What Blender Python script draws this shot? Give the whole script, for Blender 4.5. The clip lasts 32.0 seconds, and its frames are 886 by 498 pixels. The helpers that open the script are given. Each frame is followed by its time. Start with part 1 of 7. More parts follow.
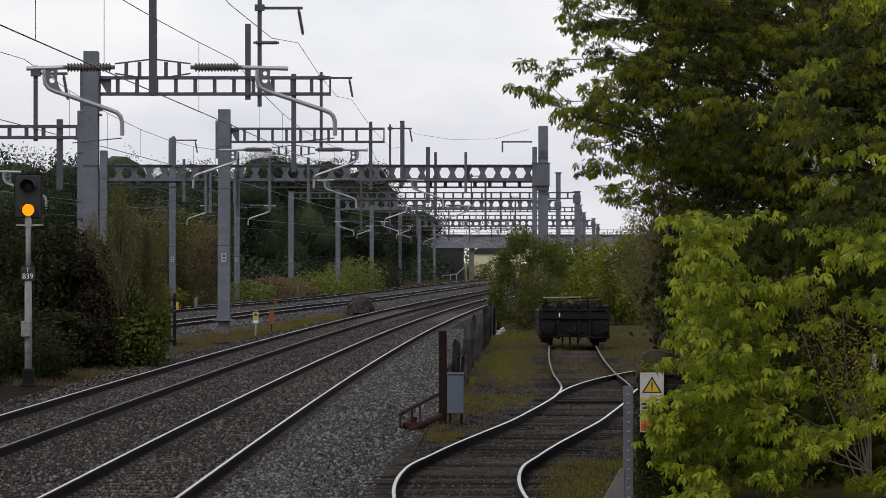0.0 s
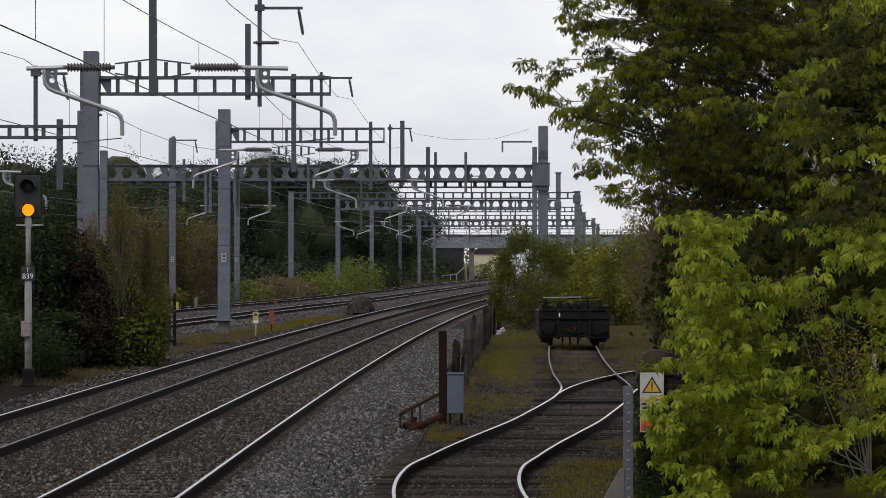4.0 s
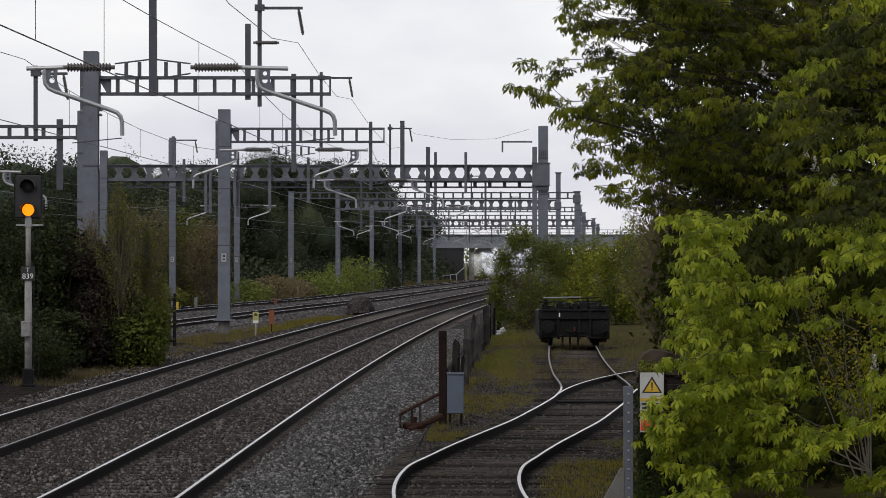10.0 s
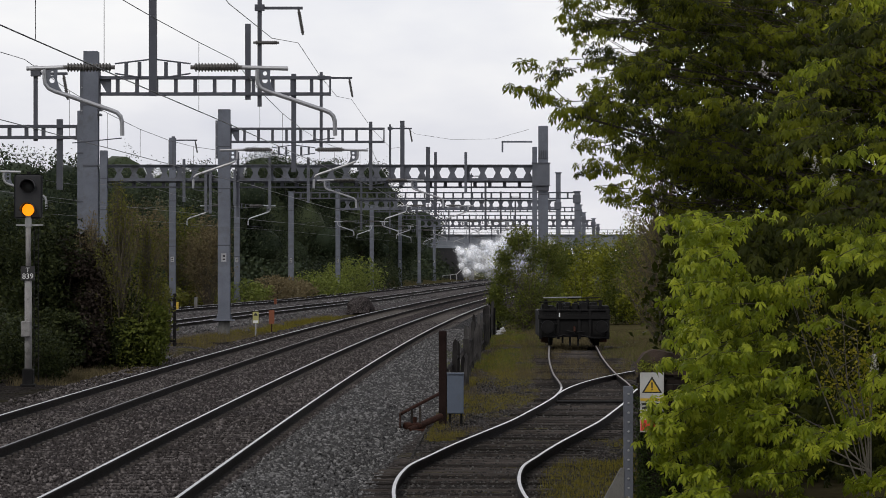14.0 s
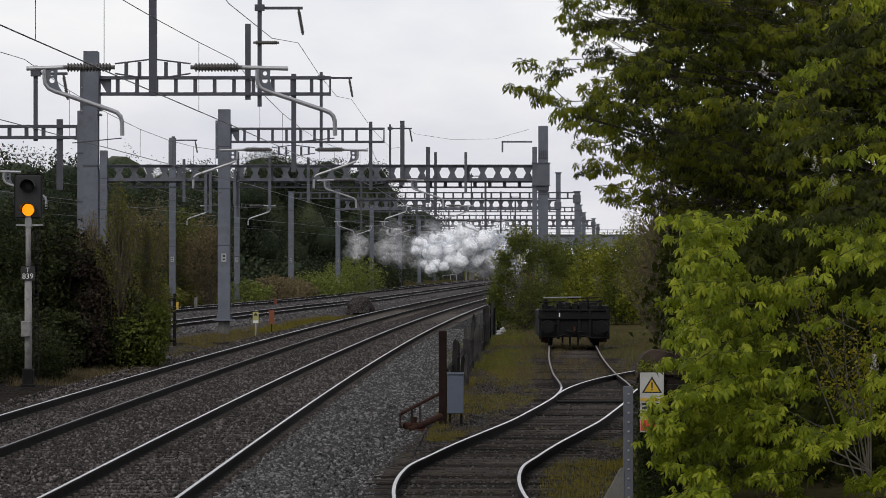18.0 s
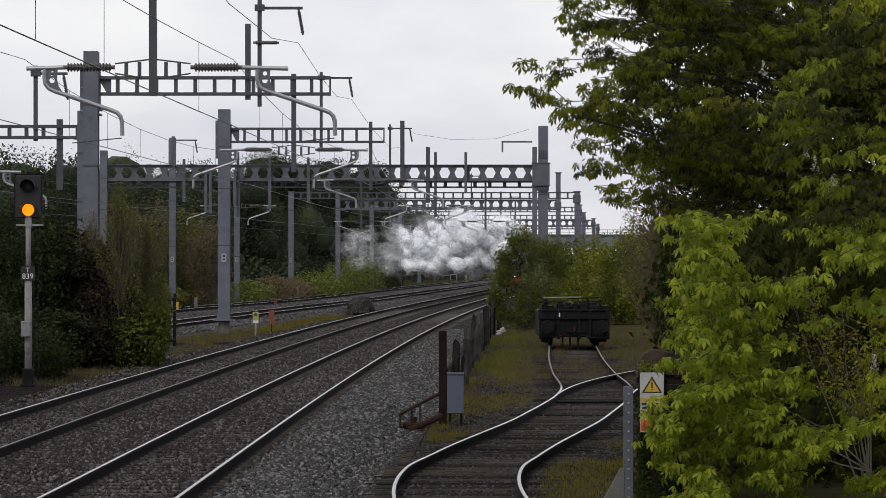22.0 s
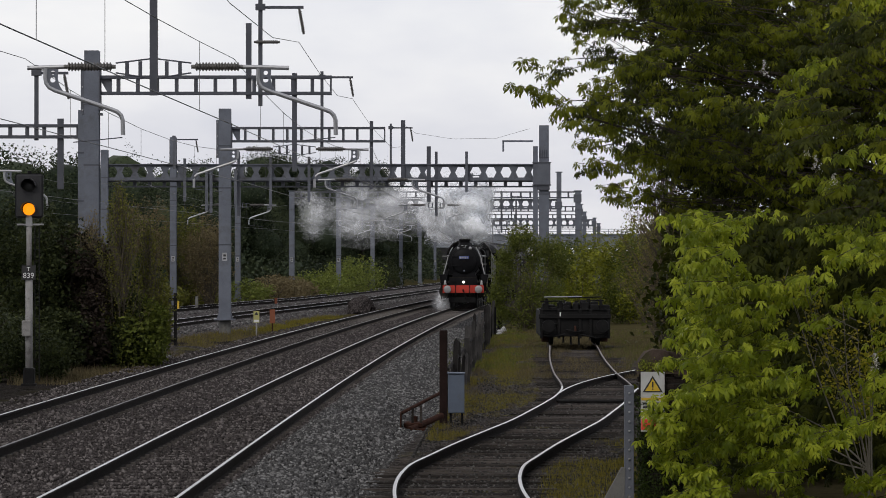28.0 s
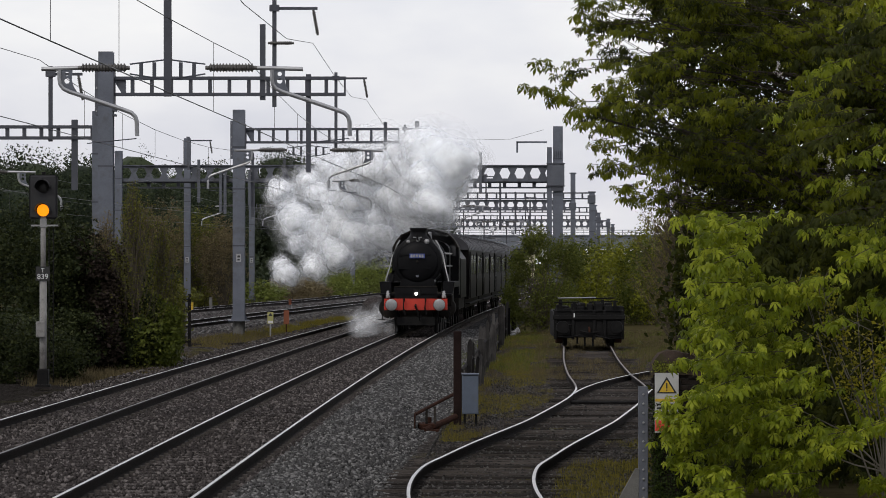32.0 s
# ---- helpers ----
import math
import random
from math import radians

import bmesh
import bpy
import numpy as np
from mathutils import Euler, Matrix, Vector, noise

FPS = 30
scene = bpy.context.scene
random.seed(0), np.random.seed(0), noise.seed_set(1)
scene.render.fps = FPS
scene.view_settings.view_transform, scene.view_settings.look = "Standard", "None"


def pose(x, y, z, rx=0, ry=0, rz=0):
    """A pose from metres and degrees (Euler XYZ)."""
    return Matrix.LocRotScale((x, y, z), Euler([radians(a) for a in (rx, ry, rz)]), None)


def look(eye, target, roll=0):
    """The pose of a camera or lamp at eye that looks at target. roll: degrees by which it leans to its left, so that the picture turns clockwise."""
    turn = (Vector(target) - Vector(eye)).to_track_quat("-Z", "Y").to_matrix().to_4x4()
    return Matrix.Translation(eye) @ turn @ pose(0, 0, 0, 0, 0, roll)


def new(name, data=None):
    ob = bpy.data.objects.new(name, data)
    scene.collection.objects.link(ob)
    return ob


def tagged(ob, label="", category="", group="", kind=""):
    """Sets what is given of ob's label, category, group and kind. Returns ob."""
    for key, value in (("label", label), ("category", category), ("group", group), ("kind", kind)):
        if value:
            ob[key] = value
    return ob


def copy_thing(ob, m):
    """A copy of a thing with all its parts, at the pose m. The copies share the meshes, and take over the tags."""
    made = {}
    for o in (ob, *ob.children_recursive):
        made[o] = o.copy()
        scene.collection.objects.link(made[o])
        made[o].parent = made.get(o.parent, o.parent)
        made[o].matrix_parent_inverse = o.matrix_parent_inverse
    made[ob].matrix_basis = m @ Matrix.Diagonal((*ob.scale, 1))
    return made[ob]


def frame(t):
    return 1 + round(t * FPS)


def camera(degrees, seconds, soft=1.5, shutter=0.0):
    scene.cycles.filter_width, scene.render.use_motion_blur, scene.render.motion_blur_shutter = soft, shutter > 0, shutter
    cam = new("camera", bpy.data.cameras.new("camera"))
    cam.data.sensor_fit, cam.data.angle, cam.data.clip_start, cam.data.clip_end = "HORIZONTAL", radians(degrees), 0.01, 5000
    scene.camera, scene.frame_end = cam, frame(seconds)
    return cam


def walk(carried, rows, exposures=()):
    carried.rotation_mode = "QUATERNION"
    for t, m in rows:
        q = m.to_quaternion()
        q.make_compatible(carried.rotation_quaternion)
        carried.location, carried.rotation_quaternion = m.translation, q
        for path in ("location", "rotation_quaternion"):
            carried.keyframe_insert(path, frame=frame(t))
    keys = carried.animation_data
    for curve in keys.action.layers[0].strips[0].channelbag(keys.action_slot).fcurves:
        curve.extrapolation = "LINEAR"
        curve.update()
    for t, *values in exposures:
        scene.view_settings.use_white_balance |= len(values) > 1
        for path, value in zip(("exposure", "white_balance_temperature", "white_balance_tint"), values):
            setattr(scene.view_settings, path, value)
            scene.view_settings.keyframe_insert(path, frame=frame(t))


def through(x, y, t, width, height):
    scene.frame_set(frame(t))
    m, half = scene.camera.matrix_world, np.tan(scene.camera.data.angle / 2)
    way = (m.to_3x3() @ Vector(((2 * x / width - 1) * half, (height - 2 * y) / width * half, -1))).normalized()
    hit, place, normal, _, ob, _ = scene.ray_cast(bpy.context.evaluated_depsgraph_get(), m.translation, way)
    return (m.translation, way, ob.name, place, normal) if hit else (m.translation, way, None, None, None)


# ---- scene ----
# One plan for the whole clip: x to the right, y away along the line, z up from rail level.
cam = camera(13.76, 32.0, soft=0.85)
EYE = (0.0, 0.0, 2.56)
UP = 0.22                       # the camera looks a little upwards


def view(left, up):
    """The camera's pose, turned to its left and upwards by hundredths of a degree."""
    return pose(*EYE, 90 + UP + up / 100, 0, left / 100)


walk(cam, [(0, view(0, 0)), (9, view(0, 0)), (18, view(0, 0)), (26, view(0, 0)), (27.5, view(-0.5, -0.2)), (28, view(1.2, -1)),
           (28.5, view(4.4, -2.4)), (29, view(5.3, -0.6)), (29.5, view(5.6, -0.4)), (30, view(4.6, -1.9)), (30.5, view(9.6, -2.2)),
           (31, view(11.2, -0.8)), (31.5, view(12.8, 0)), (32, view(23, 0.6))],
     [(0, 0.0), (13, 0.0), (19, -0.04), (32, -0.05)])

# ---- light ----
world = bpy.data.worlds.new("overcast_sky")
scene.world = world
world.use_nodes = True


def link(tree, a, b):
    tree.links.new(a, b)


def node(tree, kind, **values):
    n = tree.nodes.new(kind)
    for key, value in values.items():
        n.inputs[key.replace("_", " ")].default_value = value
    return n


def ramp(tree, fac, stops):
    n = tree.nodes.new("ShaderNodeValToRGB")
    els = n.color_ramp.elements
    while len(els) < len(stops):
        els.new(0.5)
    for e, (p, c) in zip(els, stops):
        e.position = p
        e.color = c if len(c) == 4 else (*c, 1)
    link(tree, fac, n.inputs["Fac"])
    return n.outputs["Color"]


def mix(tree, fac, a, b, how="MIX"):
    n = tree.nodes.new("ShaderNodeMix")
    n.data_type, n.blend_type = "RGBA", how
    for sock, v in ((n.inputs["Factor"], fac), (n.inputs[6], a), (n.inputs[7], b)):
        if hasattr(v, "links"):
            link(tree, v, sock)
        else:
            sock.default_value = (*v, 1) if isinstance(v, tuple) and len(v) == 3 else v
    return n.outputs[2]


def make_sky():
    t = world.node_tree
    t.nodes.clear()
    sky = t.nodes.new("ShaderNodeTexSky")
    sky.sky_type, sky.sun_disc = "NISHITA", False
    sky.sun_elevation, sky.sun_rotation = radians(38), radians(200)
    blue = t.nodes.new("ShaderNodeBackground")
    link(t, sky.outputs[0], blue.inputs[0])
    blue.inputs[1].default_value = 0.10
    co = t.nodes.new("ShaderNodeTexCoord")
    mp = t.nodes.new("ShaderNodeMapping")
    mp.inputs["Scale"].default_value = (1, 1, 2.6)
    link(t, co.outputs["Generated"], mp.inputs[0])
    n = node(t, "ShaderNodeTexNoise", Scale=9.0, Detail=5.0, Roughness=0.5)
    link(t, mp.outputs[0], n.inputs["Vector"])
    grey = ramp(t, n.outputs[0], [(0.36, (0.69, 0.697, 0.785)), (0.52, (0.84, 0.835, 0.888)), (0.66, (0.965, 0.95, 0.962))])
    cloud = t.nodes.new("ShaderNodeBackground")
    link(t, grey, cloud.inputs[0])
    cloud.inputs[1].default_value = 1.04
    both = t.nodes.new("ShaderNodeMixShader")
    both.inputs[0].default_value = 0.88
    link(t, blue.outputs[0], both.inputs[1])
    link(t, cloud.outputs[0], both.inputs[2])
    out = t.nodes.new("ShaderNodeOutputWorld")
    link(t, both.outputs[0], out.inputs[0])


make_sky()
sun = new("sun", bpy.data.lights.new("sun", "SUN"))
sun.data.energy, sun.data.angle, sun.data.color = 1.25, radians(12), (1.0, 0.95, 0.87)
sun.matrix_world = look((-30, -60, 60), (0, 0, 0))
scene.cycles.transparent_max_bounces = 64
scene.cycles.max_bounces, scene.cycles.diffuse_bounces, scene.cycles.transmission_bounces = 24, 20, 24


# ---- materials ----
def material(name, rough=0.8, metal=0.0, spec=0.4):
    m = bpy.data.materials.new(name)
    m.use_nodes = True
    t = m.node_tree
    b = t.nodes["Principled BSDF"]
    b.inputs["Roughness"].default_value = rough
    b.inputs["Metallic"].default_value = metal
    b.inputs["Specular IOR Level"].default_value = spec
    return m, t, b


def noise_fac(t, scale, detail=5.0, rough=0.6, space="Object", stretch=None):
    co = t.nodes.new("ShaderNodeTexCoord")
    n = node(t, "ShaderNodeTexNoise", Scale=scale, Detail=detail, Roughness=rough)
    src = co.outputs[space]
    if stretch:
        mp = t.nodes.new("ShaderNodeMapping")
        mp.inputs["Scale"].default_value = stretch
        link(t, src, mp.inputs[0])
        src = mp.outputs[0]
    link(t, src, n.inputs["Vector"])
    return n.outputs[0]


def bump(t, b, fac, strength, distance=0.02):
    n = t.nodes.new("ShaderNodeBump")
    n.inputs["Strength"].default_value = strength
    n.inputs["Distance"].default_value = distance
    link(t, fac, n.inputs["Height"])
    link(t, n.outputs[0], b.inputs["Normal"])


def surface(name, dark, light, rough=0.8, metal=0.0, scale=6.0, fine=60.0, relief=0.3, stain=None, per_object=0.0, spec=0.4, stretch=None):
    """Two scales of colour change with a fine relief, and stains where given."""
    m, t, b = material(name, rough, metal, spec)
    big = noise_fac(t, scale, 4.0, 0.6, stretch=stretch)
    small = noise_fac(t, fine, 3.0, 0.7, stretch=stretch)
    c = mix(t, ramp(t, big, [(0.3, (0, 0, 0)), (0.7, (1, 1, 1))]), dark, light)
    c = mix(t, 0.35, c, ramp(t, small, [(0.3, dark), (0.7, light)]))
    if stain:
        st = noise_fac(t, scale * 0.6, 6.0, 0.7)
        c = mix(t, ramp(t, st, [(0.52, (0, 0, 0)), (0.66, (1, 1, 1))]), c, stain)
    if per_object:
        info = t.nodes.new("ShaderNodeObjectInfo")
        v = ramp(t, info.outputs["Random"], [(0, (1 - per_object,) * 3), (1, (1 + per_object,) * 3)])
        c = mix(t, 1.0, c, v, "MULTIPLY")
    link(t, c, b.inputs["Base Color"])
    if relief:
        bump(t, b, small, relief)
    return m


def foliage(name, dark, mid, light, gloss=0.45, through=0.35, patch=0.35):
    """Leaves: colour per leaf and in patches, light shining through."""
    m, t, b = material(name, gloss, 0.0, 0.08)
    geo = t.nodes.new("ShaderNodeNewGeometry")
    c = ramp(t, geo.outputs["Random Per Island"], [(0.0, dark), (0.5, mid), (1.0, light)])
    big = noise_fac(t, patch, 3.0, 0.6)
    c = mix(t, ramp(t, big, [(0.35, (0, 0, 0)), (0.7, (0.8, 0.8, 0.8))]), c, mix(t, 0.5, c, mid))
    vein = noise_fac(t, 30.0, 2.0)
    c = mix(t, ramp(t, vein, [(0.4, (0, 0, 0)), (0.8, (0.25, 0.25, 0.25))]), c, dark)
    link(t, c, b.inputs["Base Color"])
    tr = t.nodes.new("ShaderNodeBsdfTranslucent")
    link(t, mix(t, 0.5, c, light), tr.inputs[0])
    ms = t.nodes.new("ShaderNodeMixShader")
    ms.inputs[0].default_value = through
    link(t, b.outputs[0], ms.inputs[1])
    link(t, tr.outputs[0], ms.inputs[2])
    link(t, ms.outputs[0], t.nodes["Material Output"].inputs[0])
    return m


STEEL = surface("galvanised_steel", (0.085, 0.094, 0.118), (0.145, 0.157, 0.188), 0.6, 0.25, 1.5, 30, 0.1, stain=(0.085, 0.09, 0.10))
STEEL_MID = surface("dull_galvanised_steel", (0.072, 0.078, 0.095), (0.115, 0.123, 0.146), 0.65, 0.2, 1.5, 30, 0.1, stain=(0.05, 0.05, 0.055))
PLATE_BLUE = surface("blue_enamel", (0.03, 0.05, 0.20), (0.045, 0.07, 0.26), 0.4, 0, 4, 60, 0.02)
STEEL_DARK = surface("weathered_steel", (0.045, 0.048, 0.060), (0.075, 0.079, 0.095), 0.7, 0.1, 1.5, 30, 0.1)
ALUMINIUM = surface("aluminium_tube", (0.26, 0.265, 0.28), (0.36, 0.365, 0.38), 0.45, 0.5, 5, 60, 0.05)
INSULATOR = surface("brown_grey_insulator", (0.045, 0.042, 0.04), (0.085, 0.08, 0.075), 0.45, 0, 8, 60, 0.05)
WIRE = surface("copper_wire", (0.05, 0.05, 0.055), (0.09, 0.09, 0.09), 0.5, 0.5, 4, 60, 0)
CONCRETE = surface("concrete", (0.10, 0.098, 0.092), (0.17, 0.166, 0.157), 0.9, 0, 3, 60, 0.4, stain=(0.07, 0.068, 0.062), spec=0.06)
SLEEPER_CONCRETE = surface("sleeper_concrete", (0.052, 0.046, 0.042), (0.10, 0.089, 0.082), 0.95, 0, 3, 50, 0.4, per_object=0.2, spec=0.06)
TIMBER = surface("old_timber", (0.010, 0.0088, 0.008), (0.066, 0.057, 0.051), 0.95, 0, 2.5, 26, 0.6, per_object=0.65, stretch=(1, 9, 5), spec=0.06)
FENCE_WOOD = surface("grey_fence_wood", (0.014, 0.0132, 0.013), (0.052, 0.049, 0.047), 0.95, 0, 2, 30, 0.5, per_object=0.85, stretch=(6, 6, 1), spec=0.06)
RAIL_HEAD = surface("polished_rail_head", (0.42, 0.41, 0.40), (0.64, 0.63, 0.62), 0.34, 0.9, 2, 40, 0.05, spec=0.5)
RAIL_WORN = surface("worn_rail_head", (0.07, 0.066, 0.063), (0.13, 0.125, 0.12), 0.5, 0.6, 2, 40, 0.05)
RAIL_DULL = surface("dull_rail_head", (0.10, 0.085, 0.075), (0.20, 0.18, 0.165), 0.6, 0.5, 2, 40, 0.1)
RAIL_SIDE = surface("rusty_rail_side", (0.006, 0.005, 0.005), (0.016, 0.012, 0.010), 0.95, 0, 3, 40, 0.2, spec=0.1)
RUST = surface("rust", (0.022, 0.011, 0.008), (0.055, 0.026, 0.018), 0.9, 0.1, 6, 60, 0.4, stain=(0.04, 0.02, 0.015), spec=0.06)
DARK_POST = surface("dark_stained_timber", (0.010, 0.007, 0.0065), (0.028, 0.017, 0.015), 0.9, 0, 4, 40, 0.4, spec=0.06)
BARK = surface("bark", (0.028, 0.024, 0.02), (0.075, 0.062, 0.05), 0.95, 0, 5, 40, 0.8, stretch=(4, 4, 1), spec=0.06)
TWIG = surface("grey_twig", (0.05, 0.042, 0.032), (0.11, 0.093, 0.072), 0.9, 0, 5, 40, 0.2, spec=0.06)
PALE_TWIG = surface("pale_sapling_bark", (0.07, 0.063, 0.05), (0.15, 0.138, 0.115), 0.85, 0, 5, 40, 0.2, spec=0.06)
BLACK_IRON = surface("black_iron", (0.006, 0.006, 0.0065), (0.018, 0.0175, 0.017), 0.6, 0.2, 4, 50, 0.2, spec=0.06)
ENGINE_BLACK = surface("engine_black_paint", (0.005, 0.005, 0.0055), (0.010, 0.010, 0.011), 0.45, 0.0, 2, 40, 0.04, spec=0.06)
ENGINE_GRIME = surface("engine_grime", (0.010, 0.009, 0.008), (0.026, 0.023, 0.02), 0.75, 0.1, 4, 50, 0.2, spec=0.06)
BUFFER_RED = surface("buffer_beam_red", (0.34, 0.022, 0.012), (0.46, 0.035, 0.018), 0.45, 0, 3, 40, 0.05)
BRIGHT_STEEL = surface("bright_steel", (0.20, 0.20, 0.205), (0.34, 0.34, 0.34), 0.4, 0.6, 6, 50, 0.1)
COACH_PAINT = surface("dark_coach_paint", (0.005, 0.0042, 0.0045), (0.009, 0.0075, 0.0078), 0.5, 0, 1.5, 40, 0.03, spec=0.05)
COACH_ROOF = surface("grey_coach_roof", (0.022, 0.022, 0.026), (0.042, 0.042, 0.048), 0.65, 0, 1.2, 20, 0.1)
WHITE_PAINT = surface("white_paint", (0.50, 0.50, 0.50), (0.62, 0.62, 0.62), 0.5, 0, 4, 60, 0.05)
SIGNAL_GREY = surface("weathered_post_paint", (0.13, 0.125, 0.12), (0.24, 0.235, 0.23), 0.6, 0, 5, 50, 0.1, stain=(0.06, 0.056, 0.052))
SIGN_WHITE = surface("dusty_sign_white", (0.33, 0.33, 0.325), (0.42, 0.42, 0.415), 0.5, 0, 4, 60, 0.05, stain=(0.27, 0.27, 0.25))
WORN_WHITE = surface("worn_white_paint", (0.24, 0.24, 0.245), (0.36, 0.36, 0.36), 0.6, 0, 5, 50, 0.1, stain=(0.12, 0.115, 0.11))
YELLOW_PAINT = surface("yellow_paint", (0.42, 0.27, 0.02), (0.52, 0.35, 0.03), 0.5, 0, 4, 60, 0.05)
PALE_YELLOW = surface("pale_yellow_paint", (0.26, 0.25, 0.08), (0.34, 0.33, 0.13), 0.5, 0, 4, 60, 0.05)
ORANGE_PAINT = surface("faded_orange_paint", (0.13, 0.035, 0.014), (0.18, 0.055, 0.02), 0.6, 0, 4, 60, 0.05)
SIGN_RED = surface("sign_red", (0.55, 0.03, 0.02), (0.66, 0.05, 0.04), 0.5, 0, 4, 60, 0.05)
SIGN_BLACK = surface("sign_black", (0.012, 0.012, 0.012), (0.02, 0.02, 0.02), 0.5, 0, 4, 60, 0)
BLUE_GREY = surface("blue_grey_paint", (0.072, 0.090, 0.125), (0.10, 0.122, 0.162), 0.5, 0.1, 3, 40, 0.05, stain=(0.09, 0.10, 0.11))
BLACK_PLASTIC = surface("black_backboard", (0.010, 0.010, 0.012), (0.018, 0.018, 0.02), 0.6, 0, 4, 60, 0.05)
BRICK = surface("dark_brick", (0.012, 0.010, 0.009), (0.028, 0.022, 0.020), 0.95, 0, 5, 50, 0.5, per_object=0.3, spec=0.06)
MORTAR = surface("mortar", (0.03, 0.028, 0.025), (0.05, 0.047, 0.043), 0.95, 0, 5, 50, 0.5, spec=0.06)
STONE = surface("weathered_cap_stone", (0.036, 0.027, 0.023), (0.085, 0.063, 0.053), 0.95, 0, 5, 50, 0.6, stain=(0.05, 0.052, 0.02), spec=0.06)
MOSS = surface("moss", (0.12, 0.15, 0.015), (0.24, 0.26, 0.04), 0.95, 0, 8, 60, 0.8, spec=0.06)
BRIDGE_STEEL = surface("grey_bridge_girder", (0.13, 0.145, 0.17), (0.19, 0.205, 0.23), 0.7, 0.1, 0.5, 6, 0.1)
# Brick tone set darker to hold the shadow on the abutments.
BRIDGE_BRICK = surface("darkened_blue_brick", (0.014, 0.0135, 0.015), (0.028, 0.027, 0.030), 0.9, 0, 0.6, 9, 0.3)
RENDER_WALL = surface("pale_wall", (0.42, 0.40, 0.26), (0.52, 0.49, 0.33), 0.9, 0, 0.4, 6, 0.1)
GLASS = material("dark_window_glass", 0.08, 0.0, 0.5)[0]
GLASS.node_tree.nodes["Principled BSDF"].inputs["Base Color"].default_value = (0.015, 0.017, 0.02, 1)


def glowing(name, colour, strength):
    m, t, b = material(name, 0.4)
    b.inputs["Base Color"].default_value = (*colour, 1)
    b.inputs["Emission Color"].default_value = (*colour, 1)
    b.inputs["Emission Strength"].default_value = strength
    return m


AMBER = glowing("lit_amber_lens", (1.0, 0.30, 0.008), 1.25)
HEADLIGHT = glowing("lit_lamp", (1.0, 0.98, 0.92), 2.5)


def ballast_material(name, a, b_, c_, moss=None):
    """Crushed stone: cells of several greys, with a relief of stones."""
    m, t, b = material(name, 1.0, 0, 0.0)
    co = t.nodes.new("ShaderNodeTexCoord")
    vo = node(t, "ShaderNodeTexVoronoi", Scale=17.0)
    link(t, co.outputs["Object"], vo.inputs["Vector"])
    sep = t.nodes.new("ShaderNodeSeparateColor")
    link(t, vo.outputs["Color"], sep.inputs[0])
    c = ramp(t, sep.outputs[0], [(0.0, a), (0.55, b_), (1.0, c_)])
    big = noise_fac(t, 0.45, 5.0, 0.6)
    c = mix(t, ramp(t, big, [(0.38, (0, 0, 0)), (0.7, (0.6, 0.6, 0.6))]), c, mix(t, 0.6, c, a))
    if moss:
        mo = noise_fac(t, 0.5, 6.0, 0.65)
        c = mix(t, ramp(t, mo, [(0.55, (0, 0, 0)), (0.68, (0.8, 0.8, 0.8))]), c, moss)
    link(t, c, b.inputs["Base Color"])
    bump(t, b, vo.outputs["Distance"], 0.9, 0.05)
    return m


BALLAST_GREY = ballast_material("grey_ballast", (0.014, 0.014, 0.0145), (0.038, 0.0375, 0.0375), (0.11, 0.108, 0.107))
BALLAST_BROWN = ballast_material("brown_ballast", (0.016, 0.014, 0.0135), (0.043, 0.037, 0.036), (0.12, 0.106, 0.102))
BALLAST_PALE = ballast_material("pale_ballast", (0.036, 0.033, 0.032), (0.085, 0.077, 0.075), (0.18, 0.168, 0.165))
BLACK_CINDER = ballast_material("black_cinder", (0.008, 0.0072, 0.0066), (0.020, 0.0178, 0.016), (0.055, 0.049, 0.045), moss=(0.030, 0.028, 0.012))
CINDER = ballast_material("cinder_and_moss", (0.020, 0.018, 0.017), (0.046, 0.041, 0.038), (0.11, 0.10, 0.094), moss=(0.085, 0.078, 0.016))


def stone_material(name, a, b_, c_):
    m, t, b = material(name, 1.0, 0, 0.0)
    geo = t.nodes.new("ShaderNodeNewGeometry")
    c = ramp(t, geo.outputs["Random Per Island"], [(0, a), (0.6, b_), (1, c_)])
    fine = noise_fac(t, 40.0, 3.0)
    link(t, mix(t, 0.3, c, ramp(t, fine, [(0.3, a), (0.7, c_)])), b.inputs["Base Color"])
    return m


STONES_GREY = stone_material("loose_grey_stone", (0.012, 0.012, 0.0125), (0.046, 0.045, 0.045), (0.23, 0.226, 0.222))
STONES_DARK = stone_material("loose_sooty_stone", (0.009, 0.0085, 0.008), (0.028, 0.026, 0.025), (0.12, 0.115, 0.11))
STONES_BROWN = stone_material("loose_brown_stone", (0.010, 0.009, 0.0087), (0.036, 0.0315, 0.0305), (0.18, 0.162, 0.156))


def ground_material():
    m, t, b = material("rough_grass_and_earth", 1.0, 0, 0.0)
    n1, n2 = noise_fac(t, 0.25, 6.0, 0.65), noise_fac(t, 3.0, 5.0, 0.7)
    c = ramp(t, n1, [(0.3, (0.032, 0.031, 0.013)), (0.5, (0.060, 0.051, 0.025)), (0.7, (0.074, 0.058, 0.038))])
    c = mix(t, 0.5, c, ramp(t, n2, [(0.3, (0.018, 0.015, 0.010)), (0.7, (0.06, 0.057, 0.020))]))
    link(t, c, b.inputs["Base Color"])
    bump(t, b, n2, 0.8, 0.08)
    return m


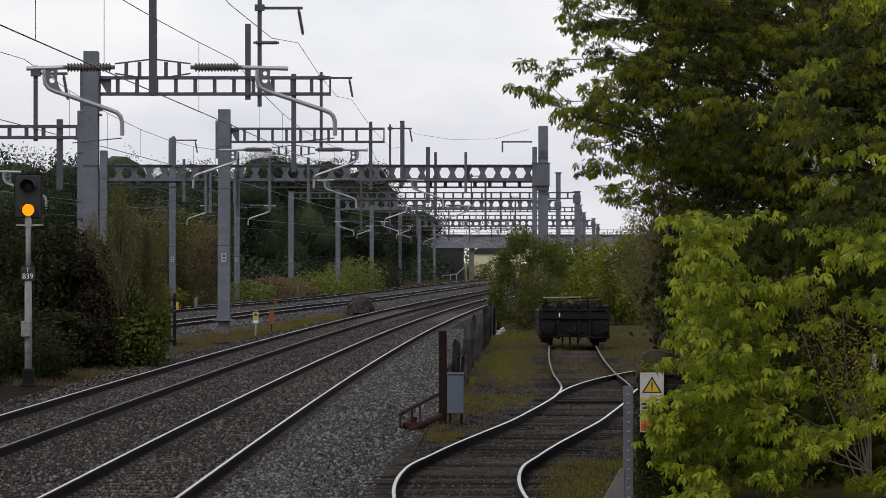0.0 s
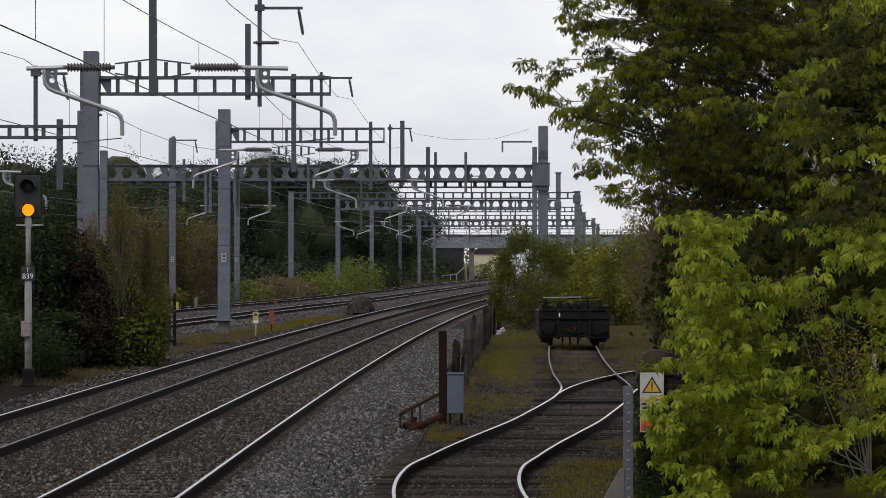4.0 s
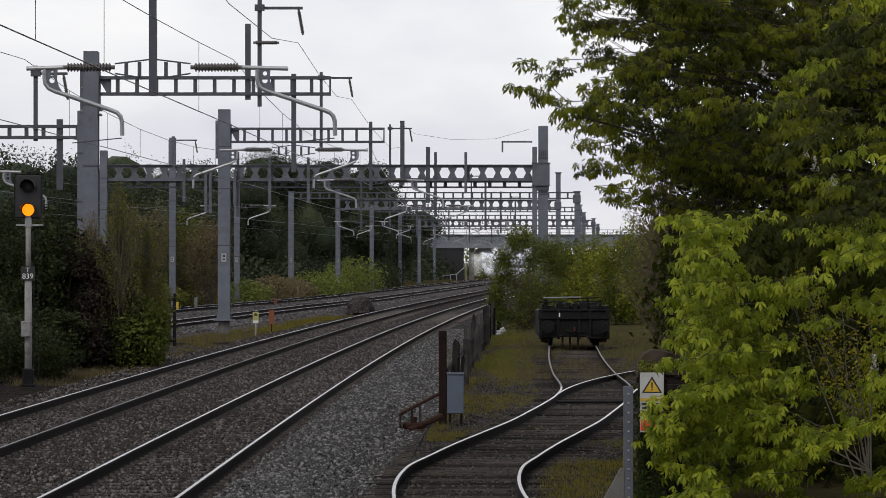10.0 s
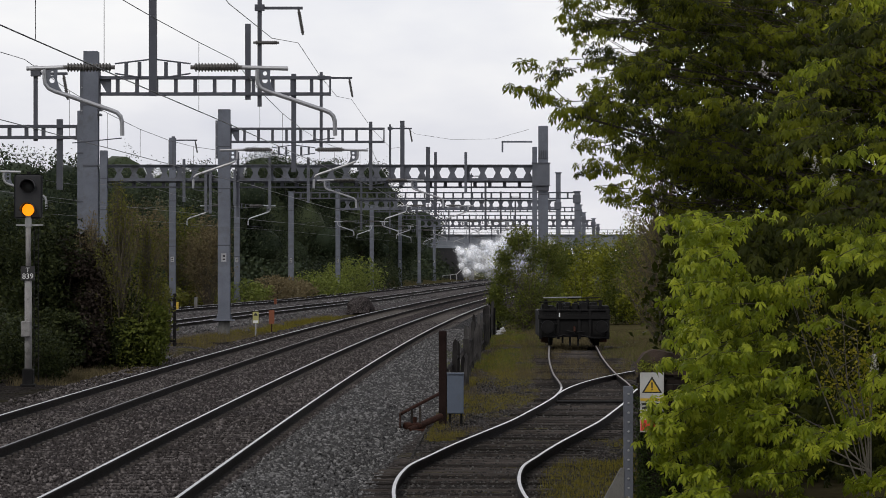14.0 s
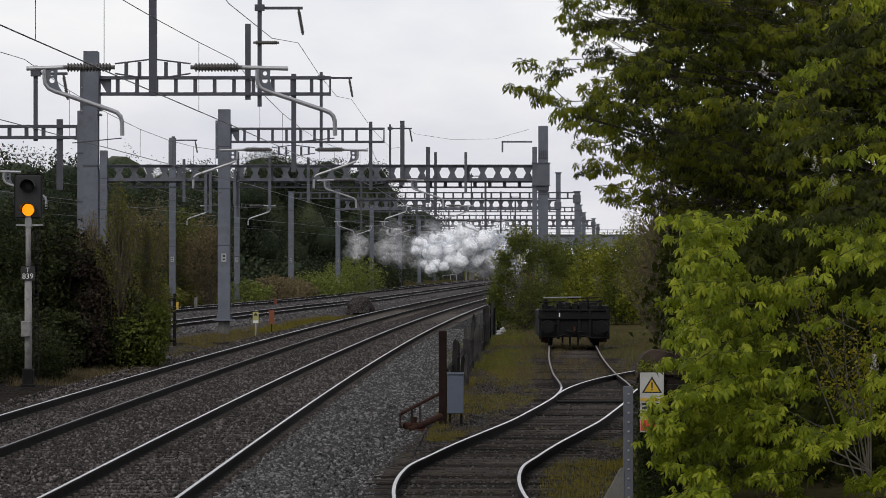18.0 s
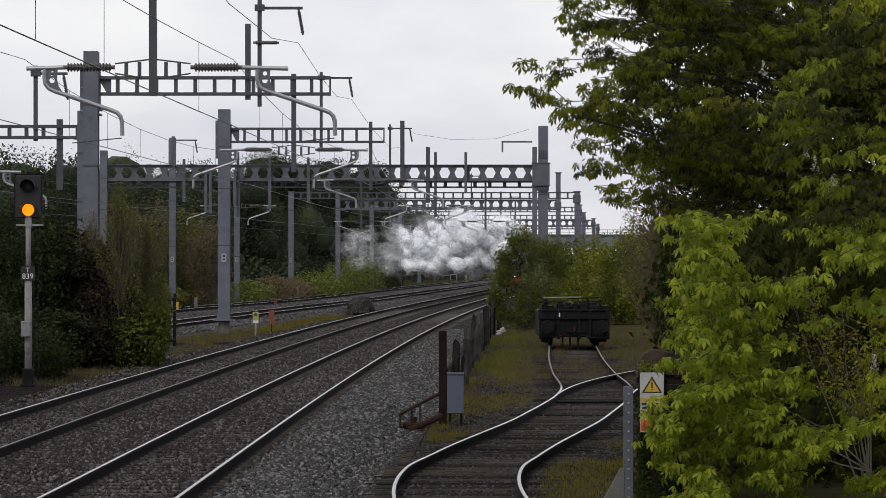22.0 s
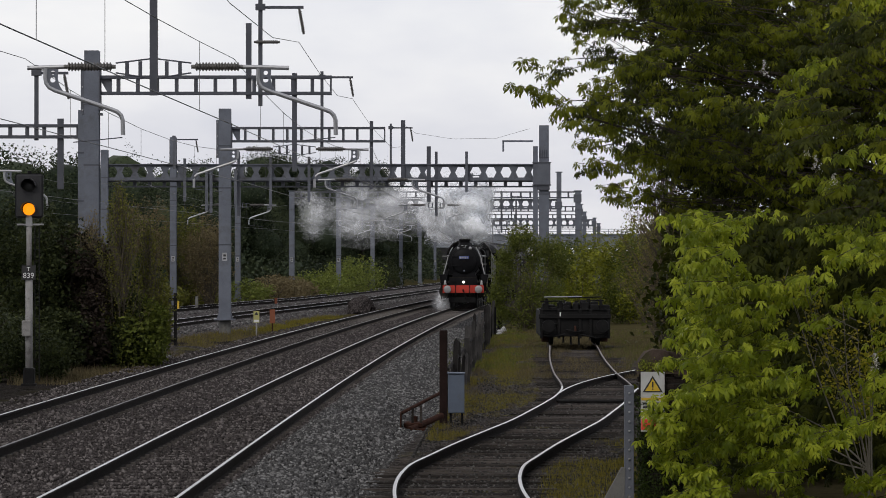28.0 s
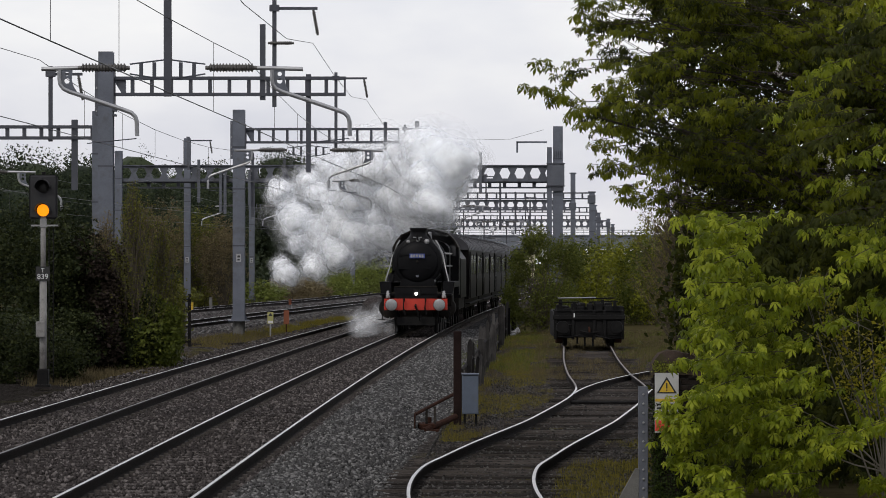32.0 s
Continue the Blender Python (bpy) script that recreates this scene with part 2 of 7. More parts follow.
GROUND = ground_material()
# Colour brightened for the lit lower boughs.
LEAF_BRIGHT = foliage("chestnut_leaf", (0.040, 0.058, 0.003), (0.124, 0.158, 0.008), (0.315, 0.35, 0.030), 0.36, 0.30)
# Shade put into the colour: a darker copy of the chestnut leaf.
LEAF_SHADE = foliage("shade_dark_leaf", (0.010, 0.014, 0.002), (0.026, 0.032, 0.004), (0.058, 0.064, 0.008), 0.55, 0.25)
# The same leaf, colour dimmed for the backlit upper canopy.
LEAF_DIM = foliage("dimmed_chestnut_leaf", (0.036, 0.047, 0.004), (0.092, 0.108, 0.007), (0.185, 0.195, 0.016), 0.42, 0.45)
LEAF_OLIVE = foliage("olive_bush_leaf", (0.026, 0.036, 0.006), (0.062, 0.078, 0.012), (0.12, 0.138, 0.026), 0.5, 0.25)
LEAF_HEDGE = foliage("hedge_leaf", (0.075, 0.088, 0.008), (0.145, 0.155, 0.012), (0.23, 0.228, 0.025), 0.55, 0.25)
LEAF_DARK = foliage("dark_wood_leaf", (0.013, 0.020, 0.012), (0.028, 0.039, 0.021), (0.066, 0.080, 0.038), 0.6, 0.15, patch=0.12)
LEAF_BEND = foliage("dull_green_bush_leaf", (0.036, 0.048, 0.010), (0.086, 0.104, 0.020), (0.17, 0.185, 0.038), 0.5, 0.35)
LEAF_YOUNG = foliage("young_yellow_leaf", (0.11, 0.115, 0.008), (0.20, 0.19, 0.014), (0.32, 0.28, 0.03), 0.45, 0.35)
LEAF_SCRUB = foliage("dark_scrub_leaf", (0.008, 0.012, 0.005), (0.021, 0.028, 0.010), (0.054, 0.062, 0.020), 0.55, 0.2)
LEAF_RED = foliage("red_brown_leaf", (0.009, 0.007, 0.0055), (0.020, 0.0145, 0.011), (0.058, 0.044, 0.036), 0.55, 0.2)
LEAF_YELLOW = foliage("yellow_green_leaf", (0.05, 0.055, 0.01), (0.10, 0.105, 0.02), (0.17, 0.165, 0.035), 0.5, 0.3)
LEAF_MEADOW = foliage("light_shrub_leaf", (0.055, 0.078, 0.014), (0.11, 0.138, 0.026), (0.20, 0.215, 0.055), 0.6, 0.25)
LEAF_BUFF = foliage("buff_shrub_leaf", (0.075, 0.06, 0.03), (0.13, 0.10, 0.05), (0.2, 0.17, 0.1), 0.7, 0.2)
GRASS = foliage("rough_grass", (0.050, 0.044, 0.008), (0.118, 0.102, 0.015), (0.20, 0.172, 0.035), 0.8, 0.2)
GREEN_GRASS = foliage("green_grass_blade", (0.034, 0.043, 0.008), (0.075, 0.088, 0.016), (0.14, 0.15, 0.035), 0.8, 0.2)
DRY_GRASS = foliage("dry_grass", (0.046, 0.037, 0.018), (0.088, 0.071, 0.037), (0.15, 0.123, 0.068), 0.8, 0.2)
IVY = foliage("ivy_leaf", (0.014, 0.026, 0.007), (0.032, 0.05, 0.012), (0.075, 0.10, 0.022), 0.4, 0.1)
BLOSSOM = foliage("white_blossom", (0.45, 0.42, 0.36), (0.6, 0.57, 0.5), (0.75, 0.73, 0.68), 0.7, 0.3)


def steam_material(name, density, ragged):
    """White steam: thin layers that throw light back and let it through, torn open by a noise that differs from puff to puff."""
    m, t, b = material(name, 1.0, 0, 0.0)
    info = t.nodes.new("ShaderNodeObjectInfo")
    co = t.nodes.new("ShaderNodeTexCoord")
    off = t.nodes.new("ShaderNodeVectorMath")
    off.operation = "ADD"
    far = t.nodes.new("ShaderNodeVectorMath")
    far.operation = "SCALE"
    far.inputs[0].default_value = (37.0, 19.0, 53.0)
    link(t, info.outputs["Random"], far.inputs["Scale"])
    link(t, co.outputs["Object"], off.inputs[0])
    link(t, far.outputs[0], off.inputs[1])
    tear = node(t, "ShaderNodeTexNoise", Scale=1.5, Detail=7.0, Roughness=0.62)
    link(t, off.outputs[0], tear.inputs["Vector"])
    c = ramp(t, tear.outputs[0], [(0.3, (0.955, 0.974, 0.999)), (0.7, (0.975, 0.988, 1.0))])
    link(t, c, b.inputs["Base Color"])
    tr = t.nodes.new("ShaderNodeBsdfTranslucent")
    link(t, c, tr.inputs[0])
    if density > 0.6:
        b.inputs["Subsurface Weight"].default_value = 0.9
        b.inputs["Subsurface Radius"].default_value = (1.0, 1.0, 1.0)
        b.inputs["Subsurface Scale"].default_value = 0.45
    body = t.nodes.new("ShaderNodeMixShader")
    body.inputs[0].default_value = 0.05 if density > 0.6 else 0.30
    link(t, b.outputs[0], body.inputs[1])
    link(t, tr.outputs[0], body.inputs[2])
    if ragged:
        hole = t.nodes.new("ShaderNodeMapRange")
        for key, value in (("From Min", 0.42 if density > 0.2 else 0.46), ("From Max", 0.66), ("To Min", density * (1 - ragged)), ("To Max", density)):
            hole.inputs[key].default_value = value
        link(t, tear.outputs[0], hole.inputs["Value"])
    clear = t.nodes.new("ShaderNodeBsdfTransparent")
    both = t.nodes.new("ShaderNodeMixShader")
    both.inputs[0].default_value = density
    if ragged:
        link(t, hole.outputs[0], both.inputs[0])
    link(t, clear.outputs[0], both.inputs[1])
    link(t, body.outputs[0], both.inputs[2])
    link(t, both.outputs[0], t.nodes["Material Output"].inputs[0])
    return m


STEAM = [steam_material("white_steam", d, g) for d, g in ((1.0, 0.0), (0.72, 0.35), (0.46, 0.7), (0.26, 0.95), (0.11, 1.0), (0.07, 1.0))]


# ---- building helpers ----
def mesh_of(name, bm, mat, smooth=False):
    me = bpy.data.meshes.new(name)
    bm.to_mesh(me)
    bm.free()
    me.materials.append(mat)
    if smooth:
        me.polygons.foreach_set("use_smooth", [True] * len(me.polygons))
    return me


def part(name, bm, mat, parent=None, label="", smooth=False):
    ob = new(name, mesh_of(name, bm, mat, smooth))
    ob.parent = parent
    if label:
        ob["label"] = label
    return ob


def thing(name, at, label, category, group="", kind=""):
    ob = new(name)
    ob.location = at
    return tagged(ob, label, category, group, kind)


def box(bm, x0, x1, y0, y1, z0, z1, bevel=0.0):
    r = bmesh.ops.create_cube(bm, size=1.0)
    for v in r["verts"]:
        v.co = Vector(((x0 + x1) / 2 + v.co.x * (x1 - x0), (y0 + y1) / 2 + v.co.y * (y1 - y0), (z0 + z1) / 2 + v.co.z * (z1 - z0)))
    if bevel:
        es = list({e for v in r["verts"] for e in v.link_edges})
        bmesh.ops.bevel(bm, geom=es, offset=bevel, segments=1, affect="EDGES")
    return bm


def boxes(*rows):
    bm = bmesh.new()
    for r in rows:
        box(bm, *r)
    return bm


def tube(bm, pts, r, n=8, r1=None):
    """A tube along a line of points, tapering to r1 where given."""
    pts = [Vector(p) for p in pts]
    rings = []
    for i, p in enumerate(pts):
        d = (pts[min(i + 1, len(pts) - 1)] - pts[max(i - 1, 0)]).normalized()
        a = d.cross(Vector((0, 0, 1)) if abs(d.z) < 0.9 else Vector((1, 0, 0))).normalized()
        b = d.cross(a)
        rr = r if r1 is None else r + (r1 - r) * i / (len(pts) - 1)
        rings.append([bm.verts.new(p + (a * math.cos(k * math.tau / n) + b * math.sin(k * math.tau / n)) * rr) for k in range(n)])
    for q, w in zip(rings, rings[1:]):
        for k in range(n):
            bm.faces.new((q[k], q[(k + 1) % n], w[(k + 1) % n], w[k]))
    bm.faces.new(rings[0][::-1])
    bm.faces.new(rings[-1])
    return bm


def tubes(*rows):
    bm = bmesh.new()
    for pts, r, *rest in rows:
        tube(bm, pts, r, *(rest or (8,)))
    return bm


def lathe(profile, n=24, axis="y"):
    """A turned solid: profile of (along, radius)."""
    bm = bmesh.new()
    rings = []
    for a, r in profile:
        ring = []
        for k in range(n):
            c, s = math.cos(k * math.tau / n) * r, math.sin(k * math.tau / n) * r
            ring.append(bm.verts.new({"y": (c, a, s), "z": (c, s, a), "x": (a, c, s)}[axis]))
        rings.append(ring)
    for q, w in zip(rings, rings[1:]):
        for k in range(n):
            bm.faces.new((q[k], q[(k + 1) % n], w[(k + 1) % n], w[k]))
    bm.faces.new(rings[0][::-1])
    bm.faces.new(rings[-1])
    bmesh.ops.recalc_face_normals(bm, faces=bm.faces[:])
    return bm


def shift(bm, x=0, y=0, z=0):
    bmesh.ops.translate(bm, verts=bm.verts[:], vec=(x, y, z))
    return bm


def extrude_outline(pts, y0, y1):
    """A closed outline in x and z, drawn out from y0 to y1."""
    bm = bmesh.new()
    a = [bm.verts.new((x, y0, z)) for x, z in pts]
    b = [bm.verts.new((x, y1, z)) for x, z in pts]
    bm.faces.new(a)
    bm.faces.new(b[::-1])
    for i in range(len(pts)):
        j = (i + 1) % len(pts)
        bm.faces.new((a[i], b[i], b[j], a[j]))
    bmesh.ops.recalc_face_normals(bm, faces=bm.faces[:])
    return bm


def scatter(name, verts, faces, mats_at, mat, smooth=False):
    """Many copies of one small shape in one mesh: verts (k, 3), faces of equal length, mats_at (n, 3, 4)."""
    v, f = np.asarray(verts, float), np.asarray(faces, int)
    n, k = len(mats_at), len(v)
    co = (np.einsum("nij,kj->nki", mats_at[:, :, :3], v) + mats_at[:, None, :, 3]).reshape(-1, 3)
    idx = (f[None] + (np.arange(n) * k)[:, None, None]).reshape(-1)
    me = bpy.data.meshes.new(name)
    me.vertices.add(len(co))
    me.vertices.foreach_set("co", co.reshape(-1))
    me.loops.add(len(idx))
    me.loops.foreach_set("vertex_index", idx)
    w = f.shape[1]
    me.polygons.add(len(idx) // w)
    me.polygons.foreach_set("loop_start", np.arange(0, len(idx), w))
    me.polygons.foreach_set("loop_total", np.full(len(idx) // w, w))
    if smooth:
        me.polygons.foreach_set("use_smooth", np.ones(len(idx) // w, bool))
    me.update(calc_edges=True)
    me.materials.append(mat)
    return me


def turns(rng, n, tilt):
    """n random turns about z, tipped by up to tilt radians."""
    a, b, c = rng.uniform(0, math.tau, n), rng.normal(0, tilt, n), rng.normal(0, tilt, n)
    ca, sa, cb, sb, cc, sc = np.cos(a), np.sin(a), np.cos(b), np.sin(b), np.cos(c), np.sin(c)
    o, i = np.zeros(n), np.ones(n)
    rz = np.array([[ca, -sa, o], [sa, ca, o], [o, o, i]]).transpose(2, 0, 1)
    rx = np.array([[i, o, o], [o, cb, -sb], [o, sb, cb]]).transpose(2, 0, 1)
    ry = np.array([[cc, o, sc], [o, i, o], [-sc, o, cc]]).transpose(2, 0, 1)
    return ry @ rx @ rz


def placed(rng, pts, size, tilt):
    n = len(pts)
    m = np.zeros((n, 3, 4))
    m[:, :, :3] = turns(rng, n, tilt) * np.asarray(size).reshape(-1, 1, 1)
    m[:, :, 3] = pts
    return m


# ---- the line ----
def line(y, lateral=0.0):
    """x of the near track's centre at y, or of a line beside it: a long bend to the right that eases off."""
    if y < 240:
        x = -4.149 + 0.00885 * y + 8.1e-5 * y * y
    else:
        v = y - 240
        x = 2.64 + 0.0477 * v + 1.7e-5 * v * v
    return x + lateral


def far_line(y):
    return line(y, -8.75 - 0.021 * max(0.0, 265 - y))


def outer_line(y):
    return line(y, -14.3 - 0.035 * max(0.0, 262 - y))


def heading(y):
    return math.degrees(math.atan(line(y + 1) - line(y)))


# ---- ground and tracks ----
def sheet(name, rows, mat, label, category, thick=0.3):
    """A strip of ground: rows of (y, [(x, z), ...]) across, closed below."""
    bm = bmesh.new()
    grid = [[bm.verts.new((x, y, z)) for x, z in row] for y, row in rows]
    for a, b in zip(grid, grid[1:]):
        for i in range(len(a) - 1):
            bm.faces.new((a[i], a[i + 1], b[i + 1], b[i]))
    ob = part(name, bm, mat)
    return tagged(ob, label, category, kind="structure")


def build_ground():
    ys = [-200, -50, 0, 25, 40, 60, 80, 100, 120, 140, 160, 180, 200, 225, 250, 280, 310, 350, 400, 450, 500, 560, 620, 700, 800, 1000, 1400, 2200, 3600]
    rows = []
    for y in ys:
        yy = min(y, 800)
        b = line(yy)
        bank = 2.2 if yy > 150 else 0.6
        xs = [(-1500, 1.0), (outer_line(yy) - 40, bank), (outer_line(yy) - 9, -0.1 + bank * 0.2), (outer_line(yy) - 3, -0.5),
              (far_line(yy) + 3.0, -0.42), (b - 6.5, -0.42), (b - 3.4, -0.42), (b + 1.5, -0.42), (b + 3.2, -0.34), (b + 9, -0.25), (b + 14, 0.1), (b + 30, 1.5), (1500, 2.0)]
        rows.append((y, xs))
    sheet("ground", rows, GROUND, "rough grass and bare earth beside the railway lines", "ground")


def bed(name, fn, half, y0, y1, mat, label, top=-0.17, slope=0.55, right=None):
    rows = []
    y = y0
    rng = random.Random(name)
    right = half if right is None else right
    while y <= y1:
        x = fn(y)
        row = []
        for lat in (-half - slope, -half, -1.25, -0.75, 0, 0.75, 1.25, right, right + slope):
            z = top if -half <= lat <= right else -0.55
            row.append((x + lat, z + rng.uniform(-0.012, 0.012)))
        rows.append((y, row))
        y += 2.0 if y < 120 else 8.0
    return sheet(name, rows, mat, label, "ballast")


def rail_profile(head):
    """Half outlines of a flat-bottomed rail: the polished head, or the rusty web and foot."""
    if head:
        return [(-0.021, -0.006), (-0.019, -0.001), (-0.01, 0.001), (0.012, 0.001), (0.021, -0.001), (0.023, -0.006)]
    return [(-0.035, -0.014), (-0.024, -0.004), (0.026, -0.004), (0.035, -0.014), (0.034, -0.045), (0.011, -0.055), (0.011, -0.135), (0.072, -0.15), (0.072, -0.16),
            (-0.072, -0.16), (-0.072, -0.15), (-0.011, -0.135), (-0.011, -0.055), (-0.034, -0.045)]


def sweep(profile, path):
    """An outline in x and z carried along a path of (x, y, z)."""
    bm = bmesh.new()
    rings = []
    for i, p in enumerate(path):
        a, b = Vector(path[max(i - 1, 0)]), Vector(path[min(i + 1, len(path) - 1)])
        d = (b - a).normalized()
        side = Vector((d.y, -d.x, 0)).normalized()
        rings.append([bm.verts.new(Vector(p) + side * x + Vector((0, 0, z))) for x, z in profile])
    n = len(profile)
    for q, w in zip(rings, rings[1:]):
        for k in range(n):
            bm.faces.new((q[k], q[(k + 1) % n], w[(k + 1) % n], w[k]))
    bm.faces.new(rings[0][::-1])
    bm.faces.new(rings[-1])
    bmesh.ops.recalc_face_normals(bm, faces=bm.faces[:])
    return bm


def rail_pair(owner, path_fn, z=0.0, ys=None, head=None, dull=0):
    for side in (-1, 1):
        path = []
        for y in ys:
            d = path_fn(y + 0.5) - path_fn(y - 0.5)
            k = math.sqrt(1 + d * d)
            path.append((path_fn(y) + side * 0.7525 / k, y - side * 0.7525 * d / k, z))
        rail = part("rail", sweep(rail_profile(False), path), RAIL_SIDE, owner)
        worn = head or (RAIL_WORN if side == dull else RAIL_HEAD)
        part("rail_head", sweep(rail_profile(True), path), worn, rail, "polished running surface" if worn is RAIL_HEAD else "dull running surface")


def steps(y0, y1, near=2.0, far=8.0):
    ys, y = [], y0
    while y < y1:
        ys.append(y)
        y += near if y < 140 else far
    return ys + [y1]


def main_track(label, fn, y0, y1, sleepers_to, dull=0):
    tr = thing("track", (0, 0, 0), label, "railway track", "railway tracks", "structure")
    rail_pair(tr, fn, 0.0, steps(y0, y1), None, dull)
    bm = boxes((-1.25, 1.25, -0.13, 0.13, -0.36, -0.163, 0.02))
    for s in (-1, 1):
        for k in (-0.11, 0.11):
            box(bm, s * 0.7525 + k - 0.03, s * 0.7525 + k + 0.03, -0.06, 0.06, -0.166, -0.115)
    me = mesh_of("sleeper", bm, SLEEPER_CONCRETE)
    y = y0
    k = 0
    while y < sleepers_to and k < 290:
        s = new("sleeper", me)
        s.parent = tr
        s.matrix_basis = pose(fn(y), y, 0, 0, 0, -heading(y))
        y += 0.65
        k += 1
    return tr


def siding_x(y):
    """The siding: an S from the foreground over to the straight road where the wagon stands."""
    pts = [(30, 0.80), (38, 0.34), (41.6, 0.20), (44, 0.17), (46.3, 0.21), (48.5, 0.32), (50.5, 0.53), (54, 0.91), (58, 1.40), (62, 1.89), (66, 2.30), (70, 2.69), (74, 3.03), (79, 3.30), (89, 3.42), (102, 3.70), (118, 4.16), (135, 4.6), (150, 5.0)]
    for (a, xa), (b, xb) in zip(pts, pts[1:]):
        if y <= b:
            k = (y - a) / (b - a)
            i = pts.index((a, xa))
            sa = (xb - pts[max(i - 1, 0)][1]) / (b - pts[max(i - 1, 0)][0])
            j = min(i + 2, len(pts) - 1)
            sb = (pts[j][1] - xa) / (pts[j][0] - a)
            h = b - a
            return (2 * k ** 3 - 3 * k * k + 1) * xa + (k ** 3 - 2 * k * k + k) * h * sa + (3 * k * k - 2 * k ** 3) * xb + (k ** 3 - k * k) * h * sb
    return pts[-1][1]


def spur_x(y):
    """The other leg of the turnout, bearing off to the right behind the brick pillar."""
    v = max(0.0, y - 74)
    return siding_x(min(y, 74)) + 0.07 * v + 0.0045 * v * v


SIDING_Z = -0.10


def build_tracks():
    bed("ballast_near", line, 5.1, 30, 640, BALLAST_BROWN, "brown-grey crushed stone under the main lines", right=1.35, slope=0.5)
    rows, rows2 = [], []
    rng = random.Random(5)
    for i in range(0, 110):
        y = 30 + 1.6 * i
        x = line(y)
        rows.append((y, [(x + 1.15, -0.165), (x + 1.5, -0.15 + rng.uniform(-0.02, 0.02)), (x + 2.0, -0.17 + rng.uniform(-0.02, 0.02)), (x + 2.5, -0.24), (x + 3.1, -0.33), (x + 3.6, -0.42)]))
    sheet("ballast_shoulder", rows, BALLAST_GREY, "clean grey crushed stone on the track shoulder", "ballast")
    for i in range(0, 60):
        y = 30 + 1.6 * i
        x = siding_x(min(y, 140))
        z = SIDING_Z - 0.155
        lim = line(y) + 2.2
        row = [(lim, -0.36), (max(lim + 0.1, x - 2.2), z - 0.03), (x - 1.3, z), (x, z), (x + 1.3, z), (x + 2.2, z - 0.02), (x + 4.5, z - 0.05)]
        rows2.append((y, row))
    sheet("siding_bed", rows2, CINDER, "trodden cinders and moss around the siding", "ballast")
    rows3 = []
    for i in range(0, 75):
        y = 30 + 1.6 * i
        x = line(y)
        rows3.append((y, [(x - 10.6, -0.40 + rng.uniform(-0.03, 0.03)), (x - 8.4, -0.38 + rng.uniform(-0.03, 0.03)), (x - 7.0, -0.385 + rng.uniform(-0.02, 0.02)), (x - 5.3, -0.40)]))
    sheet("cess", rows3, BLACK_CINDER, "dark sooty earth and cinders beside the ballast", "cess")
    bed("ballast_far", far_line, 2.6, 120, 700, BALLAST_PALE, "pale grey crushed stone under the relief line")
    bed("ballast_outer", outer_line, 2.4, 150, 700, BALLAST_PALE, "pale grey crushed stone under the outer relief line")
    main_track("near main line, polished rails on concrete sleepers", line, 31, 640, 215)
    main_track("second main line, polished rails on concrete sleepers", lambda y: line(y, -3.42), 31, 640, 215, 1)
    main_track("relief line seen beyond the main lines", far_line, 125, 680, 0)
    main_track("outermost relief line below the wooded bank", outer_line, 160, 680, 0)
    sd = thing("siding_track", (0, 0, 0), "worn S-shaped siding on old timber sleepers", "railway track", "railway tracks", "structure")
    rail_pair(sd, siding_x, SIDING_Z, [31 + 0.5 * i for i in range(97)])
    rail_pair(sd, siding_x, SIDING_Z, [79 + i for i in range(57)], RAIL_DULL)
    rail_pair(sd, spur_x, SIDING_Z - 0.004, [75 + i for i in range(26)])
    rng = random.Random(11)
    shapes = []
    for k in range(4):
        w = rng.uniform(0.095, 0.125)
        bm = boxes((-1.2 - rng.uniform(0, 0.1), 1.2 + rng.uniform(0, 0.1), -w, w, -0.29, -0.132, 0.02))
        for v in bm.verts:
            v.co += Vector((rng.uniform(-0.04, 0.04), rng.uniform(-0.02, 0.02), rng.uniform(-0.018, 0.010)))
        shapes.append(mesh_of("sleeper", bm, TIMBER))
    y = 33.0
    while y < 116:
        s = new("sleeper", shapes[rng.randrange(4)])
        s.parent = sd
        a = math.degrees(math.atan(siding_x(y + 0.5) - siding_x(y - 0.5)))
        s.matrix_basis = pose(siding_x(y) + rng.uniform(-0.06, 0.06), y, SIDING_Z, rng.uniform(-1, 1), 0, -a + rng.uniform(-3, 3))
        y += rng.uniform(0.62, 0.78)
    bar = tubes(([(-0.7, 0, -0.06), (0.7, 0, -0.06)], 0.03), ([(-0.9, 0.5, -0.07), (0.9, 0.5, -0.07)], 0.025))
    ob = part("stretcher_bar", bar, BLACK_IRON, sd, "rusted point rodding between the switch blades")
    ob.matrix_basis = pose(siding_x(73), 73, SIDING_Z - 0.04, 0, 0, -4)


# ---- overhead line ----
def ladder_boom(length, depth, pitch, chord=0.09, web=0.10):
    bm = bmesh.new()
    box(bm, 0, length, -0.14, 0.14, depth / 2 - chord, depth / 2)
    box(bm, 0, length, -0.14, 0.14, -depth / 2, -depth / 2 + chord)
    n = max(2, round(length / pitch))
    for i in range(n + 1):
        x = length * i / n
        x0, x1 = max(0, x - web / 2), min(length, x + web / 2)
        box(bm, x0, x1, -0.10, 0.10, -depth / 2 + chord, depth / 2 - chord)
    return bm


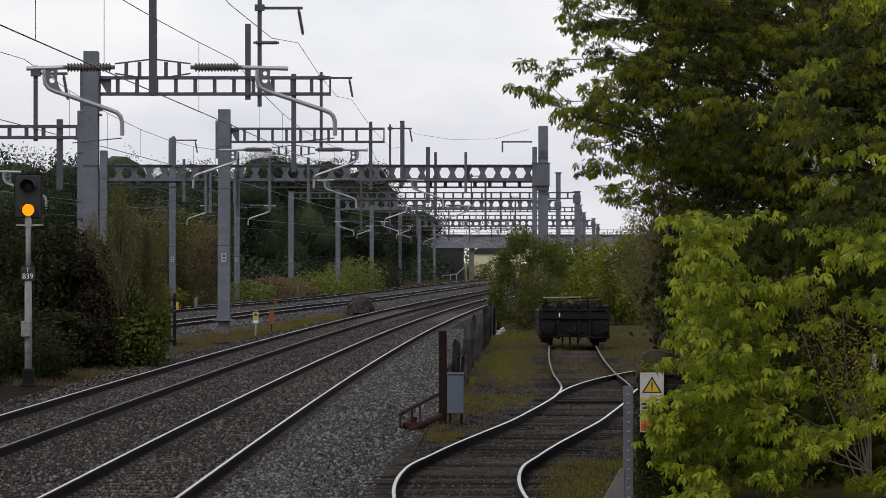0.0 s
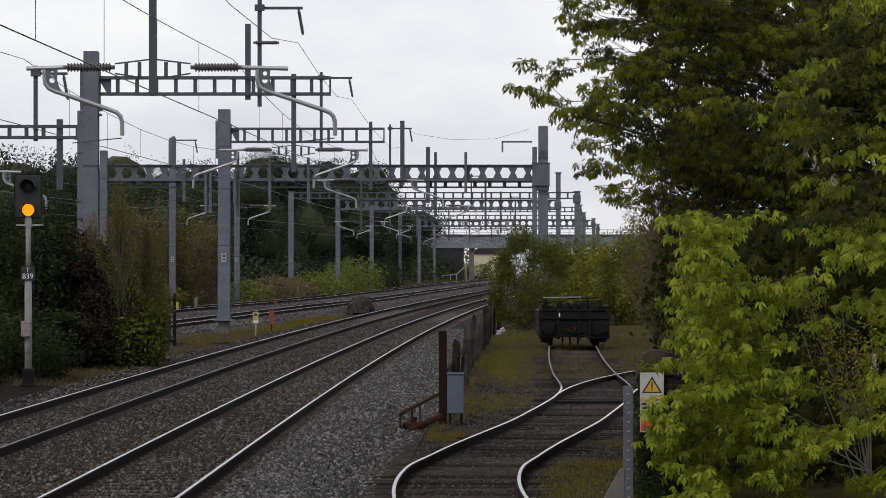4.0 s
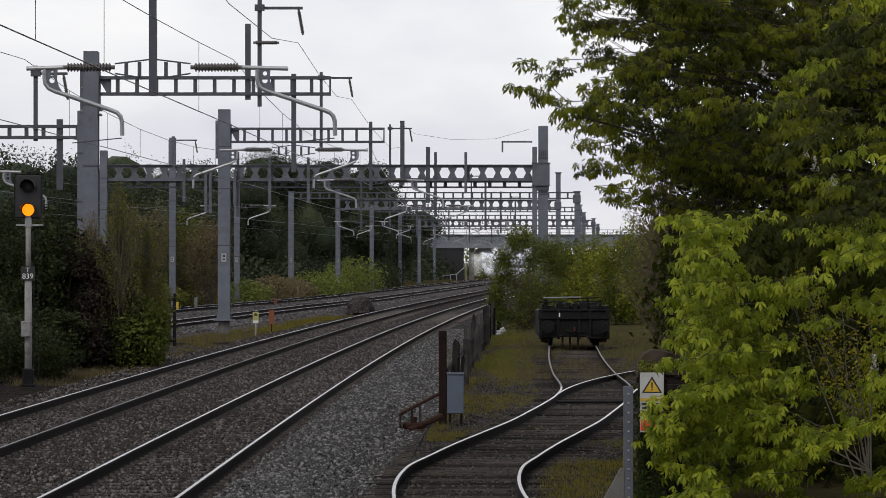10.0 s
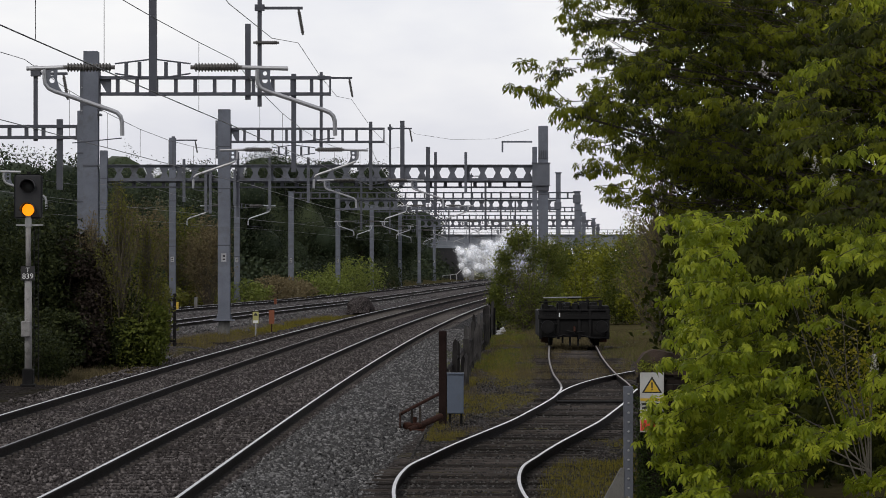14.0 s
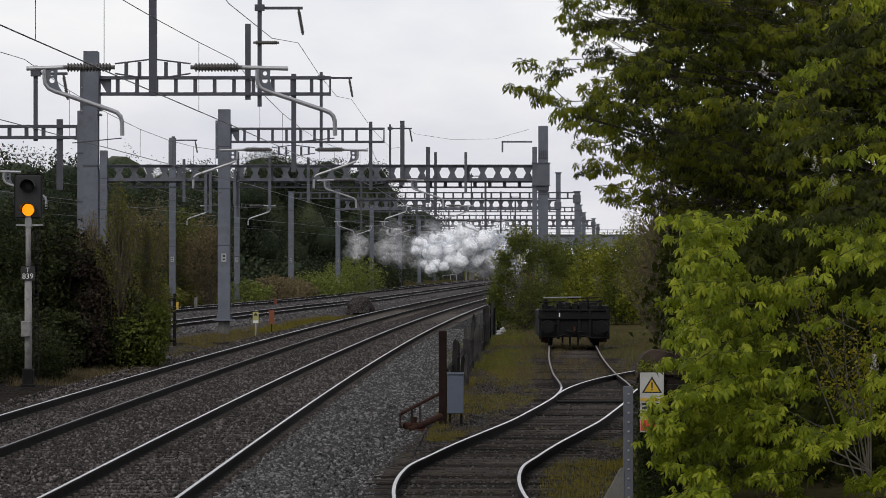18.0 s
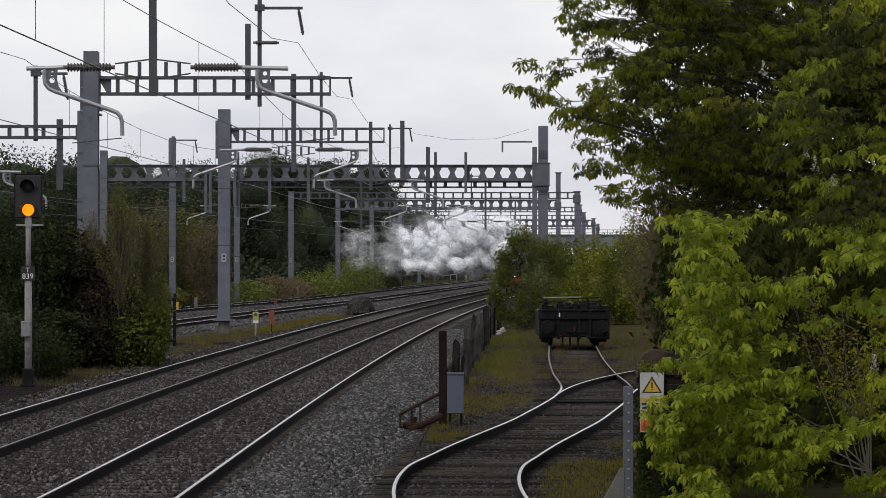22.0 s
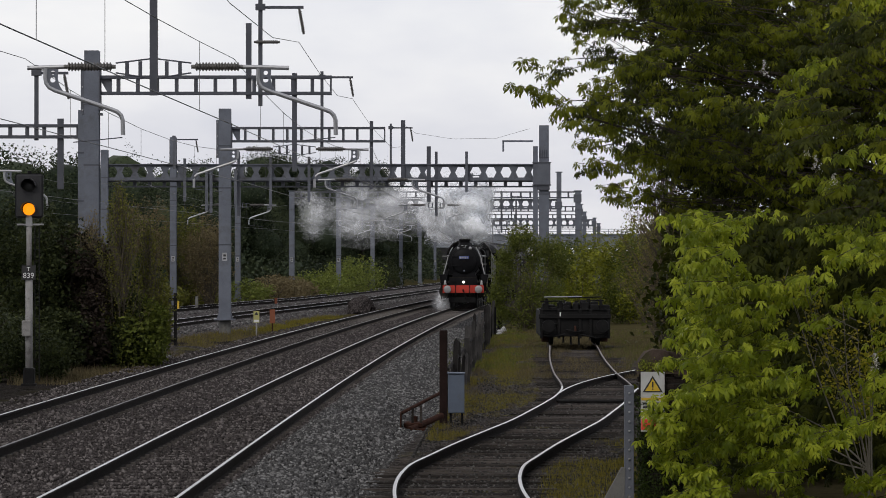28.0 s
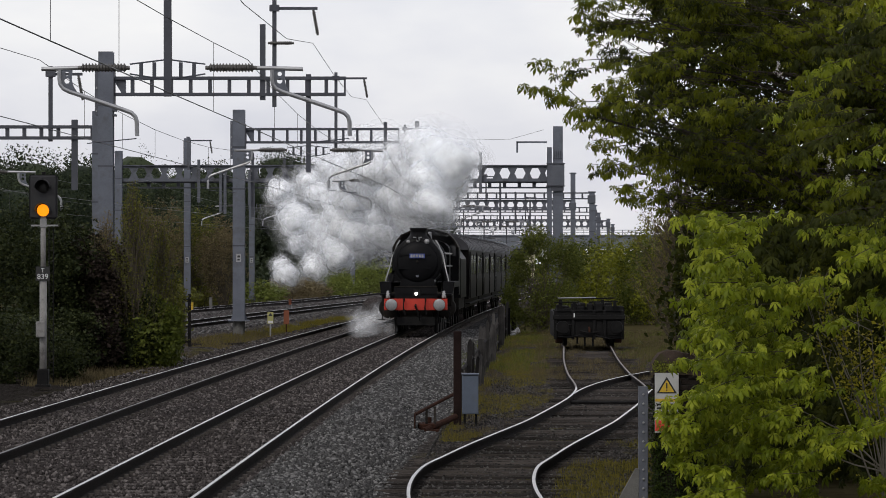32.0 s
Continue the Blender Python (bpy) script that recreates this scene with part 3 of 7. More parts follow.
def hex_boom(length, depth, pitch):
    """A castellated beam: a plate with a row of six-sided holes between two flanges."""
    bm = bmesh.new()
    box(bm, 0, length, -0.15, 0.15, depth / 2 - 0.05, depth / 2)
    box(bm, 0, length, -0.15, 0.15, -depth / 2, -depth / 2 + 0.05)
    n = round(length / pitch)
    p = length / n
    h, w, s = depth / 2 - 0.05, p * 0.36, p * 0.19
    hh = h * 0.70
    for i in range(n):
        c = p * (i + 0.5)
        for y in (-0.02, 0.02):
            o = [(c - p / 2, -h), (c + p / 2, -h), (c + p / 2, 0), (c + p / 2, h), (c - p / 2, h), (c - p / 2, 0)]
            q = [(c - s, -hh), (c + s, -hh), (c + w, 0), (c + s, hh), (c - s, hh), (c - w, 0)]
            ov = [bm.verts.new((a, y, b)) for a, b in o]
            qv = [bm.verts.new((a, y, b)) for a, b in q]
            for k in range(6):
                bm.faces.new((ov[k], ov[(k + 1) % 6], qv[(k + 1) % 6], qv[k]))
            if y < 0:
                first = qv
        for k in range(6):
            bm.faces.new((first[k], first[(k + 1) % 6], qv[(k + 1) % 6], qv[k]))
    return bm


def h_column(width, depth, height, z0=0.0):
    """A steel H column in one piece."""
    w, d, t = width / 2, depth / 2, 0.03
    ring = [(-w, -d), (w, -d), (w, -d + t), (t, -d + t), (t, d - t), (w, d - t), (w, d), (-w, d), (-w, d - t), (-t, d - t), (-t, -d + t), (-w, -d + t)]
    bm = bmesh.new()
    a = [bm.verts.new((x, y, z0)) for x, y in ring]
    b = [bm.verts.new((x, y, z0 + height)) for x, y in ring]
    bm.faces.new(a[::-1])
    bm.faces.new(b)
    for i in range(len(ring)):
        j = (i + 1) % len(ring)
        bm.faces.new((a[i], a[j], b[j], b[i]))
    return bm


def insulator(length, r=0.075, n=10):
    prof = [(0, 0.035), (0.06, 0.035)]
    k = max(3, int(length / 0.06))
    for i in range(k):
        a = 0.06 + (length - 0.12) * i / k
        p = (length - 0.12) / k
        prof += [(a + p * 0.2, r * 0.68), (a + p * 0.45, r), (a + p * 0.7, r), (a + p * 0.85, r * 0.68)]
    return lathe(prof + [(length - 0.06, 0.035), (length, 0.035)], n, "x")


def cantilever(owner, tube_x, side, hang, z=6.2, reach=3.3):
    """An arm held off a drop tube: insulator, top tube, and a bent register arm that hangs to left or right."""
    s = side
    near = 0.62
    ins = part("insulator", insulator(0.85), INSULATOR, owner)
    ins.matrix_basis = pose(tube_x + s * near, 0, z, 0, 0, 0 if s > 0 else 180)
    for q in (0.35, 0.7):
        part("strut", boxes((tube_x + s * near * q - 0.03, tube_x + s * near * q + 0.03, -0.02, 0.02, z - 0.15, z + 0.09)), STEEL_DARK, owner)
    box_rows = [([(tube_x + s * 0.05, 0, z + 0.13), (tube_x + s * near, 0, z + 0.06)], 0.014, 6), ([(tube_x + s * 0.05, 0, z - 0.19), (tube_x + s * near, 0, z - 0.10)], 0.014, 6)]
    part("bracket", tubes(*box_rows), STEEL_DARK, owner)
    part("top_tube", tubes(([(tube_x + s * (near + 0.8), 0, z), (tube_x + s * (reach - 0.6), 0, z - 0.02)], 0.035)), ALUMINIUM, owner)
    cx = tube_x + s * (reach - 1.0)
    pl = part("hanger_plate", holed_plate(hang), STEEL, owner)
    pl.location = (cx, 0, z)
    h = hang
    arm = [(-0.10, -0.03), (-0.105, -0.18), (-0.09, -0.27), (-0.04, -0.34), (0.06, -0.39), (0.55, -0.555), (0.98, -0.70), (1.08, -0.74), (1.14, -0.80), (1.165, -0.88), (1.17, -1.12)]
    arm = [(cx + a * h, 0, z + b) for a, b in arm]
    part("register_arm", tubes((arm, 0.036)), ALUMINIUM, owner)
    part("steady_arm", tubes(([(cx + 1.16 * h, 0, z - 1.16), (cx + 0.35 * h, 0, z - 1.24)], 0.010, 6)), STEEL_DARK, owner)


def holed_plate(h):
    """The plate that hangs a register arm: two round holes, a foot that runs into the arm."""
    bm = bmesh.new()
    loops = [[(-0.11, -0.03), (0.11, -0.03), (0.10, -0.20), (0.13, -0.31), (0.20, -0.42), (0.02, -0.36), (-0.07, -0.29), (-0.11, -0.17)]]
    for cz, rr in ((-0.10, 0.036), (-0.215, 0.045)):
        loops.append([(0.02 + rr * math.cos(k * math.tau / 12), cz + rr * math.sin(k * math.tau / 12)) for k in range(12)])
    edges = []
    for loop in loops:
        vs = [bm.verts.new((x * h, -0.014, zz)) for x, zz in loop]
        edges += [bm.edges.new((vs[k - 1], vs[k])) for k in range(len(vs))]
    bmesh.ops.triangle_fill(bm, edges=edges, use_beauty=True)
    grown = bmesh.ops.extrude_face_region(bm, geom=bm.faces[:])["geom"]
    bmesh.ops.translate(bm, verts=[g for g in grown if isinstance(g, bmesh.types.BMVert)], vec=(0, 0.028, 0))
    bmesh.ops.recalc_face_normals(bm, faces=bm.faces[:])
    return bm


def feeder_post(owner, x, z0, z1, arm, length=1.25):
    part("post", boxes((x - 0.06, x + 0.06, -0.06, 0.06, z0, z1)), STEEL_DARK, owner)
    part("feeder_arm", boxes((x - 0.14, x + 0.14, -0.12, 0.12, z1 - 0.32, z1 - 0.14), (x + 0.1 * arm if arm > 0 else x - length, x + length if arm > 0 else x - 0.1, -0.04, 0.04, z1 - 0.28, z1 - 0.20)), STEEL_DARK, owner)
    ins = part("insulator", insulator(0.75, 0.055, 8), INSULATOR, owner)
    ins.matrix_basis = pose(x + arm * (length - 0.12), 0, z1 - 0.28, 0, 80 if arm > 0 else 100, 0)


def mast_parts(owner, x, height, w, d, z0, plate=True):
    part("mast", h_column(w, d, height, z0), STEEL, owner).location = (x, 0, 0)
    part("base_plate", boxes((x - w * 0.85, x + w * 0.85, -d * 0.8, d * 0.8, z0 - 0.05, z0 - 0.001)), STEEL, owner)
    for bx in (-0.7, 0.7):
        part("gusset", extrude_outline([(x + bx * w, z0), (x + bx * w * 0.72, z0 + 0.3), (x + bx * w * 0.72, z0)], -0.02, 0.02), STEEL, owner)
    for zc in (0.35, 0.62, 0.82):
        part("collar", boxes((x - w / 2 - 0.012, x + w / 2 + 0.012, -d / 2 - 0.012, d / 2 + 0.012, z0 + height * zc, z0 + height * zc + 0.05)), STEEL_DARK, owner)
    bm = lathe([(-1.2, 0.24), (z0 - 0.05, 0.24)], 14, "z")
    part("foundation", bm, CONCRETE, owner).location = (x, 0, 0)
    if plate:
        pl = boxes((x - 0.10, x + 0.10, -d / 2 - 0.012, -d / 2 - 0.002, 2.62, 2.95))
        p = part("number_plate", pl, WORN_WHITE, owner, "small white plate with dark bars")
        for za, zb in ((2.68, 2.74), (2.80, 2.88)):
            part("plate_bar", boxes((x - 0.05, x + 0.05, -d / 2 - 0.016, -d / 2 - 0.012, za, zb)), SIGN_BLACK, p)


def boom_joint(owner, x, w, d, z, depth, side=1):
    """Where a boom meets its mast: a plate behind the column, a sloping haunch, end plates and bolts."""
    e = w / 2
    part("shoulder_plate", boxes((x - e - 0.10, x - e + 0.002, -d / 2 + 0.02, d / 2 - 0.02, z - depth * 1.5, z + depth * 0.95)), STEEL_MID, owner)
    part("haunch", extrude_outline([(x + side * e, z + depth / 2), (x + side * (e + 0.36), z + depth / 2), (x + side * (e + 0.36), z - depth / 2), (x + side * (e + 0.28), z - depth / 2), (x + side * e, z + depth * 0.36)], -0.05, 0.05), STEEL_MID, owner)
    part("end_plate", boxes((x + side * (e + 0.02) - 0.02, x + side * (e + 0.02) + 0.02, -d / 2, d / 2, z - depth * 0.95, z + depth * 0.75)), STEEL_DARK, owner)
    for zz in (z + depth * 0.8, z - depth * 0.1, z - depth * 0.75, z - depth * 1.3):
        part("bolt", lathe([(-0.03, 0.022), (0, 0.024)], 8), BRIGHT_STEEL, owner).location = (x - e - 0.05, -d / 2, zz)
    for q in (0.55, 0.30, 0.05):
        part("clamp", boxes((x + side * (e + 0.03) - 0.05, x + side * (e + 0.03) + 0.05, -d / 2 - 0.02, d / 2 + 0.02, z - depth * (1.0 + q), z - depth * (0.9 + q))), STEEL_DARK, owner)


def build_overhead():
    # A twin-track cantilever close by: its boom is over the top of the view.
    o = thing("catenary_cantilever", (0, 60.2, 0), "grey steel cantilever over the main lines with long insulated arms", "overhead line mast", "overhead line structures")
    mast_parts(o, -11.1, 9.4, 0.42, 0.45, 0.0, False)
    b = part("boom", ladder_boom(8.9, 0.55, 0.55), STEEL_DARK, o)
    b.location = (-10.9, 0, 7.55)
    part("drop_tube", boxes((-4.82, -4.70, -0.06, 0.06, 5.3, 8.2)), STEEL_DARK, o)
    cantilever(o, -4.76, -1, 1, 5.77, 2.67)
    cantilever(o, -4.76, 1, 1, 5.77, 2.82)
    # The next one: mast, boom, central drop tube, feeder posts.
    o = thing("catenary_cantilever", (0, 106.5, 0), "grey steel mast with a ladder boom reaching over the main lines", "overhead line mast", "overhead line structures")
    mast_parts(o, -10.2, 8.8, 0.42, 0.5, -0.1)
    boom_joint(o, -10.2, 0.42, 0.5, 7.70, 0.56)
    b = part("boom", ladder_boom(6.75, 0.56, 0.54), STEEL_DARK, o)
    b.location = (-10.0, 0, 7.70)
    part("drop_tube", boxes((-4.40, -4.26, -0.07, 0.07, 5.2, 8.05)), STEEL_DARK, o)
    cantilever(o, -4.33, -1, -1, 5.85, 2.75)
    cantilever(o, -4.33, 1, -1, 5.85, 2.75)
    feeder_post(o, -5.32, 7.1, 10.2, 1)
    part("post", boxes((-5.74, -5.58, -0.08, 0.08, 7.3, 9.5)), STEEL_DARK, o)
    ins = part("insulator", insulator(0.75, 0.06, 8), INSULATOR, o)
    ins.matrix_basis = pose(-5.5, -0.1, 8.95, 0, 0, 0)
    # Its fellow over the relief lines, back to back with it.
    o = thing("catenary_cantilever", (0, 109.5, 0), "grey steel mast with a boom reaching over the relief lines", "overhead line mast", "overhead line structures")
    mast_parts(o, -10.75, 7.2, 0.28, 0.4, -0.1)
    b = part("boom", ladder_boom(6.6, 0.42, 0.5), STEEL_DARK, o)
    b.location = (-17.5, 0, 6.47)
    part("drop_tube", boxes((-11.52, -11.34, -0.08, 0.08, 4.75, 6.85)), STEEL_DARK, o)
    feeder_post(o, -12.15, 6.2, 8.45, 1, 0.95)
    cantilever(o, -14.9, 1, 1, 5.3, 2.9)
    # Cantilever with the mast that stands between the main and the relief lines.
    o = thing("catenary_cantilever", (0, 147.7, 0), "grey steel mast on a concrete pile with a ladder boom", "overhead line mast", "overhead line structures")
    mast_parts(o, -8.8, 8.45, 0.48, 0.55, 0.29)
    boom_joint(o, -8.8, 0.48, 0.55, 7.70, 0.62)
    b = part("boom", ladder_boom(6.2, 0.62, 0.56), STEEL_DARK, o)
    b.location = (-8.55, 0, 7.70)
    part("drop_tube", boxes((-2.98, -2.84, -0.07, 0.07, 5.5, 8.25)), STEEL_DARK, o)
    cantilever(o, -2.91, -1, 1, 5.9, 2.75)
    cantilever(o, -2.91, 1, 1, 5.9, 2.75)
    feeder_post(o, -4.9, 7.2, 10.25, 1)
    # Portals and masts further on, some with castellated beams.
    portal = [(210, "hex", -19.4, 5.73, 0.85, 10.4), (290, "ladder", -12.0, 10.6, 0.55, 8.15), (325, "hex", -9.3, 10.2, 0.8, 10.5),
              (366, "ladder", -7.1, 13.6, 0.55, 8.3), (428, "ladder", -5.0, 16.4, 0.55, 8.4), (478, "hex", -3.1, 19.6, 0.8, 8.3), (545, "ladder", -1.3, 23.0, 0.55, 8.3)]
    for i, (y, kind, x0, x1, depth, top) in enumerate(portal):
        o = thing("catenary_portal", (0, y, 0), "grey steel portal spanning all four tracks", "overhead line portal", "overhead line structures")
        mast_parts(o, x0, min(top, 9.0), 0.42, 0.5, 0)
        mast_parts(o, x1, top, 0.55 if i == 0 else 0.42, 0.5, 0)
        if i == 0:
            part("mast", h_column(0.27, 0.4, 9.2, 0), STEEL, o).location = (x1 - 0.49, -0.15, 0)
            low = part("lower_boom", ladder_boom(x1 - x0 - 0.5, 0.40, 0.85, 0.09, 0.2), STEEL_DARK, o)
            low.location = (x0, 0.35, 7.06)
            part("haunch", boxes((x1 - 0.62, x1 + 0.36, -0.42, 0.3, 7.02, 8.24, 0.01)), STEEL_MID, o, "plated joint between boom and mast")
            part("haunch_plate", boxes((x1 - 0.66, x1 + 0.40, -0.46, 0.3, 8.24, 8.30), (x1 - 0.66, x1 + 0.40, -0.46, 0.3, 6.96, 7.02), (x1 - 0.40, x1 + 0.32, -0.40, 0.3, 6.70, 6.96)), STEEL_DARK, o)
            part("ladder_rack", boxes(*[(x1 - 0.24 + 0.12 * q, x1 - 0.20 + 0.12 * q, -0.30, -0.27, 8.5, 9.0) for q in range(4)]), STEEL_DARK, o)
        else:
            part("mast_cap", boxes((x1 - 0.30, x1 + 0.30, -0.32, 0.32, top, top + 0.10, 0.01), (x0 - 0.27, x0 + 0.27, -0.3, 0.3, min(top, 9.0), min(top, 9.0) + 0.08, 0.01)), STEEL, o)
            part("joint_bracket", boxes((x1 - 0.34, x1 + 0.27, -0.32, 0.32, 7.3, 7.95, 0.02)), STEEL_MID, o)
        bm = hex_boom(x1 - x0, 0.95, 0.86) if kind == "hex" else ladder_boom(x1 - x0, depth, 0.75, 0.1, 0.14)
        b = part("boom", bm, STEEL_MID if kind == "hex" else STEEL_DARK, o)
        b.location = (x0, 0, 7.72 if kind == "hex" else 7.9)
        tracks = [line(y), line(y, -3.42), far_line(y), outer_line(y)]
        mids = [(tracks[0] + tracks[1]) / 2, (tracks[2] + tracks[3]) / 2]
        for k, mx in enumerate(mids):
            if x0 + 0.5 < mx < x1 - 0.5:
                part("drop_tube", boxes((mx - 0.08, mx + 0.08, -0.08, 0.08, 5.2, 8.9)), STEEL_DARK, o)
                hang = 1 if i % 2 else -1
                cantilever(o, mx, -1, hang, 5.85, 2.75)
                cantilever(o, mx, 1, hang, 5.85, 2.75)
        if i in (0, 2, 4):
            feeder_post(o, mids[0] - 2.6, 7.4, 10.5, 1)
        if i == 0:
            part("post", boxes((-0.98, -0.74, -0.1, 0.1, 6.0, 9.2), (-2.45, -2.2, -0.1, 0.1, 7.0, 10.7)), STEEL_DARK, o)
            for px, za, zb in ((-14.8, 6.05, 8.5), (-13.55, 5.5, 7.9), (-13.3, 5.4, 7.9), (-15.4, 7.9, 9.8), (-11.9, 5.9, 7.9), (-9.9, 5.7, 8.6), (-7.7, 6.0, 8.6), (1.3, 6.6, 8.9)):
                part("drop_tube", boxes((px - 0.08, px + 0.08, -0.3, -0.14, za, zb)), STEEL_MID, o)
            part("top_bracket", boxes((3.35, 5.1, -0.05, 0.05, 9.45, 9.55), (3.35, 3.45, -0.05, 0.05, 8.9, 9.5)), STEEL, o)
    for y, x, h in ((224, -16.5, 10.2), (262, -14.7, 8.6), (620, 0.3, 8.0)):
        o = thing("catenary_mast", (0, y, 0), "plain grey steel mast beside the outer relief line", "overhead line mast", "overhead line structures")
        mast_parts(o, x, h, 0.40, 0.45, 0.0)
        if h > 10:
            feeder_post(o, x, 8.5, 10.3, 1, 1.5)
    # Wires: a contact wire hung by droppers from a catenary, span by span.
    ys = [14, 60.2, 106.5, 147.7, 210, 290, 325, 366, 428, 478, 545, 620]
    sway = [-0.70, -0.12, 0.2, -0.2, 0.2, -0.2, 0.2, -0.2, 0.2, -0.2, 0.2, -0.2]
    for fn, first in ((line, 0), (lambda y: line(y, -3.42), 0), (far_line, 2), (outer_line, 2)):
        w = thing("overhead_wire", (0, 0, 0), "copper contact wire hung by droppers from a catenary", "overhead wire", "overhead wires")
        con, cat = [], []
        for a, b in zip(ys[first:], ys[first + 1:]):
            for k in range(8):
                q = k / 8
                y = a + (b - a) * q
                i = ys.index(a)
                x = fn(y) + sway[i] + (sway[i + 1] - sway[i]) * q
                sag = 4 * q * (1 - q)
                top = Vector((x, y, 5.90 - (0.55 if i else 0.15) * sag))
                con.append((x, y, 4.81))
                cat.append(top)
                if k:
                    part("dropper", tubes(([(x, y, 4.81), top], 0.004, 4)), WIRE, w)
        part("contact_wire", tubes((con, 0.008, 5)), WIRE, w)
        part("catenary", tubes((cat, 0.006, 5)), WIRE, w)
    for pts in ([(-4.4, 60, 7.95), (-4.2, 72, 7.65), (-4.1, 88, 7.95), (-4.2, 106.5, 8.95), (-3.98, 118, 8.62), (-3.85, 133, 8.6), (-3.68, 147.7, 9.15), (-3.2, 165, 8.6), (-2.7, 190, 8.5), (-2.3, 210, 9.2)],
                [(-2.3, 209.8, 10.45), (-1.6, 209.8, 9.95), (0.5, 209.8, 9.62), (3.0, 209.8, 9.66), (4.9, 209.8, 10.2)]):
        w = thing("feeder_wire", (0, 0, 0), "slack feeder wire between insulators", "overhead wire", "feeder wires")
        part("wire", tubes((pts, 0.009, 5)), WIRE, w)


build_ground()
build_tracks()
build_overhead()


# ---- plants ----
def palmate():
    """A leaf of five drooping leaflets that share their stalk's end."""
    v, f = [(0, 0, 0)], []
    for deg, ln in ((-100, 0.55), (-52, 0.86), (0, 1.0), (52, 0.86), (100, 0.55)):
        a = radians(deg)
        d, s = Vector((math.sin(a), math.cos(a), 0)), Vector((math.cos(a), -math.sin(a), 0))
        w = 0.20 * ln
        i = len(v)
        for along, side, z in ((0.58, -w, -0.24), (0.58, w, -0.24), (0.52, 0, -0.13), (0.93, 0, -0.62)):
            p = d * along * ln + s * side
            v.append((p.x, p.y, z * ln))
        l, r, m, t = i, i + 1, i + 2, i + 3
        f += [(0, r, m), (0, m, l), (m, r, t), (m, t, l)]
    return v, f


def leaf_clump(seed, n=6, size=0.56):
    """A tuft of small pointed leaves at odd angles."""
    rng = np.random.RandomState(seed)
    base = np.array([(0, 0, 0), (-0.3, 0.45, 0.05), (0.3, 0.45, 0.05), (0, 1, -0.08)])
    v, f = [], []
    t = turns(rng, n, 0.8)
    for k in range(n):
        c = rng.normal(0, 0.38, 3)
        i = len(v)
        for p in base * size * rng.uniform(0.7, 1.3):
            v.append(tuple(t[k] @ p + c))
        f += [(i, i + 2, i + 1), (i + 1, i + 2, i + 3)]
    return v, f


def fine_clump(seed, n=24, size=0.17):
    """A tuft of very small leaves, one face each."""
    rng = np.random.RandomState(seed)
    base = np.array([(-0.35, 0, 0), (0.35, 0.1, 0.05), (0, 1, -0.08)])
    v, f = [], []
    t = turns(rng, n, 1.0)
    for k in range(n):
        c = rng.normal(0, 0.27, 3)
        v += [tuple(t[k] @ p + c) for p in base * size * rng.uniform(0.7, 1.5)]
        f.append((3 * k, 3 * k + 1, 3 * k + 2))
    return v, f


def blade_tuft(seed, n=9):
    """A tuft of grass blades."""
    rng = np.random.RandomState(seed)
    v, f = [], []
    for k in range(n):
        a, lean = rng.uniform(0, math.tau), rng.uniform(0.1, 0.6)
        x, y = rng.normal(0, 0.22, 2)
        h = rng.uniform(0.5, 1.0)
        i = len(v)
        c, s = math.cos(a), math.sin(a)
        v += [(x - 0.03 * s, y + 0.03 * c, 0), (x + 0.03 * s, y - 0.03 * c, 0), (x + lean * h * c, y + lean * h * s, h)]
        f.append((i, i + 1, i + 2))
    return v, f


CLUMPS = [leaf_clump(k) for k in range(3)]
WOOD_CLUMPS = [fine_clump(k + 10, 21, 0.155) for k in range(3)]
PALM = palmate()
TUFT = blade_tuft(3)


def shell_points(rng, blobs, n, inner=0.72):
    """Points near the surface of a heap of ellipsoids, thinned by a noise so that gaps open."""
    vol = np.array([b[3] * b[5] + b[3] * b[4] for b in blobs])
    out = []
    while len(out) < n:
        b = blobs[rng.choice(len(blobs), p=vol / vol.sum())]
        d = rng.normal(0, 1, 3)
        d /= np.linalg.norm(d)
        lump = 1 + 0.34 * noise.noise(Vector(d * 2.3 + np.array(b[:3]) * 3.7)) + 0.14 * noise.noise(Vector(d * 5.5 + np.array(b[:3])))
        p = np.array(b[:3]) + d * np.array(b[3:6]) * rng.uniform(inner, 1.06) * lump
        if noise.noise(Vector(p * 1.3)) + 0.4 * noise.noise(Vector(p * 3.1)) > -0.22:
            out.append(p)
    return np.array(out)


def stems(rng, base, tips, r=0.03, bend=0.3):
    bm = bmesh.new()
    for tip in tips:
        b = Vector(base) + Vector((rng.uniform(-0.25, 0.25), rng.uniform(-0.25, 0.25), 0))
        tip = Vector(tip)
        mid = (b + tip) / 2 + Vector((rng.uniform(-bend, bend), rng.uniform(-bend, bend), rng.uniform(0, bend)))
        tube(bm, [b, (b + mid) / 2 + Vector((0, 0, 0.1)), mid, (mid + tip) / 2, tip], r, 5, r * 0.25)
    return bm


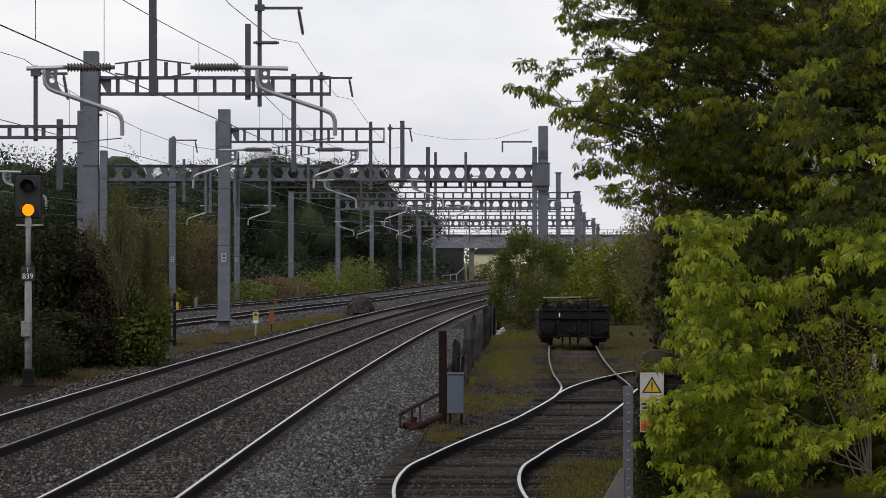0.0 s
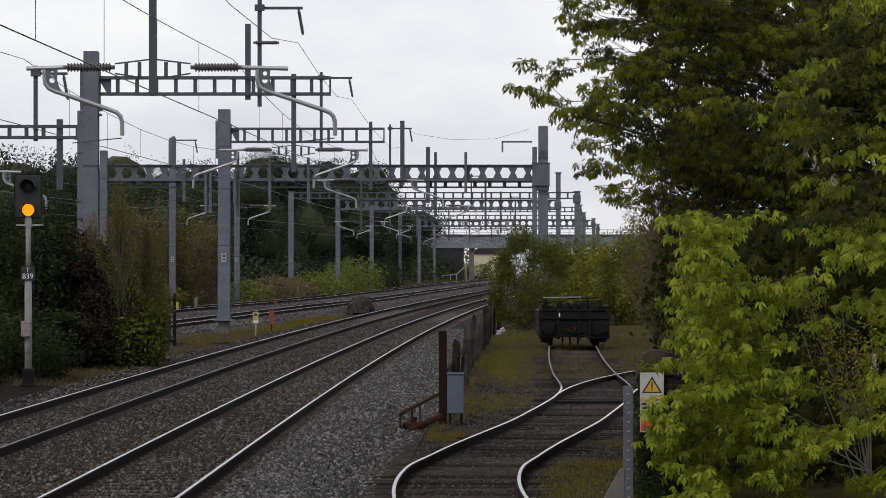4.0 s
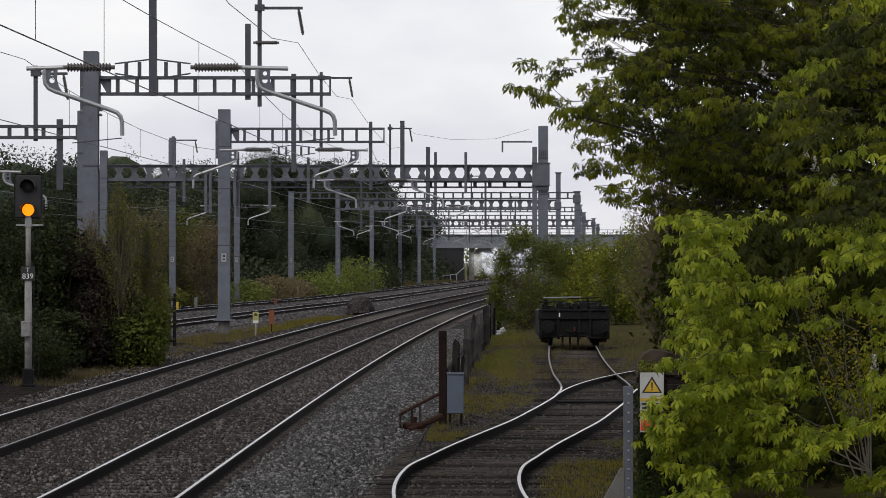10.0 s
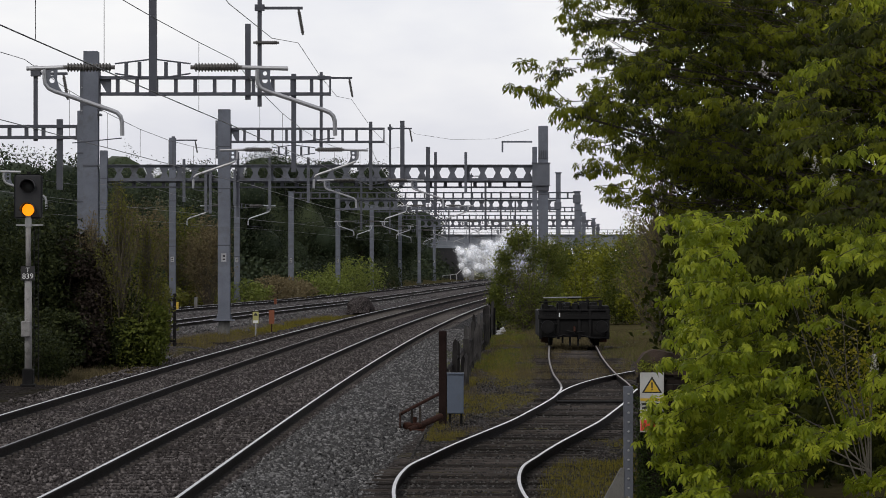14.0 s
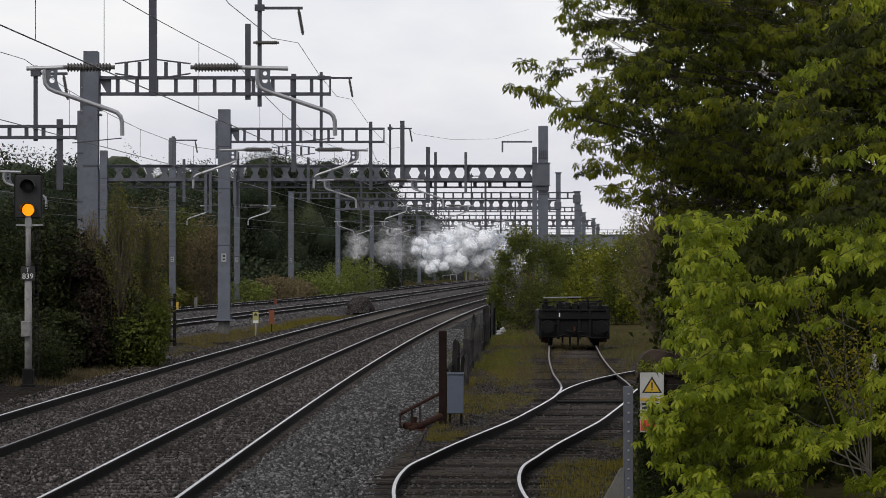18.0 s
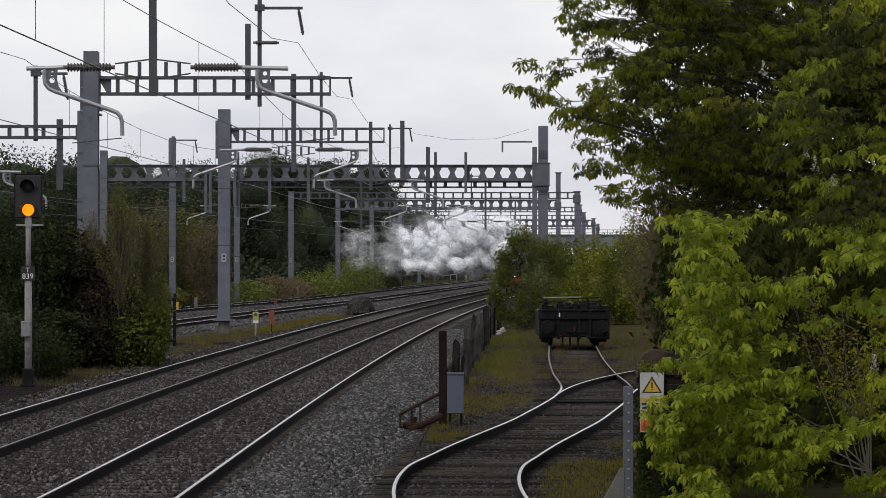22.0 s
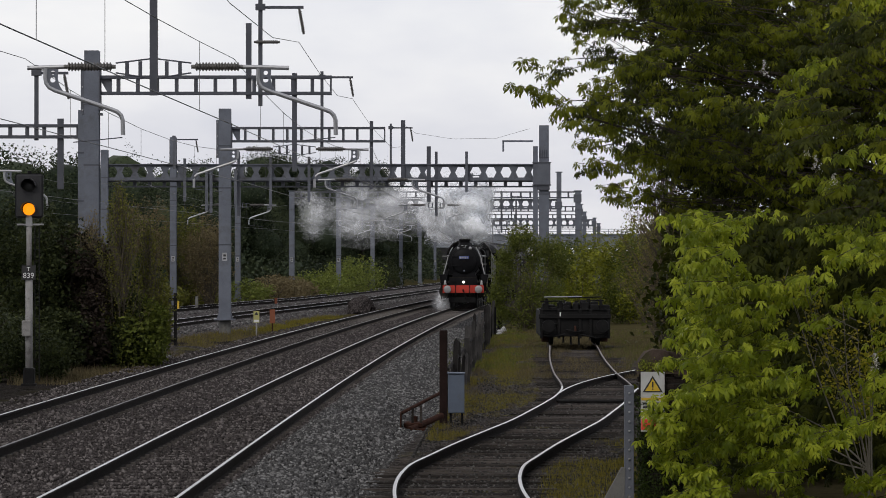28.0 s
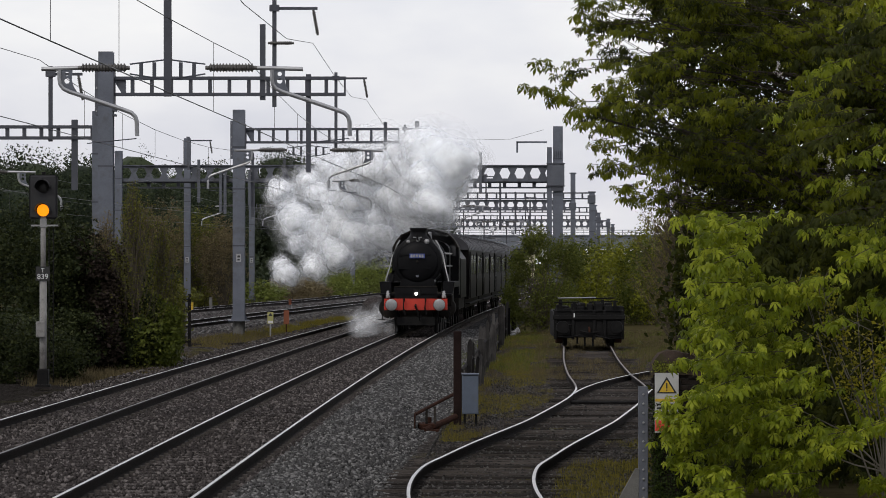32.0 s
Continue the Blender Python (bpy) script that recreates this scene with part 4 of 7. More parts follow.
def plant(name, label, category, base, blobs, n, size, mat, seed, group="", stem_n=14, stem_r=0.03, stem_mat=None, second=None, inner=0.72):
    """A shrub or small tree: stems and a crown of many leaf tufts."""
    rng = np.random.RandomState(seed)
    th = thing(name, base, label, category, group)
    pts = shell_points(rng, blobs, n, inner) - np.array(base)
    sel = pts[rng.choice(len(pts), min(stem_n, len(pts)), replace=False)]
    part("stem", stems(random.Random(seed), (0, 0, 0), sel, stem_r), stem_mat or BARK, th)
    sizes = size * rng.uniform(0.65, 1.35, len(pts))
    cut = int(len(pts) * (0.8 if second else 1.0))
    v, f = CLUMPS[seed % 3]
    crown = new("crown", scatter("crown", v, f, placed(rng, pts[:cut], sizes[:cut], 0.5), mat))
    crown.parent = th
    if second:
        c2 = new("crown", scatter("crown", v, f, placed(rng, pts[cut:], sizes[cut:], 0.5), second))
        c2.parent = th
    return th


def forest_tree(x, y, height, width, seed, count=1350):
    """A far woodland tree: trunk, limbs and a lumpy crown of many tufts."""
    rng = np.random.RandomState(seed)
    th = thing("tree", (x, y, -0.2), "dark green broadleaved tree in the lineside wood", "tree", "lineside wood")
    r = random.Random(seed)
    bm = tubes(([(0, 0, 0), (0.1, 0, height * 0.3), (r.uniform(-0.4, 0.4), 0, height * 0.7)], 0.3, 7, 0.12))
    part("trunk", bm, BARK, th)
    limbs = bmesh.new()
    blobs = [(0, 0, height * 0.5, width * 0.5, width * 0.45, height * 0.36)]
    for k in range(9):
        a = k * 2.4
        d = r.uniform(0.25, 0.5) * width
        z = r.uniform(0.28, 0.86) * height
        c = (math.cos(a) * d, math.sin(a) * d * 0.8, z)
        tube(limbs, [(0, 0, z * 0.6), (c[0] * 0.5, c[1] * 0.5, z * 0.85), c], 0.12, 5, 0.03)
        q = r.uniform(0.2, 0.3) * width
        blobs.append((*c, q, q, q * r.uniform(0.7, 1.0)))
    part("limb", limbs, BARK, th)
    mass = bmesh.new()
    off = Vector((seed * 3.7, seed * 1.3, 0))
    for b in blobs:
        new_v = bmesh.ops.create_icosphere(mass, subdivisions=2, radius=1)["verts"]
        for w in new_v:
            p = Vector((b[0] + w.co.x * b[3], b[1] + w.co.y * b[4], b[2] + w.co.z * b[5]))
            k = 0.70 + 0.20 * noise.noise(p * 0.55 + off) + 0.10 * noise.noise(p * 1.5 + off) + 0.06 * noise.noise(p * 4.0)
            w.co = Vector(b[:3]) + (p - Vector(b[:3])) * k
    part("inner_crown", mass, LEAF_DARK, th, "", True)
    pts = shell_points(rng, blobs, count, 0.74)
    low = pts[:, 2] > 0.6
    v, f = WOOD_CLUMPS[seed % 3]
    crown = new("crown", scatter("crown", v, f, placed(rng, pts[low], rng.uniform(0.7, 1.25, low.sum()), 0.6), LEAF_DARK))
    crown.parent = th
    return th


def build_wood():
    r = random.Random(8)
    for row in range(2):
        for k in range(13):
            y = 222 + k * 33 + row * 16
            x = outer_line(y) - 11 - row * 7 - r.uniform(0, 3)
            top = min(17.0, 2.56 + 200 * y / 6500 - 0.3) if y < 470 else max(8.0, 16.5 - (y - 470) * 0.05)
            forest_tree(x, y, (top + 0.2) * r.uniform(0.90, 1.03), r.uniform(8.5, 11), 40 + row * 20 + k, (1700 if k < 5 else 950) if row == 0 else 350)
    for k, (x, y, h) in enumerate(((-34, 215, 9.4), (-40, 228, 10.0), (-29, 205, 8.8), (-47, 250, 10.6))):
        forest_tree(x, y, h, 9.5, 90 + k, 1400)
    for k, (x, y, h, w) in enumerate(((-9.4, 420, 15.0, 6.0), (-7.4, 486, 14.2, 6.5), (-12.5, 440, 16.0, 8.0))):
        forest_tree(x, y, h, w, 101 + k)
    # Scrub that closes the wood's foot.
    for k in range(16):
        y = 205 + k * 26
        x = outer_line(y) - 8.5 - r.uniform(0, 1.5)
        plant("shrub", "dark undergrowth at the foot of the wood", "shrub", (x, y, -0.1),
              [(x, y, 1.4, 3.4, 5, 1.9), (x + 1.5, y + 4, 1.0, 2.4, 4, 1.5), (x - 3, y + 6, 3.2, 3.4, 6, 3.0)], 360, 0.72, LEAF_DARK, 130 + k, "undergrowth", 6)
    # Light green shrubs below the wood.
    for k, (px, y, z, w, mat) in enumerate(((-12.4, 275, 1.7, 2.4, LEAF_BUFF), (-14.2, 262, 1.2, 2.0, LEAF_MEADOW), (-10.6, 300, 1.8, 2.4, LEAF_MEADOW), (-9.0, 330, 2.9, 2.6, LEAF_MEADOW), (-7.9, 352, 3.2, 2.6, LEAF_MEADOW),
                                            (-6.2, 385, 2.9, 2.2, LEAF_SCRUB), (-16.6, 240, 1.2, 2.0, LEAF_YELLOW), (-18.2, 228, 1.3, 2.0, LEAF_YELLOW), (-11.7, 282, 1.4, 2.0, LEAF_BUFF), (-9.8, 315, 1.6, 2.0, LEAF_MEADOW))):
        plant("shrub", "light green shrub on the bank beyond the tracks", "shrub", (px, y, -0.2),
              [(px, y, z * 0.4, w * 0.75, 2, z * 0.62), (px + w * 0.4, y + 3, z * 0.3, w * 0.5, 2, z * 0.45), (px - w * 0.4, y + 2, z * 0.3, w * 0.5, 2, z * 0.5)], 520, 0.34, mat, 170 + k, "bank shrubs", 8)


def twiggy_tree(x, y, height, width, n, mat, seed, label, leaf=(0.05, 0.13)):
    """A thin tree of many fine upright twigs with sparse young leaves."""
    th = thing("tree", (x, y, -0.3), label, "tree", "twiggy trees")
    bm = bmesh.new()
    r = random.Random(seed)
    pts = []
    for k in range(n):
        a = r.uniform(0, math.tau)
        z = height * r.uniform(0.2, 1.0)
        rad = width * math.sin(max(0.15, min(1, (1.06 - z / height) / 0.5)) * 1.5) * r.uniform(0.25, 1)
        tip = (math.cos(a) * rad, math.sin(a) * rad, z)
        base = (math.cos(a) * rad * 0.15, math.sin(a) * rad * 0.15, max(0, z - r.uniform(0.2, 0.4) * height))
        tube(bm, [base, ((base[0] + tip[0]) / 2 + r.uniform(-0.1, 0.1), (base[1] + tip[1]) / 2, (base[2] + tip[2]) / 2 - 0.1), tip], 0.013, 4, 0.004)
        pts += [(base[0] + (tip[0] - base[0]) * q + r.uniform(-0.12, 0.12), base[1] + (tip[1] - base[1]) * q, base[2] + (z - base[2]) * q) for q in (0.35, 0.5, 0.6, 0.7, 0.8, 0.9, 1.0)]
    tube(bm, [(0, 0, 0), (0.05, 0, height * 0.45), (0.0, 0, height * 0.85)], 0.07, 6, 0.012)
    part("branchwork", bm, TWIG, th)
    rng = np.random.RandomState(seed)
    v, f = CLUMPS[1]
    ob = new("foliage", scatter("foliage", v, f, placed(rng, np.array(pts), rng.uniform(*leaf, len(pts)), 0.6), mat))
    ob.parent = th


def build_bushes():
    # Scrub beside the signal, hiding the feet of the masts.
    y = 98
    rows = [(-12.3, 99, 4.0, 1.3, LEAF_SCRUB), (-11.3, 98, 4.2, 1.0, LEAF_SCRUB), (-10.5, 99, 4.0, 1.0, LEAF_SCRUB), (-10.0, 97, 3.95, 0.9, LEAF_SCRUB), (-9.4, 97, 3.5, 0.75, LEAF_RED),
            (-8.9, 97, 3.4, 0.6, LEAF_YELLOW), (-8.3, 101, 2.6, 0.6, LEAF_SCRUB), (-7.75, 98, 2.6, 0.5, LEAF_YELLOW), (-7.75, 97.2, 1.7, 0.42, LEAF_OLIVE), (-8.2, 97.0, 1.2, 0.45, LEAF_BEND), (-9.2, 96.6, 2.7, 0.45, LEAF_RED), (-10.7, 96.5, 3.3, 0.8, LEAF_SCRUB), (-11.9, 94, 1.6, 1.0, LEAF_SCRUB), (-10.2, 95, 1.4, 0.9, LEAF_SCRUB), (-8.4, 97, 1.9, 0.7, LEAF_SCRUB), (-9.1, 97, 1.8, 0.6, LEAF_SCRUB)]
    for k, (x, yy, h, w, mat) in enumerate(rows):
        lab = {LEAF_SCRUB: "dense dark green lineside bush", LEAF_RED: "red-brown leaved lineside bush", LEAF_YELLOW: "thin bush with yellow-green new leaves", LEAF_OLIVE: "leafy olive-green lineside bush", LEAF_BEND: "dull green lineside bush"}[mat]
        thin = mat is LEAF_YELLOW
        plant("bush", lab, "bush", (x, yy, -0.3), [(x, yy, h * 0.42, w, 0.9, h * 0.45), (x - w * 0.4, yy, h * 0.74, w * 0.55, 0.7, h * 0.26), (x + w * 0.45, yy, h * 0.6, w * 0.5, 0.7, h * 0.28), (x, yy - 0.5, 0.45, w, 0.8, 0.7)],
              800 if thin else 1700, 0.13 if thin else 0.18, mat, 210 + k, "lineside bushes", 40 if thin else 14, 0.016, TWIG if thin else BARK, None, 0.35 if thin else 0.7)
    for k, (x, yy, h, w) in enumerate(((-10.6, 91, 1.3, 0.9), (-11.4, 90, 1.5, 0.9), (-9.9, 90.5, 0.9, 0.6))):
        plant("bush", "low dark scrub at the foot of the bushes", "bush", (x, yy, -0.45), [(x, yy, h * 0.3, w, 0.9, h * 0.6), (x + w * 0.5, yy, h * 0.2, w * 0.6, 0.8, h * 0.45)], 900, 0.14, LEAF_SCRUB, 240 + k, "lineside bushes", 6)
    # The bush that hides the bend, and the hedge behind the siding.
    x, yy = 3.55, 152
    r = random.Random(30)
    heap = [(2.15, yy, 1.1, 0.38, 0.6, 1.3), (2.45, yy, 2.0, 0.42, 0.6, 1.0), (2.7, yy, 2.3, 0.5, 0.6, 1.0), (3.4, yy, 1.0, 1.0, 1.0, 1.3), (2.5, yy, 0.9, 0.65, 0.8, 1.1), (2.9, yy, 0.6, 0.8, 0.8, 1.0), (4.4, yy, 1.0, 0.8, 0.8, 1.3)]
    for k in range(13):
        bx = 2.35 + 2.5 * k / 12
        top = 2.7 + 1.35 * math.sin(math.pi * (bx - 1.7) / 3.6) + r.uniform(-0.5, 0.35)
        heap.append((bx + r.uniform(-0.1, 0.1), yy + r.uniform(-0.6, 0.6), top - 0.7, r.uniform(0.22, 0.42), 0.5, r.uniform(0.5, 0.9)))
    plant("bush", "airy dull green bush with upright shoots beside the bend", "bush", (x, yy, -0.3), heap, 4300, 0.14, LEAF_BEND, 301, "", 90, 0.016, TWIG, LEAF_OLIVE, 0.25)
    r = random.Random(31)
    for k in range(16):
        x = 5.0 + (k % 8) * 1.05 + r.uniform(-0.3, 0.3)
        yy = 168 + (k // 8) * 12 + r.uniform(-3, 3)
        h = 3.4 + 0.12 * (k % 8) + r.uniform(-0.3, 0.5)
        plant("hedge_bush", "yellow-green hedge behind the siding", "hedge", (x, yy, -0.2),
              [(x, yy, h * 0.45, 1.0, 1.2, h * 0.5), (x + 0.5, yy, h * 0.78, 0.6, 0.8, h * 0.24), (x - 0.4, yy - 0.5, 0.7, 1.0, 1.0, 0.9)], 950, 0.18, LEAF_HEDGE if k % 3 else LEAF_OLIVE, 320 + k, "hedge", 12, 0.02, TWIG, LEAF_OLIVE, 0.6)
    # Tall thin trees in bud: over the hedge, and among the scrub by the signal.
    twiggy_tree(7.8, 128, 6.7, 1.9, 520, LEAF_BUFF, 77, "tall twiggy brown tree just coming into leaf")
    twiggy_tree(9.6, 132, 6.0, 1.9, 200, LEAF_HEDGE, 79, "tall twiggy tree with thin olive leaves")
    twiggy_tree(-8.5, 96.5, 5.0, 0.95, 200, LEAF_YELLOW, 80, "thin twiggy bush with yellow-brown young leaves")
    twiggy_tree(-7.85, 97.5, 4.1, 0.6, 140, LEAF_YELLOW, 81, "thin twiggy bush with yellow-brown young leaves")
    twiggy_tree(-9.3, 97, 4.3, 0.7, 130, LEAF_BUFF, 82, "thin twiggy bush with buff young leaves")
    for k, (x, yy, h, w, mat) in enumerate(((-15.2, 238, 5.6, 1.6, LEAF_BUFF), (-17.3, 240, 6.6, 1.9, LEAF_YELLOW), (-19.2, 236, 6.8, 1.9, LEAF_BUFF), (-21.2, 239, 7.0, 2.0, LEAF_BUFF), (-16.2, 243, 6.0, 1.5, LEAF_BUFF))):
        plant("bush", "brown twiggy shrub with sparse leaves before the wood", "bush", (x, yy, -0.2), [(x, yy, h * 0.45, w, 1.5, h * 0.5), (x + w * 0.4, yy, h * 0.7, w * 0.6, 1.2, h * 0.28), (x - w * 0.5, yy, h * 0.5, w * 0.7, 1.2, h * 0.35)],
              1500, 0.2, mat, 260 + k, "brown shrubs", 90, 0.022, TWIG, LEAF_OLIVE if k % 2 else None, 0.3)
    # Backing shrubs added to close the gaps, shade painted into their leaves.
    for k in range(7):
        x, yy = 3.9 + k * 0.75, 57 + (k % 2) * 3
        plant("hedge_bush", "shrub added behind the chestnut, its leaf colour darkened for shade", "shrub", (x, yy, -0.4), [(x, yy, 1.2, 0.9, 1.2, 1.9), (x + 0.3, yy, 2.8, 0.8, 1.0, 1.2)], 700, 0.22, LEAF_SHADE, 470 + k, "shade shrubs", 8)
    for x, yy, h in ((6.2, 672, 2.2), (9.5, 668, 3.0), (13, 670, 2.6), (17, 672, 2.8)):
        plant("distant_shrub", "grey-green shrub below the pale building", "shrub", (x, yy, -0.3), [(x, yy, h * 0.4, 2.6, 2, h * 0.6)], 260, 0.5, LEAF_OLIVE, int(x * 7) + 500, "distant shrubs", 4)
    # Far greenery that closes the view beyond the bridge and behind the hedge.
    for k in range(12):
        x, yy = 2 + k * 9, 770 + (k % 3) * 20
        plant("distant_tree", "pale distant trees beyond the bridge", "tree", (x, yy, -0.2), [(x, yy, 3.0, 6, 5, 3.4), (x + 4, yy + 5, 2.4, 5, 5, 3.0)], 280, 1.0, LEAF_MEADOW, 400 + k, "distant trees", 5, 0.1)
    for k in range(9):
        x, yy = 12 + k * 3.2, 215 + (k % 2) * 18
        plant("hedge_bush", "yellow-green hedge on the bank", "hedge", (x, yy, 0.0), [(x, yy, 2.4, 2.2, 2.4, 2.8), (x + 1, yy + 2, 4.0, 1.6, 2.0, 1.6)], 620, 0.38, LEAF_HEDGE, 430 + k, "bank hedge", 6)


def reach(z):
    """How far to the left the chestnut's leaves come at height z."""
    pts = [(-0.6, 2.98), (0.0, 2.92), (0.25, 2.72), (0.5, 2.48), (0.95, 2.66), (1.1, 2.86), (1.9, 2.90), (2.6, 2.92), (3.0, 2.90), (3.25, 2.55), (3.45, 1.75), (3.9, 1.42), (4.4, 1.22), (4.8, 0.86), (5.05, 0.95), (5.25, 1.35), (5.7, 1.15), (6.8, 1.1)]
    for (a, xa), (b, xb) in zip(pts, pts[1:]):
        if z <= b:
            return xa + (xb - xa) * (z - a) / (b - a)
    return 1.2


def leaf_at(r, c, tip, up, size):
    """A 3 x 4 placing of a leaf at c: its tip points along tip, its face towards up."""
    t = Vector(tip).normalized()
    n = Vector(up)
    n = (n - t * n.dot(t)).normalized()
    sde = t.cross(n)
    m = np.zeros((3, 4))
    for k in range(3):
        m[k] = (sde[k] * size, t[k] * size, n[k] * size, c[k])
    return m


def build_chestnut():
    th = thing("chestnut_tree", (6.6, 50, -0.3), "large horse chestnut with fresh green leaves and white candles", "tree")
    r = random.Random(21)
    o = Vector((6.6, 50, -0.3))
    limbs, wood = bmesh.new(), bmesh.new()
    tube(limbs, [Vector((6.6, 50, -0.3)) - o, Vector((6.5, 50, 2.5)) - o, Vector((6.7, 50, 7.5)) - o], 0.34, 10, 0.18)
    bright, mid, shade = [], [], []

    def spray(base, d, length, size, out, density=17.0, width=0.20):
        """A drooping twig with leaves on both sides, like a small shelf."""
        d = Vector(d).normalized()
        side = Vector((-d.y, d.x, 0.0)).normalized()
        tip = base + d * length + Vector((0, 0, -0.12 * length * length))
        tube(wood, [base - o, base.lerp(tip, 0.5) - o + Vector((0, 0, 0.04 * length)), tip - o], 0.005, 4, 0.002)
        for k in range(int(length * density) + 4):
            q = r.uniform(0.02, 1.06)
            c = base.lerp(tip, q) + side * r.gauss(0, width * (1.15 - 0.5 * q)) + Vector((r.gauss(0, 0.03), r.gauss(0, 0.05), r.gauss(0, 0.035)))
            s = 1 if r.random() < 0.5 else -1
            t = d * r.uniform(0.2, 1.0) + side * s * r.uniform(0.1, 0.9) + Vector((0, -0.25, r.gauss(-0.62, 0.28)))
            n = Vector((r.gauss(-0.12, 0.25), r.gauss(-0.55, 0.22), r.gauss(0.85, 0.2)))
            out.append(leaf_at(r, c - o, t, n, size * r.uniform(0.65, 1.25)))

    def hollow(x, z):
        """The gaps between the boughs, where one looks into the dark."""
        return any(((x - a) / c) ** 2 + ((z - b) / d) ** 2 < 1 for a, b, c, d in ((4.85, 1.5, 0.20, 0.6), (4.1, 2.75, 0.62, 0.36), (3.55, 4.1, 0.7, 0.5), (4.0, 5.3, 0.6, 0.5), (4.4, 3.45, 0.4, 0.5), (4.95, 0.15, 0.34, 0.5)))

    # Boughs low down and near, leaf colour brightened to read as full light.
    for k in range(330):
        z = -0.55 + 3.75 * ((k * 0.618) % 1.0)
        x = reach(z) + 0.42 + abs(r.gauss(0, 0.2)) if k % 3 == 0 else r.uniform(reach(z) + 0.4, 5.9)
        if hollow(x - 0.25, z) or hollow(x, z) or noise.noise(Vector((x * 1.1, 0.3, z * 1.7))) < -0.30:
            continue
        y = r.uniform(41.6, 45.5)
        s = y / 44.5
        p = Vector((x * s, y, 2.56 + (z - 2.56) * s))
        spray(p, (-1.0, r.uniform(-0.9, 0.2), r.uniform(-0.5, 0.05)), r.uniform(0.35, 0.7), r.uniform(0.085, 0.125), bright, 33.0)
    # Boughs high on the right, also near, mixing in leaves coloured darker for shade.
    for k in range(120):
        z = 3.0 + 3.4 * ((k * 0.618) % 1.0)
        x = r.uniform(3.9, 6.2) + 0.18 * (z - 4.6)
        if hollow(x, z) or noise.noise(Vector((x * 0.9, 2.3, z * 1.5))) < -0.12:
            continue
        y = r.uniform(42.5, 46)
        s = y / 44.5
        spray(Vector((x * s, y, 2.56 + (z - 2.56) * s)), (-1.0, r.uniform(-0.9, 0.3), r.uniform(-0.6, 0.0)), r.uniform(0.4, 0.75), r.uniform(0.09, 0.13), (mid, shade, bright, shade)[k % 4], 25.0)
    # The spreading canopy on the left: long boughs whose tips hang against the sky.
    for k in range(120):
        z = 3.2 + 3.5 * ((k * 0.618) % 1.0)
        y = r.uniform(45.5, 53.5)
        s = y / 46.0
        x_tip = reach(z) + 0.22 + (0.0 if k % 5 == 0 else abs(r.gauss(0, 0.9)))
        tip = Vector((x_tip * s, y, 2.56 + (z - 2.56) * s))
        root = Vector((6.6, 50, max(1.2, tip.z - r.uniform(0.2, 2.6))))
        mid_p = root.lerp(tip, 0.55) + Vector((0, 0, r.uniform(-0.1, 0.5)))
        path = [root]
        for q in (0.25, 0.45, 0.6, 0.75, 0.88, 0.97):
            p = mid_p.lerp(tip, (q - 0.55) / 0.45) if q > 0.55 else root.lerp(mid_p, q / 0.55)
            path.append(p + Vector((0, r.gauss(0, 0.08), r.gauss(0, 0.09))))
        tube(limbs if k % 5 == 0 else wood, [p - o for p in path], 0.024 if k % 5 == 0 else 0.009, 5, 0.003)
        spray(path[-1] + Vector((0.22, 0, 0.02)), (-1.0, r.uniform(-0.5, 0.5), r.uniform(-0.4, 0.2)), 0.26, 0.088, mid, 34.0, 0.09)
        ln = (tip - root).length
        for j in range(int(ln * 3.4)):
            q = r.random() ** 0.8 * 0.97
            p = mid_p.lerp(tip, (q - 0.55) / 0.45) if q > 0.55 else root.lerp(mid_p, q / 0.55)
            edge = p.x < reach(2.56 + (p.z - 2.56) / s) * s + 1.7
            if noise.noise(Vector((p.x * 1.1, p.y * 0.6, p.z * 1.9))) < (0.16 if edge else -0.15):
                continue
            length = r.uniform(0.25, 0.55)
            base = p + Vector((0.15, 0, r.gauss(0, 0.05)))
            lim = reach(2.56 + (p.z - 2.56) / s) * s
            if base.x - length < lim - 0.05:
                length = max(0.12, base.x - lim)
            # Dimmed and shade-dark leaf colours stand in for the canopy's weaker light.
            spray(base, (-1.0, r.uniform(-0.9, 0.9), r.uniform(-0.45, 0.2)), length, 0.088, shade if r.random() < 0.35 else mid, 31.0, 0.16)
    # Sprays that hang before the warning sign.
    for base, ln in (((2.62, 42.3, 1.02), 0.26), ((2.58, 42.4, 0.94), 0.24), ((2.64, 42.2, 0.88), 0.28), ((2.56, 42.3, 0.84), 0.22), ((2.62, 42.5, 0.74), 0.30), ((2.70, 42.3, 0.60), 0.28), ((2.70, 42.3, 0.50), 0.26), ((2.80, 42.5, 0.40), 0.36)):
        spray(Vector(base), (-1, -0.2, -0.25), ln, 0.10, bright, 44.0, 0.08)
    # The sprig that reaches out furthest.
    for base, d, ln in (((1.27, 46, 4.72), (-1, 0.1, 0.15), 0.5), ((1.22, 46, 5.0), (-1, -0.2, 0.35), 0.3), ((1.45, 46, 4.62), (-1, 0.2, 0.0), 0.3), ((1.65, 46, 4.5), (-1, -0.3, -0.2), 0.35)):
        spray(Vector(base), d, ln, 0.105, mid, 48.0, 0.11)
    tube(wood, [Vector((2.6, 47, 4.2)) - o, Vector((1.9, 46.2, 4.36)) - o, Vector((1.2, 46, 4.62)) - o], 0.018, 5, 0.008)
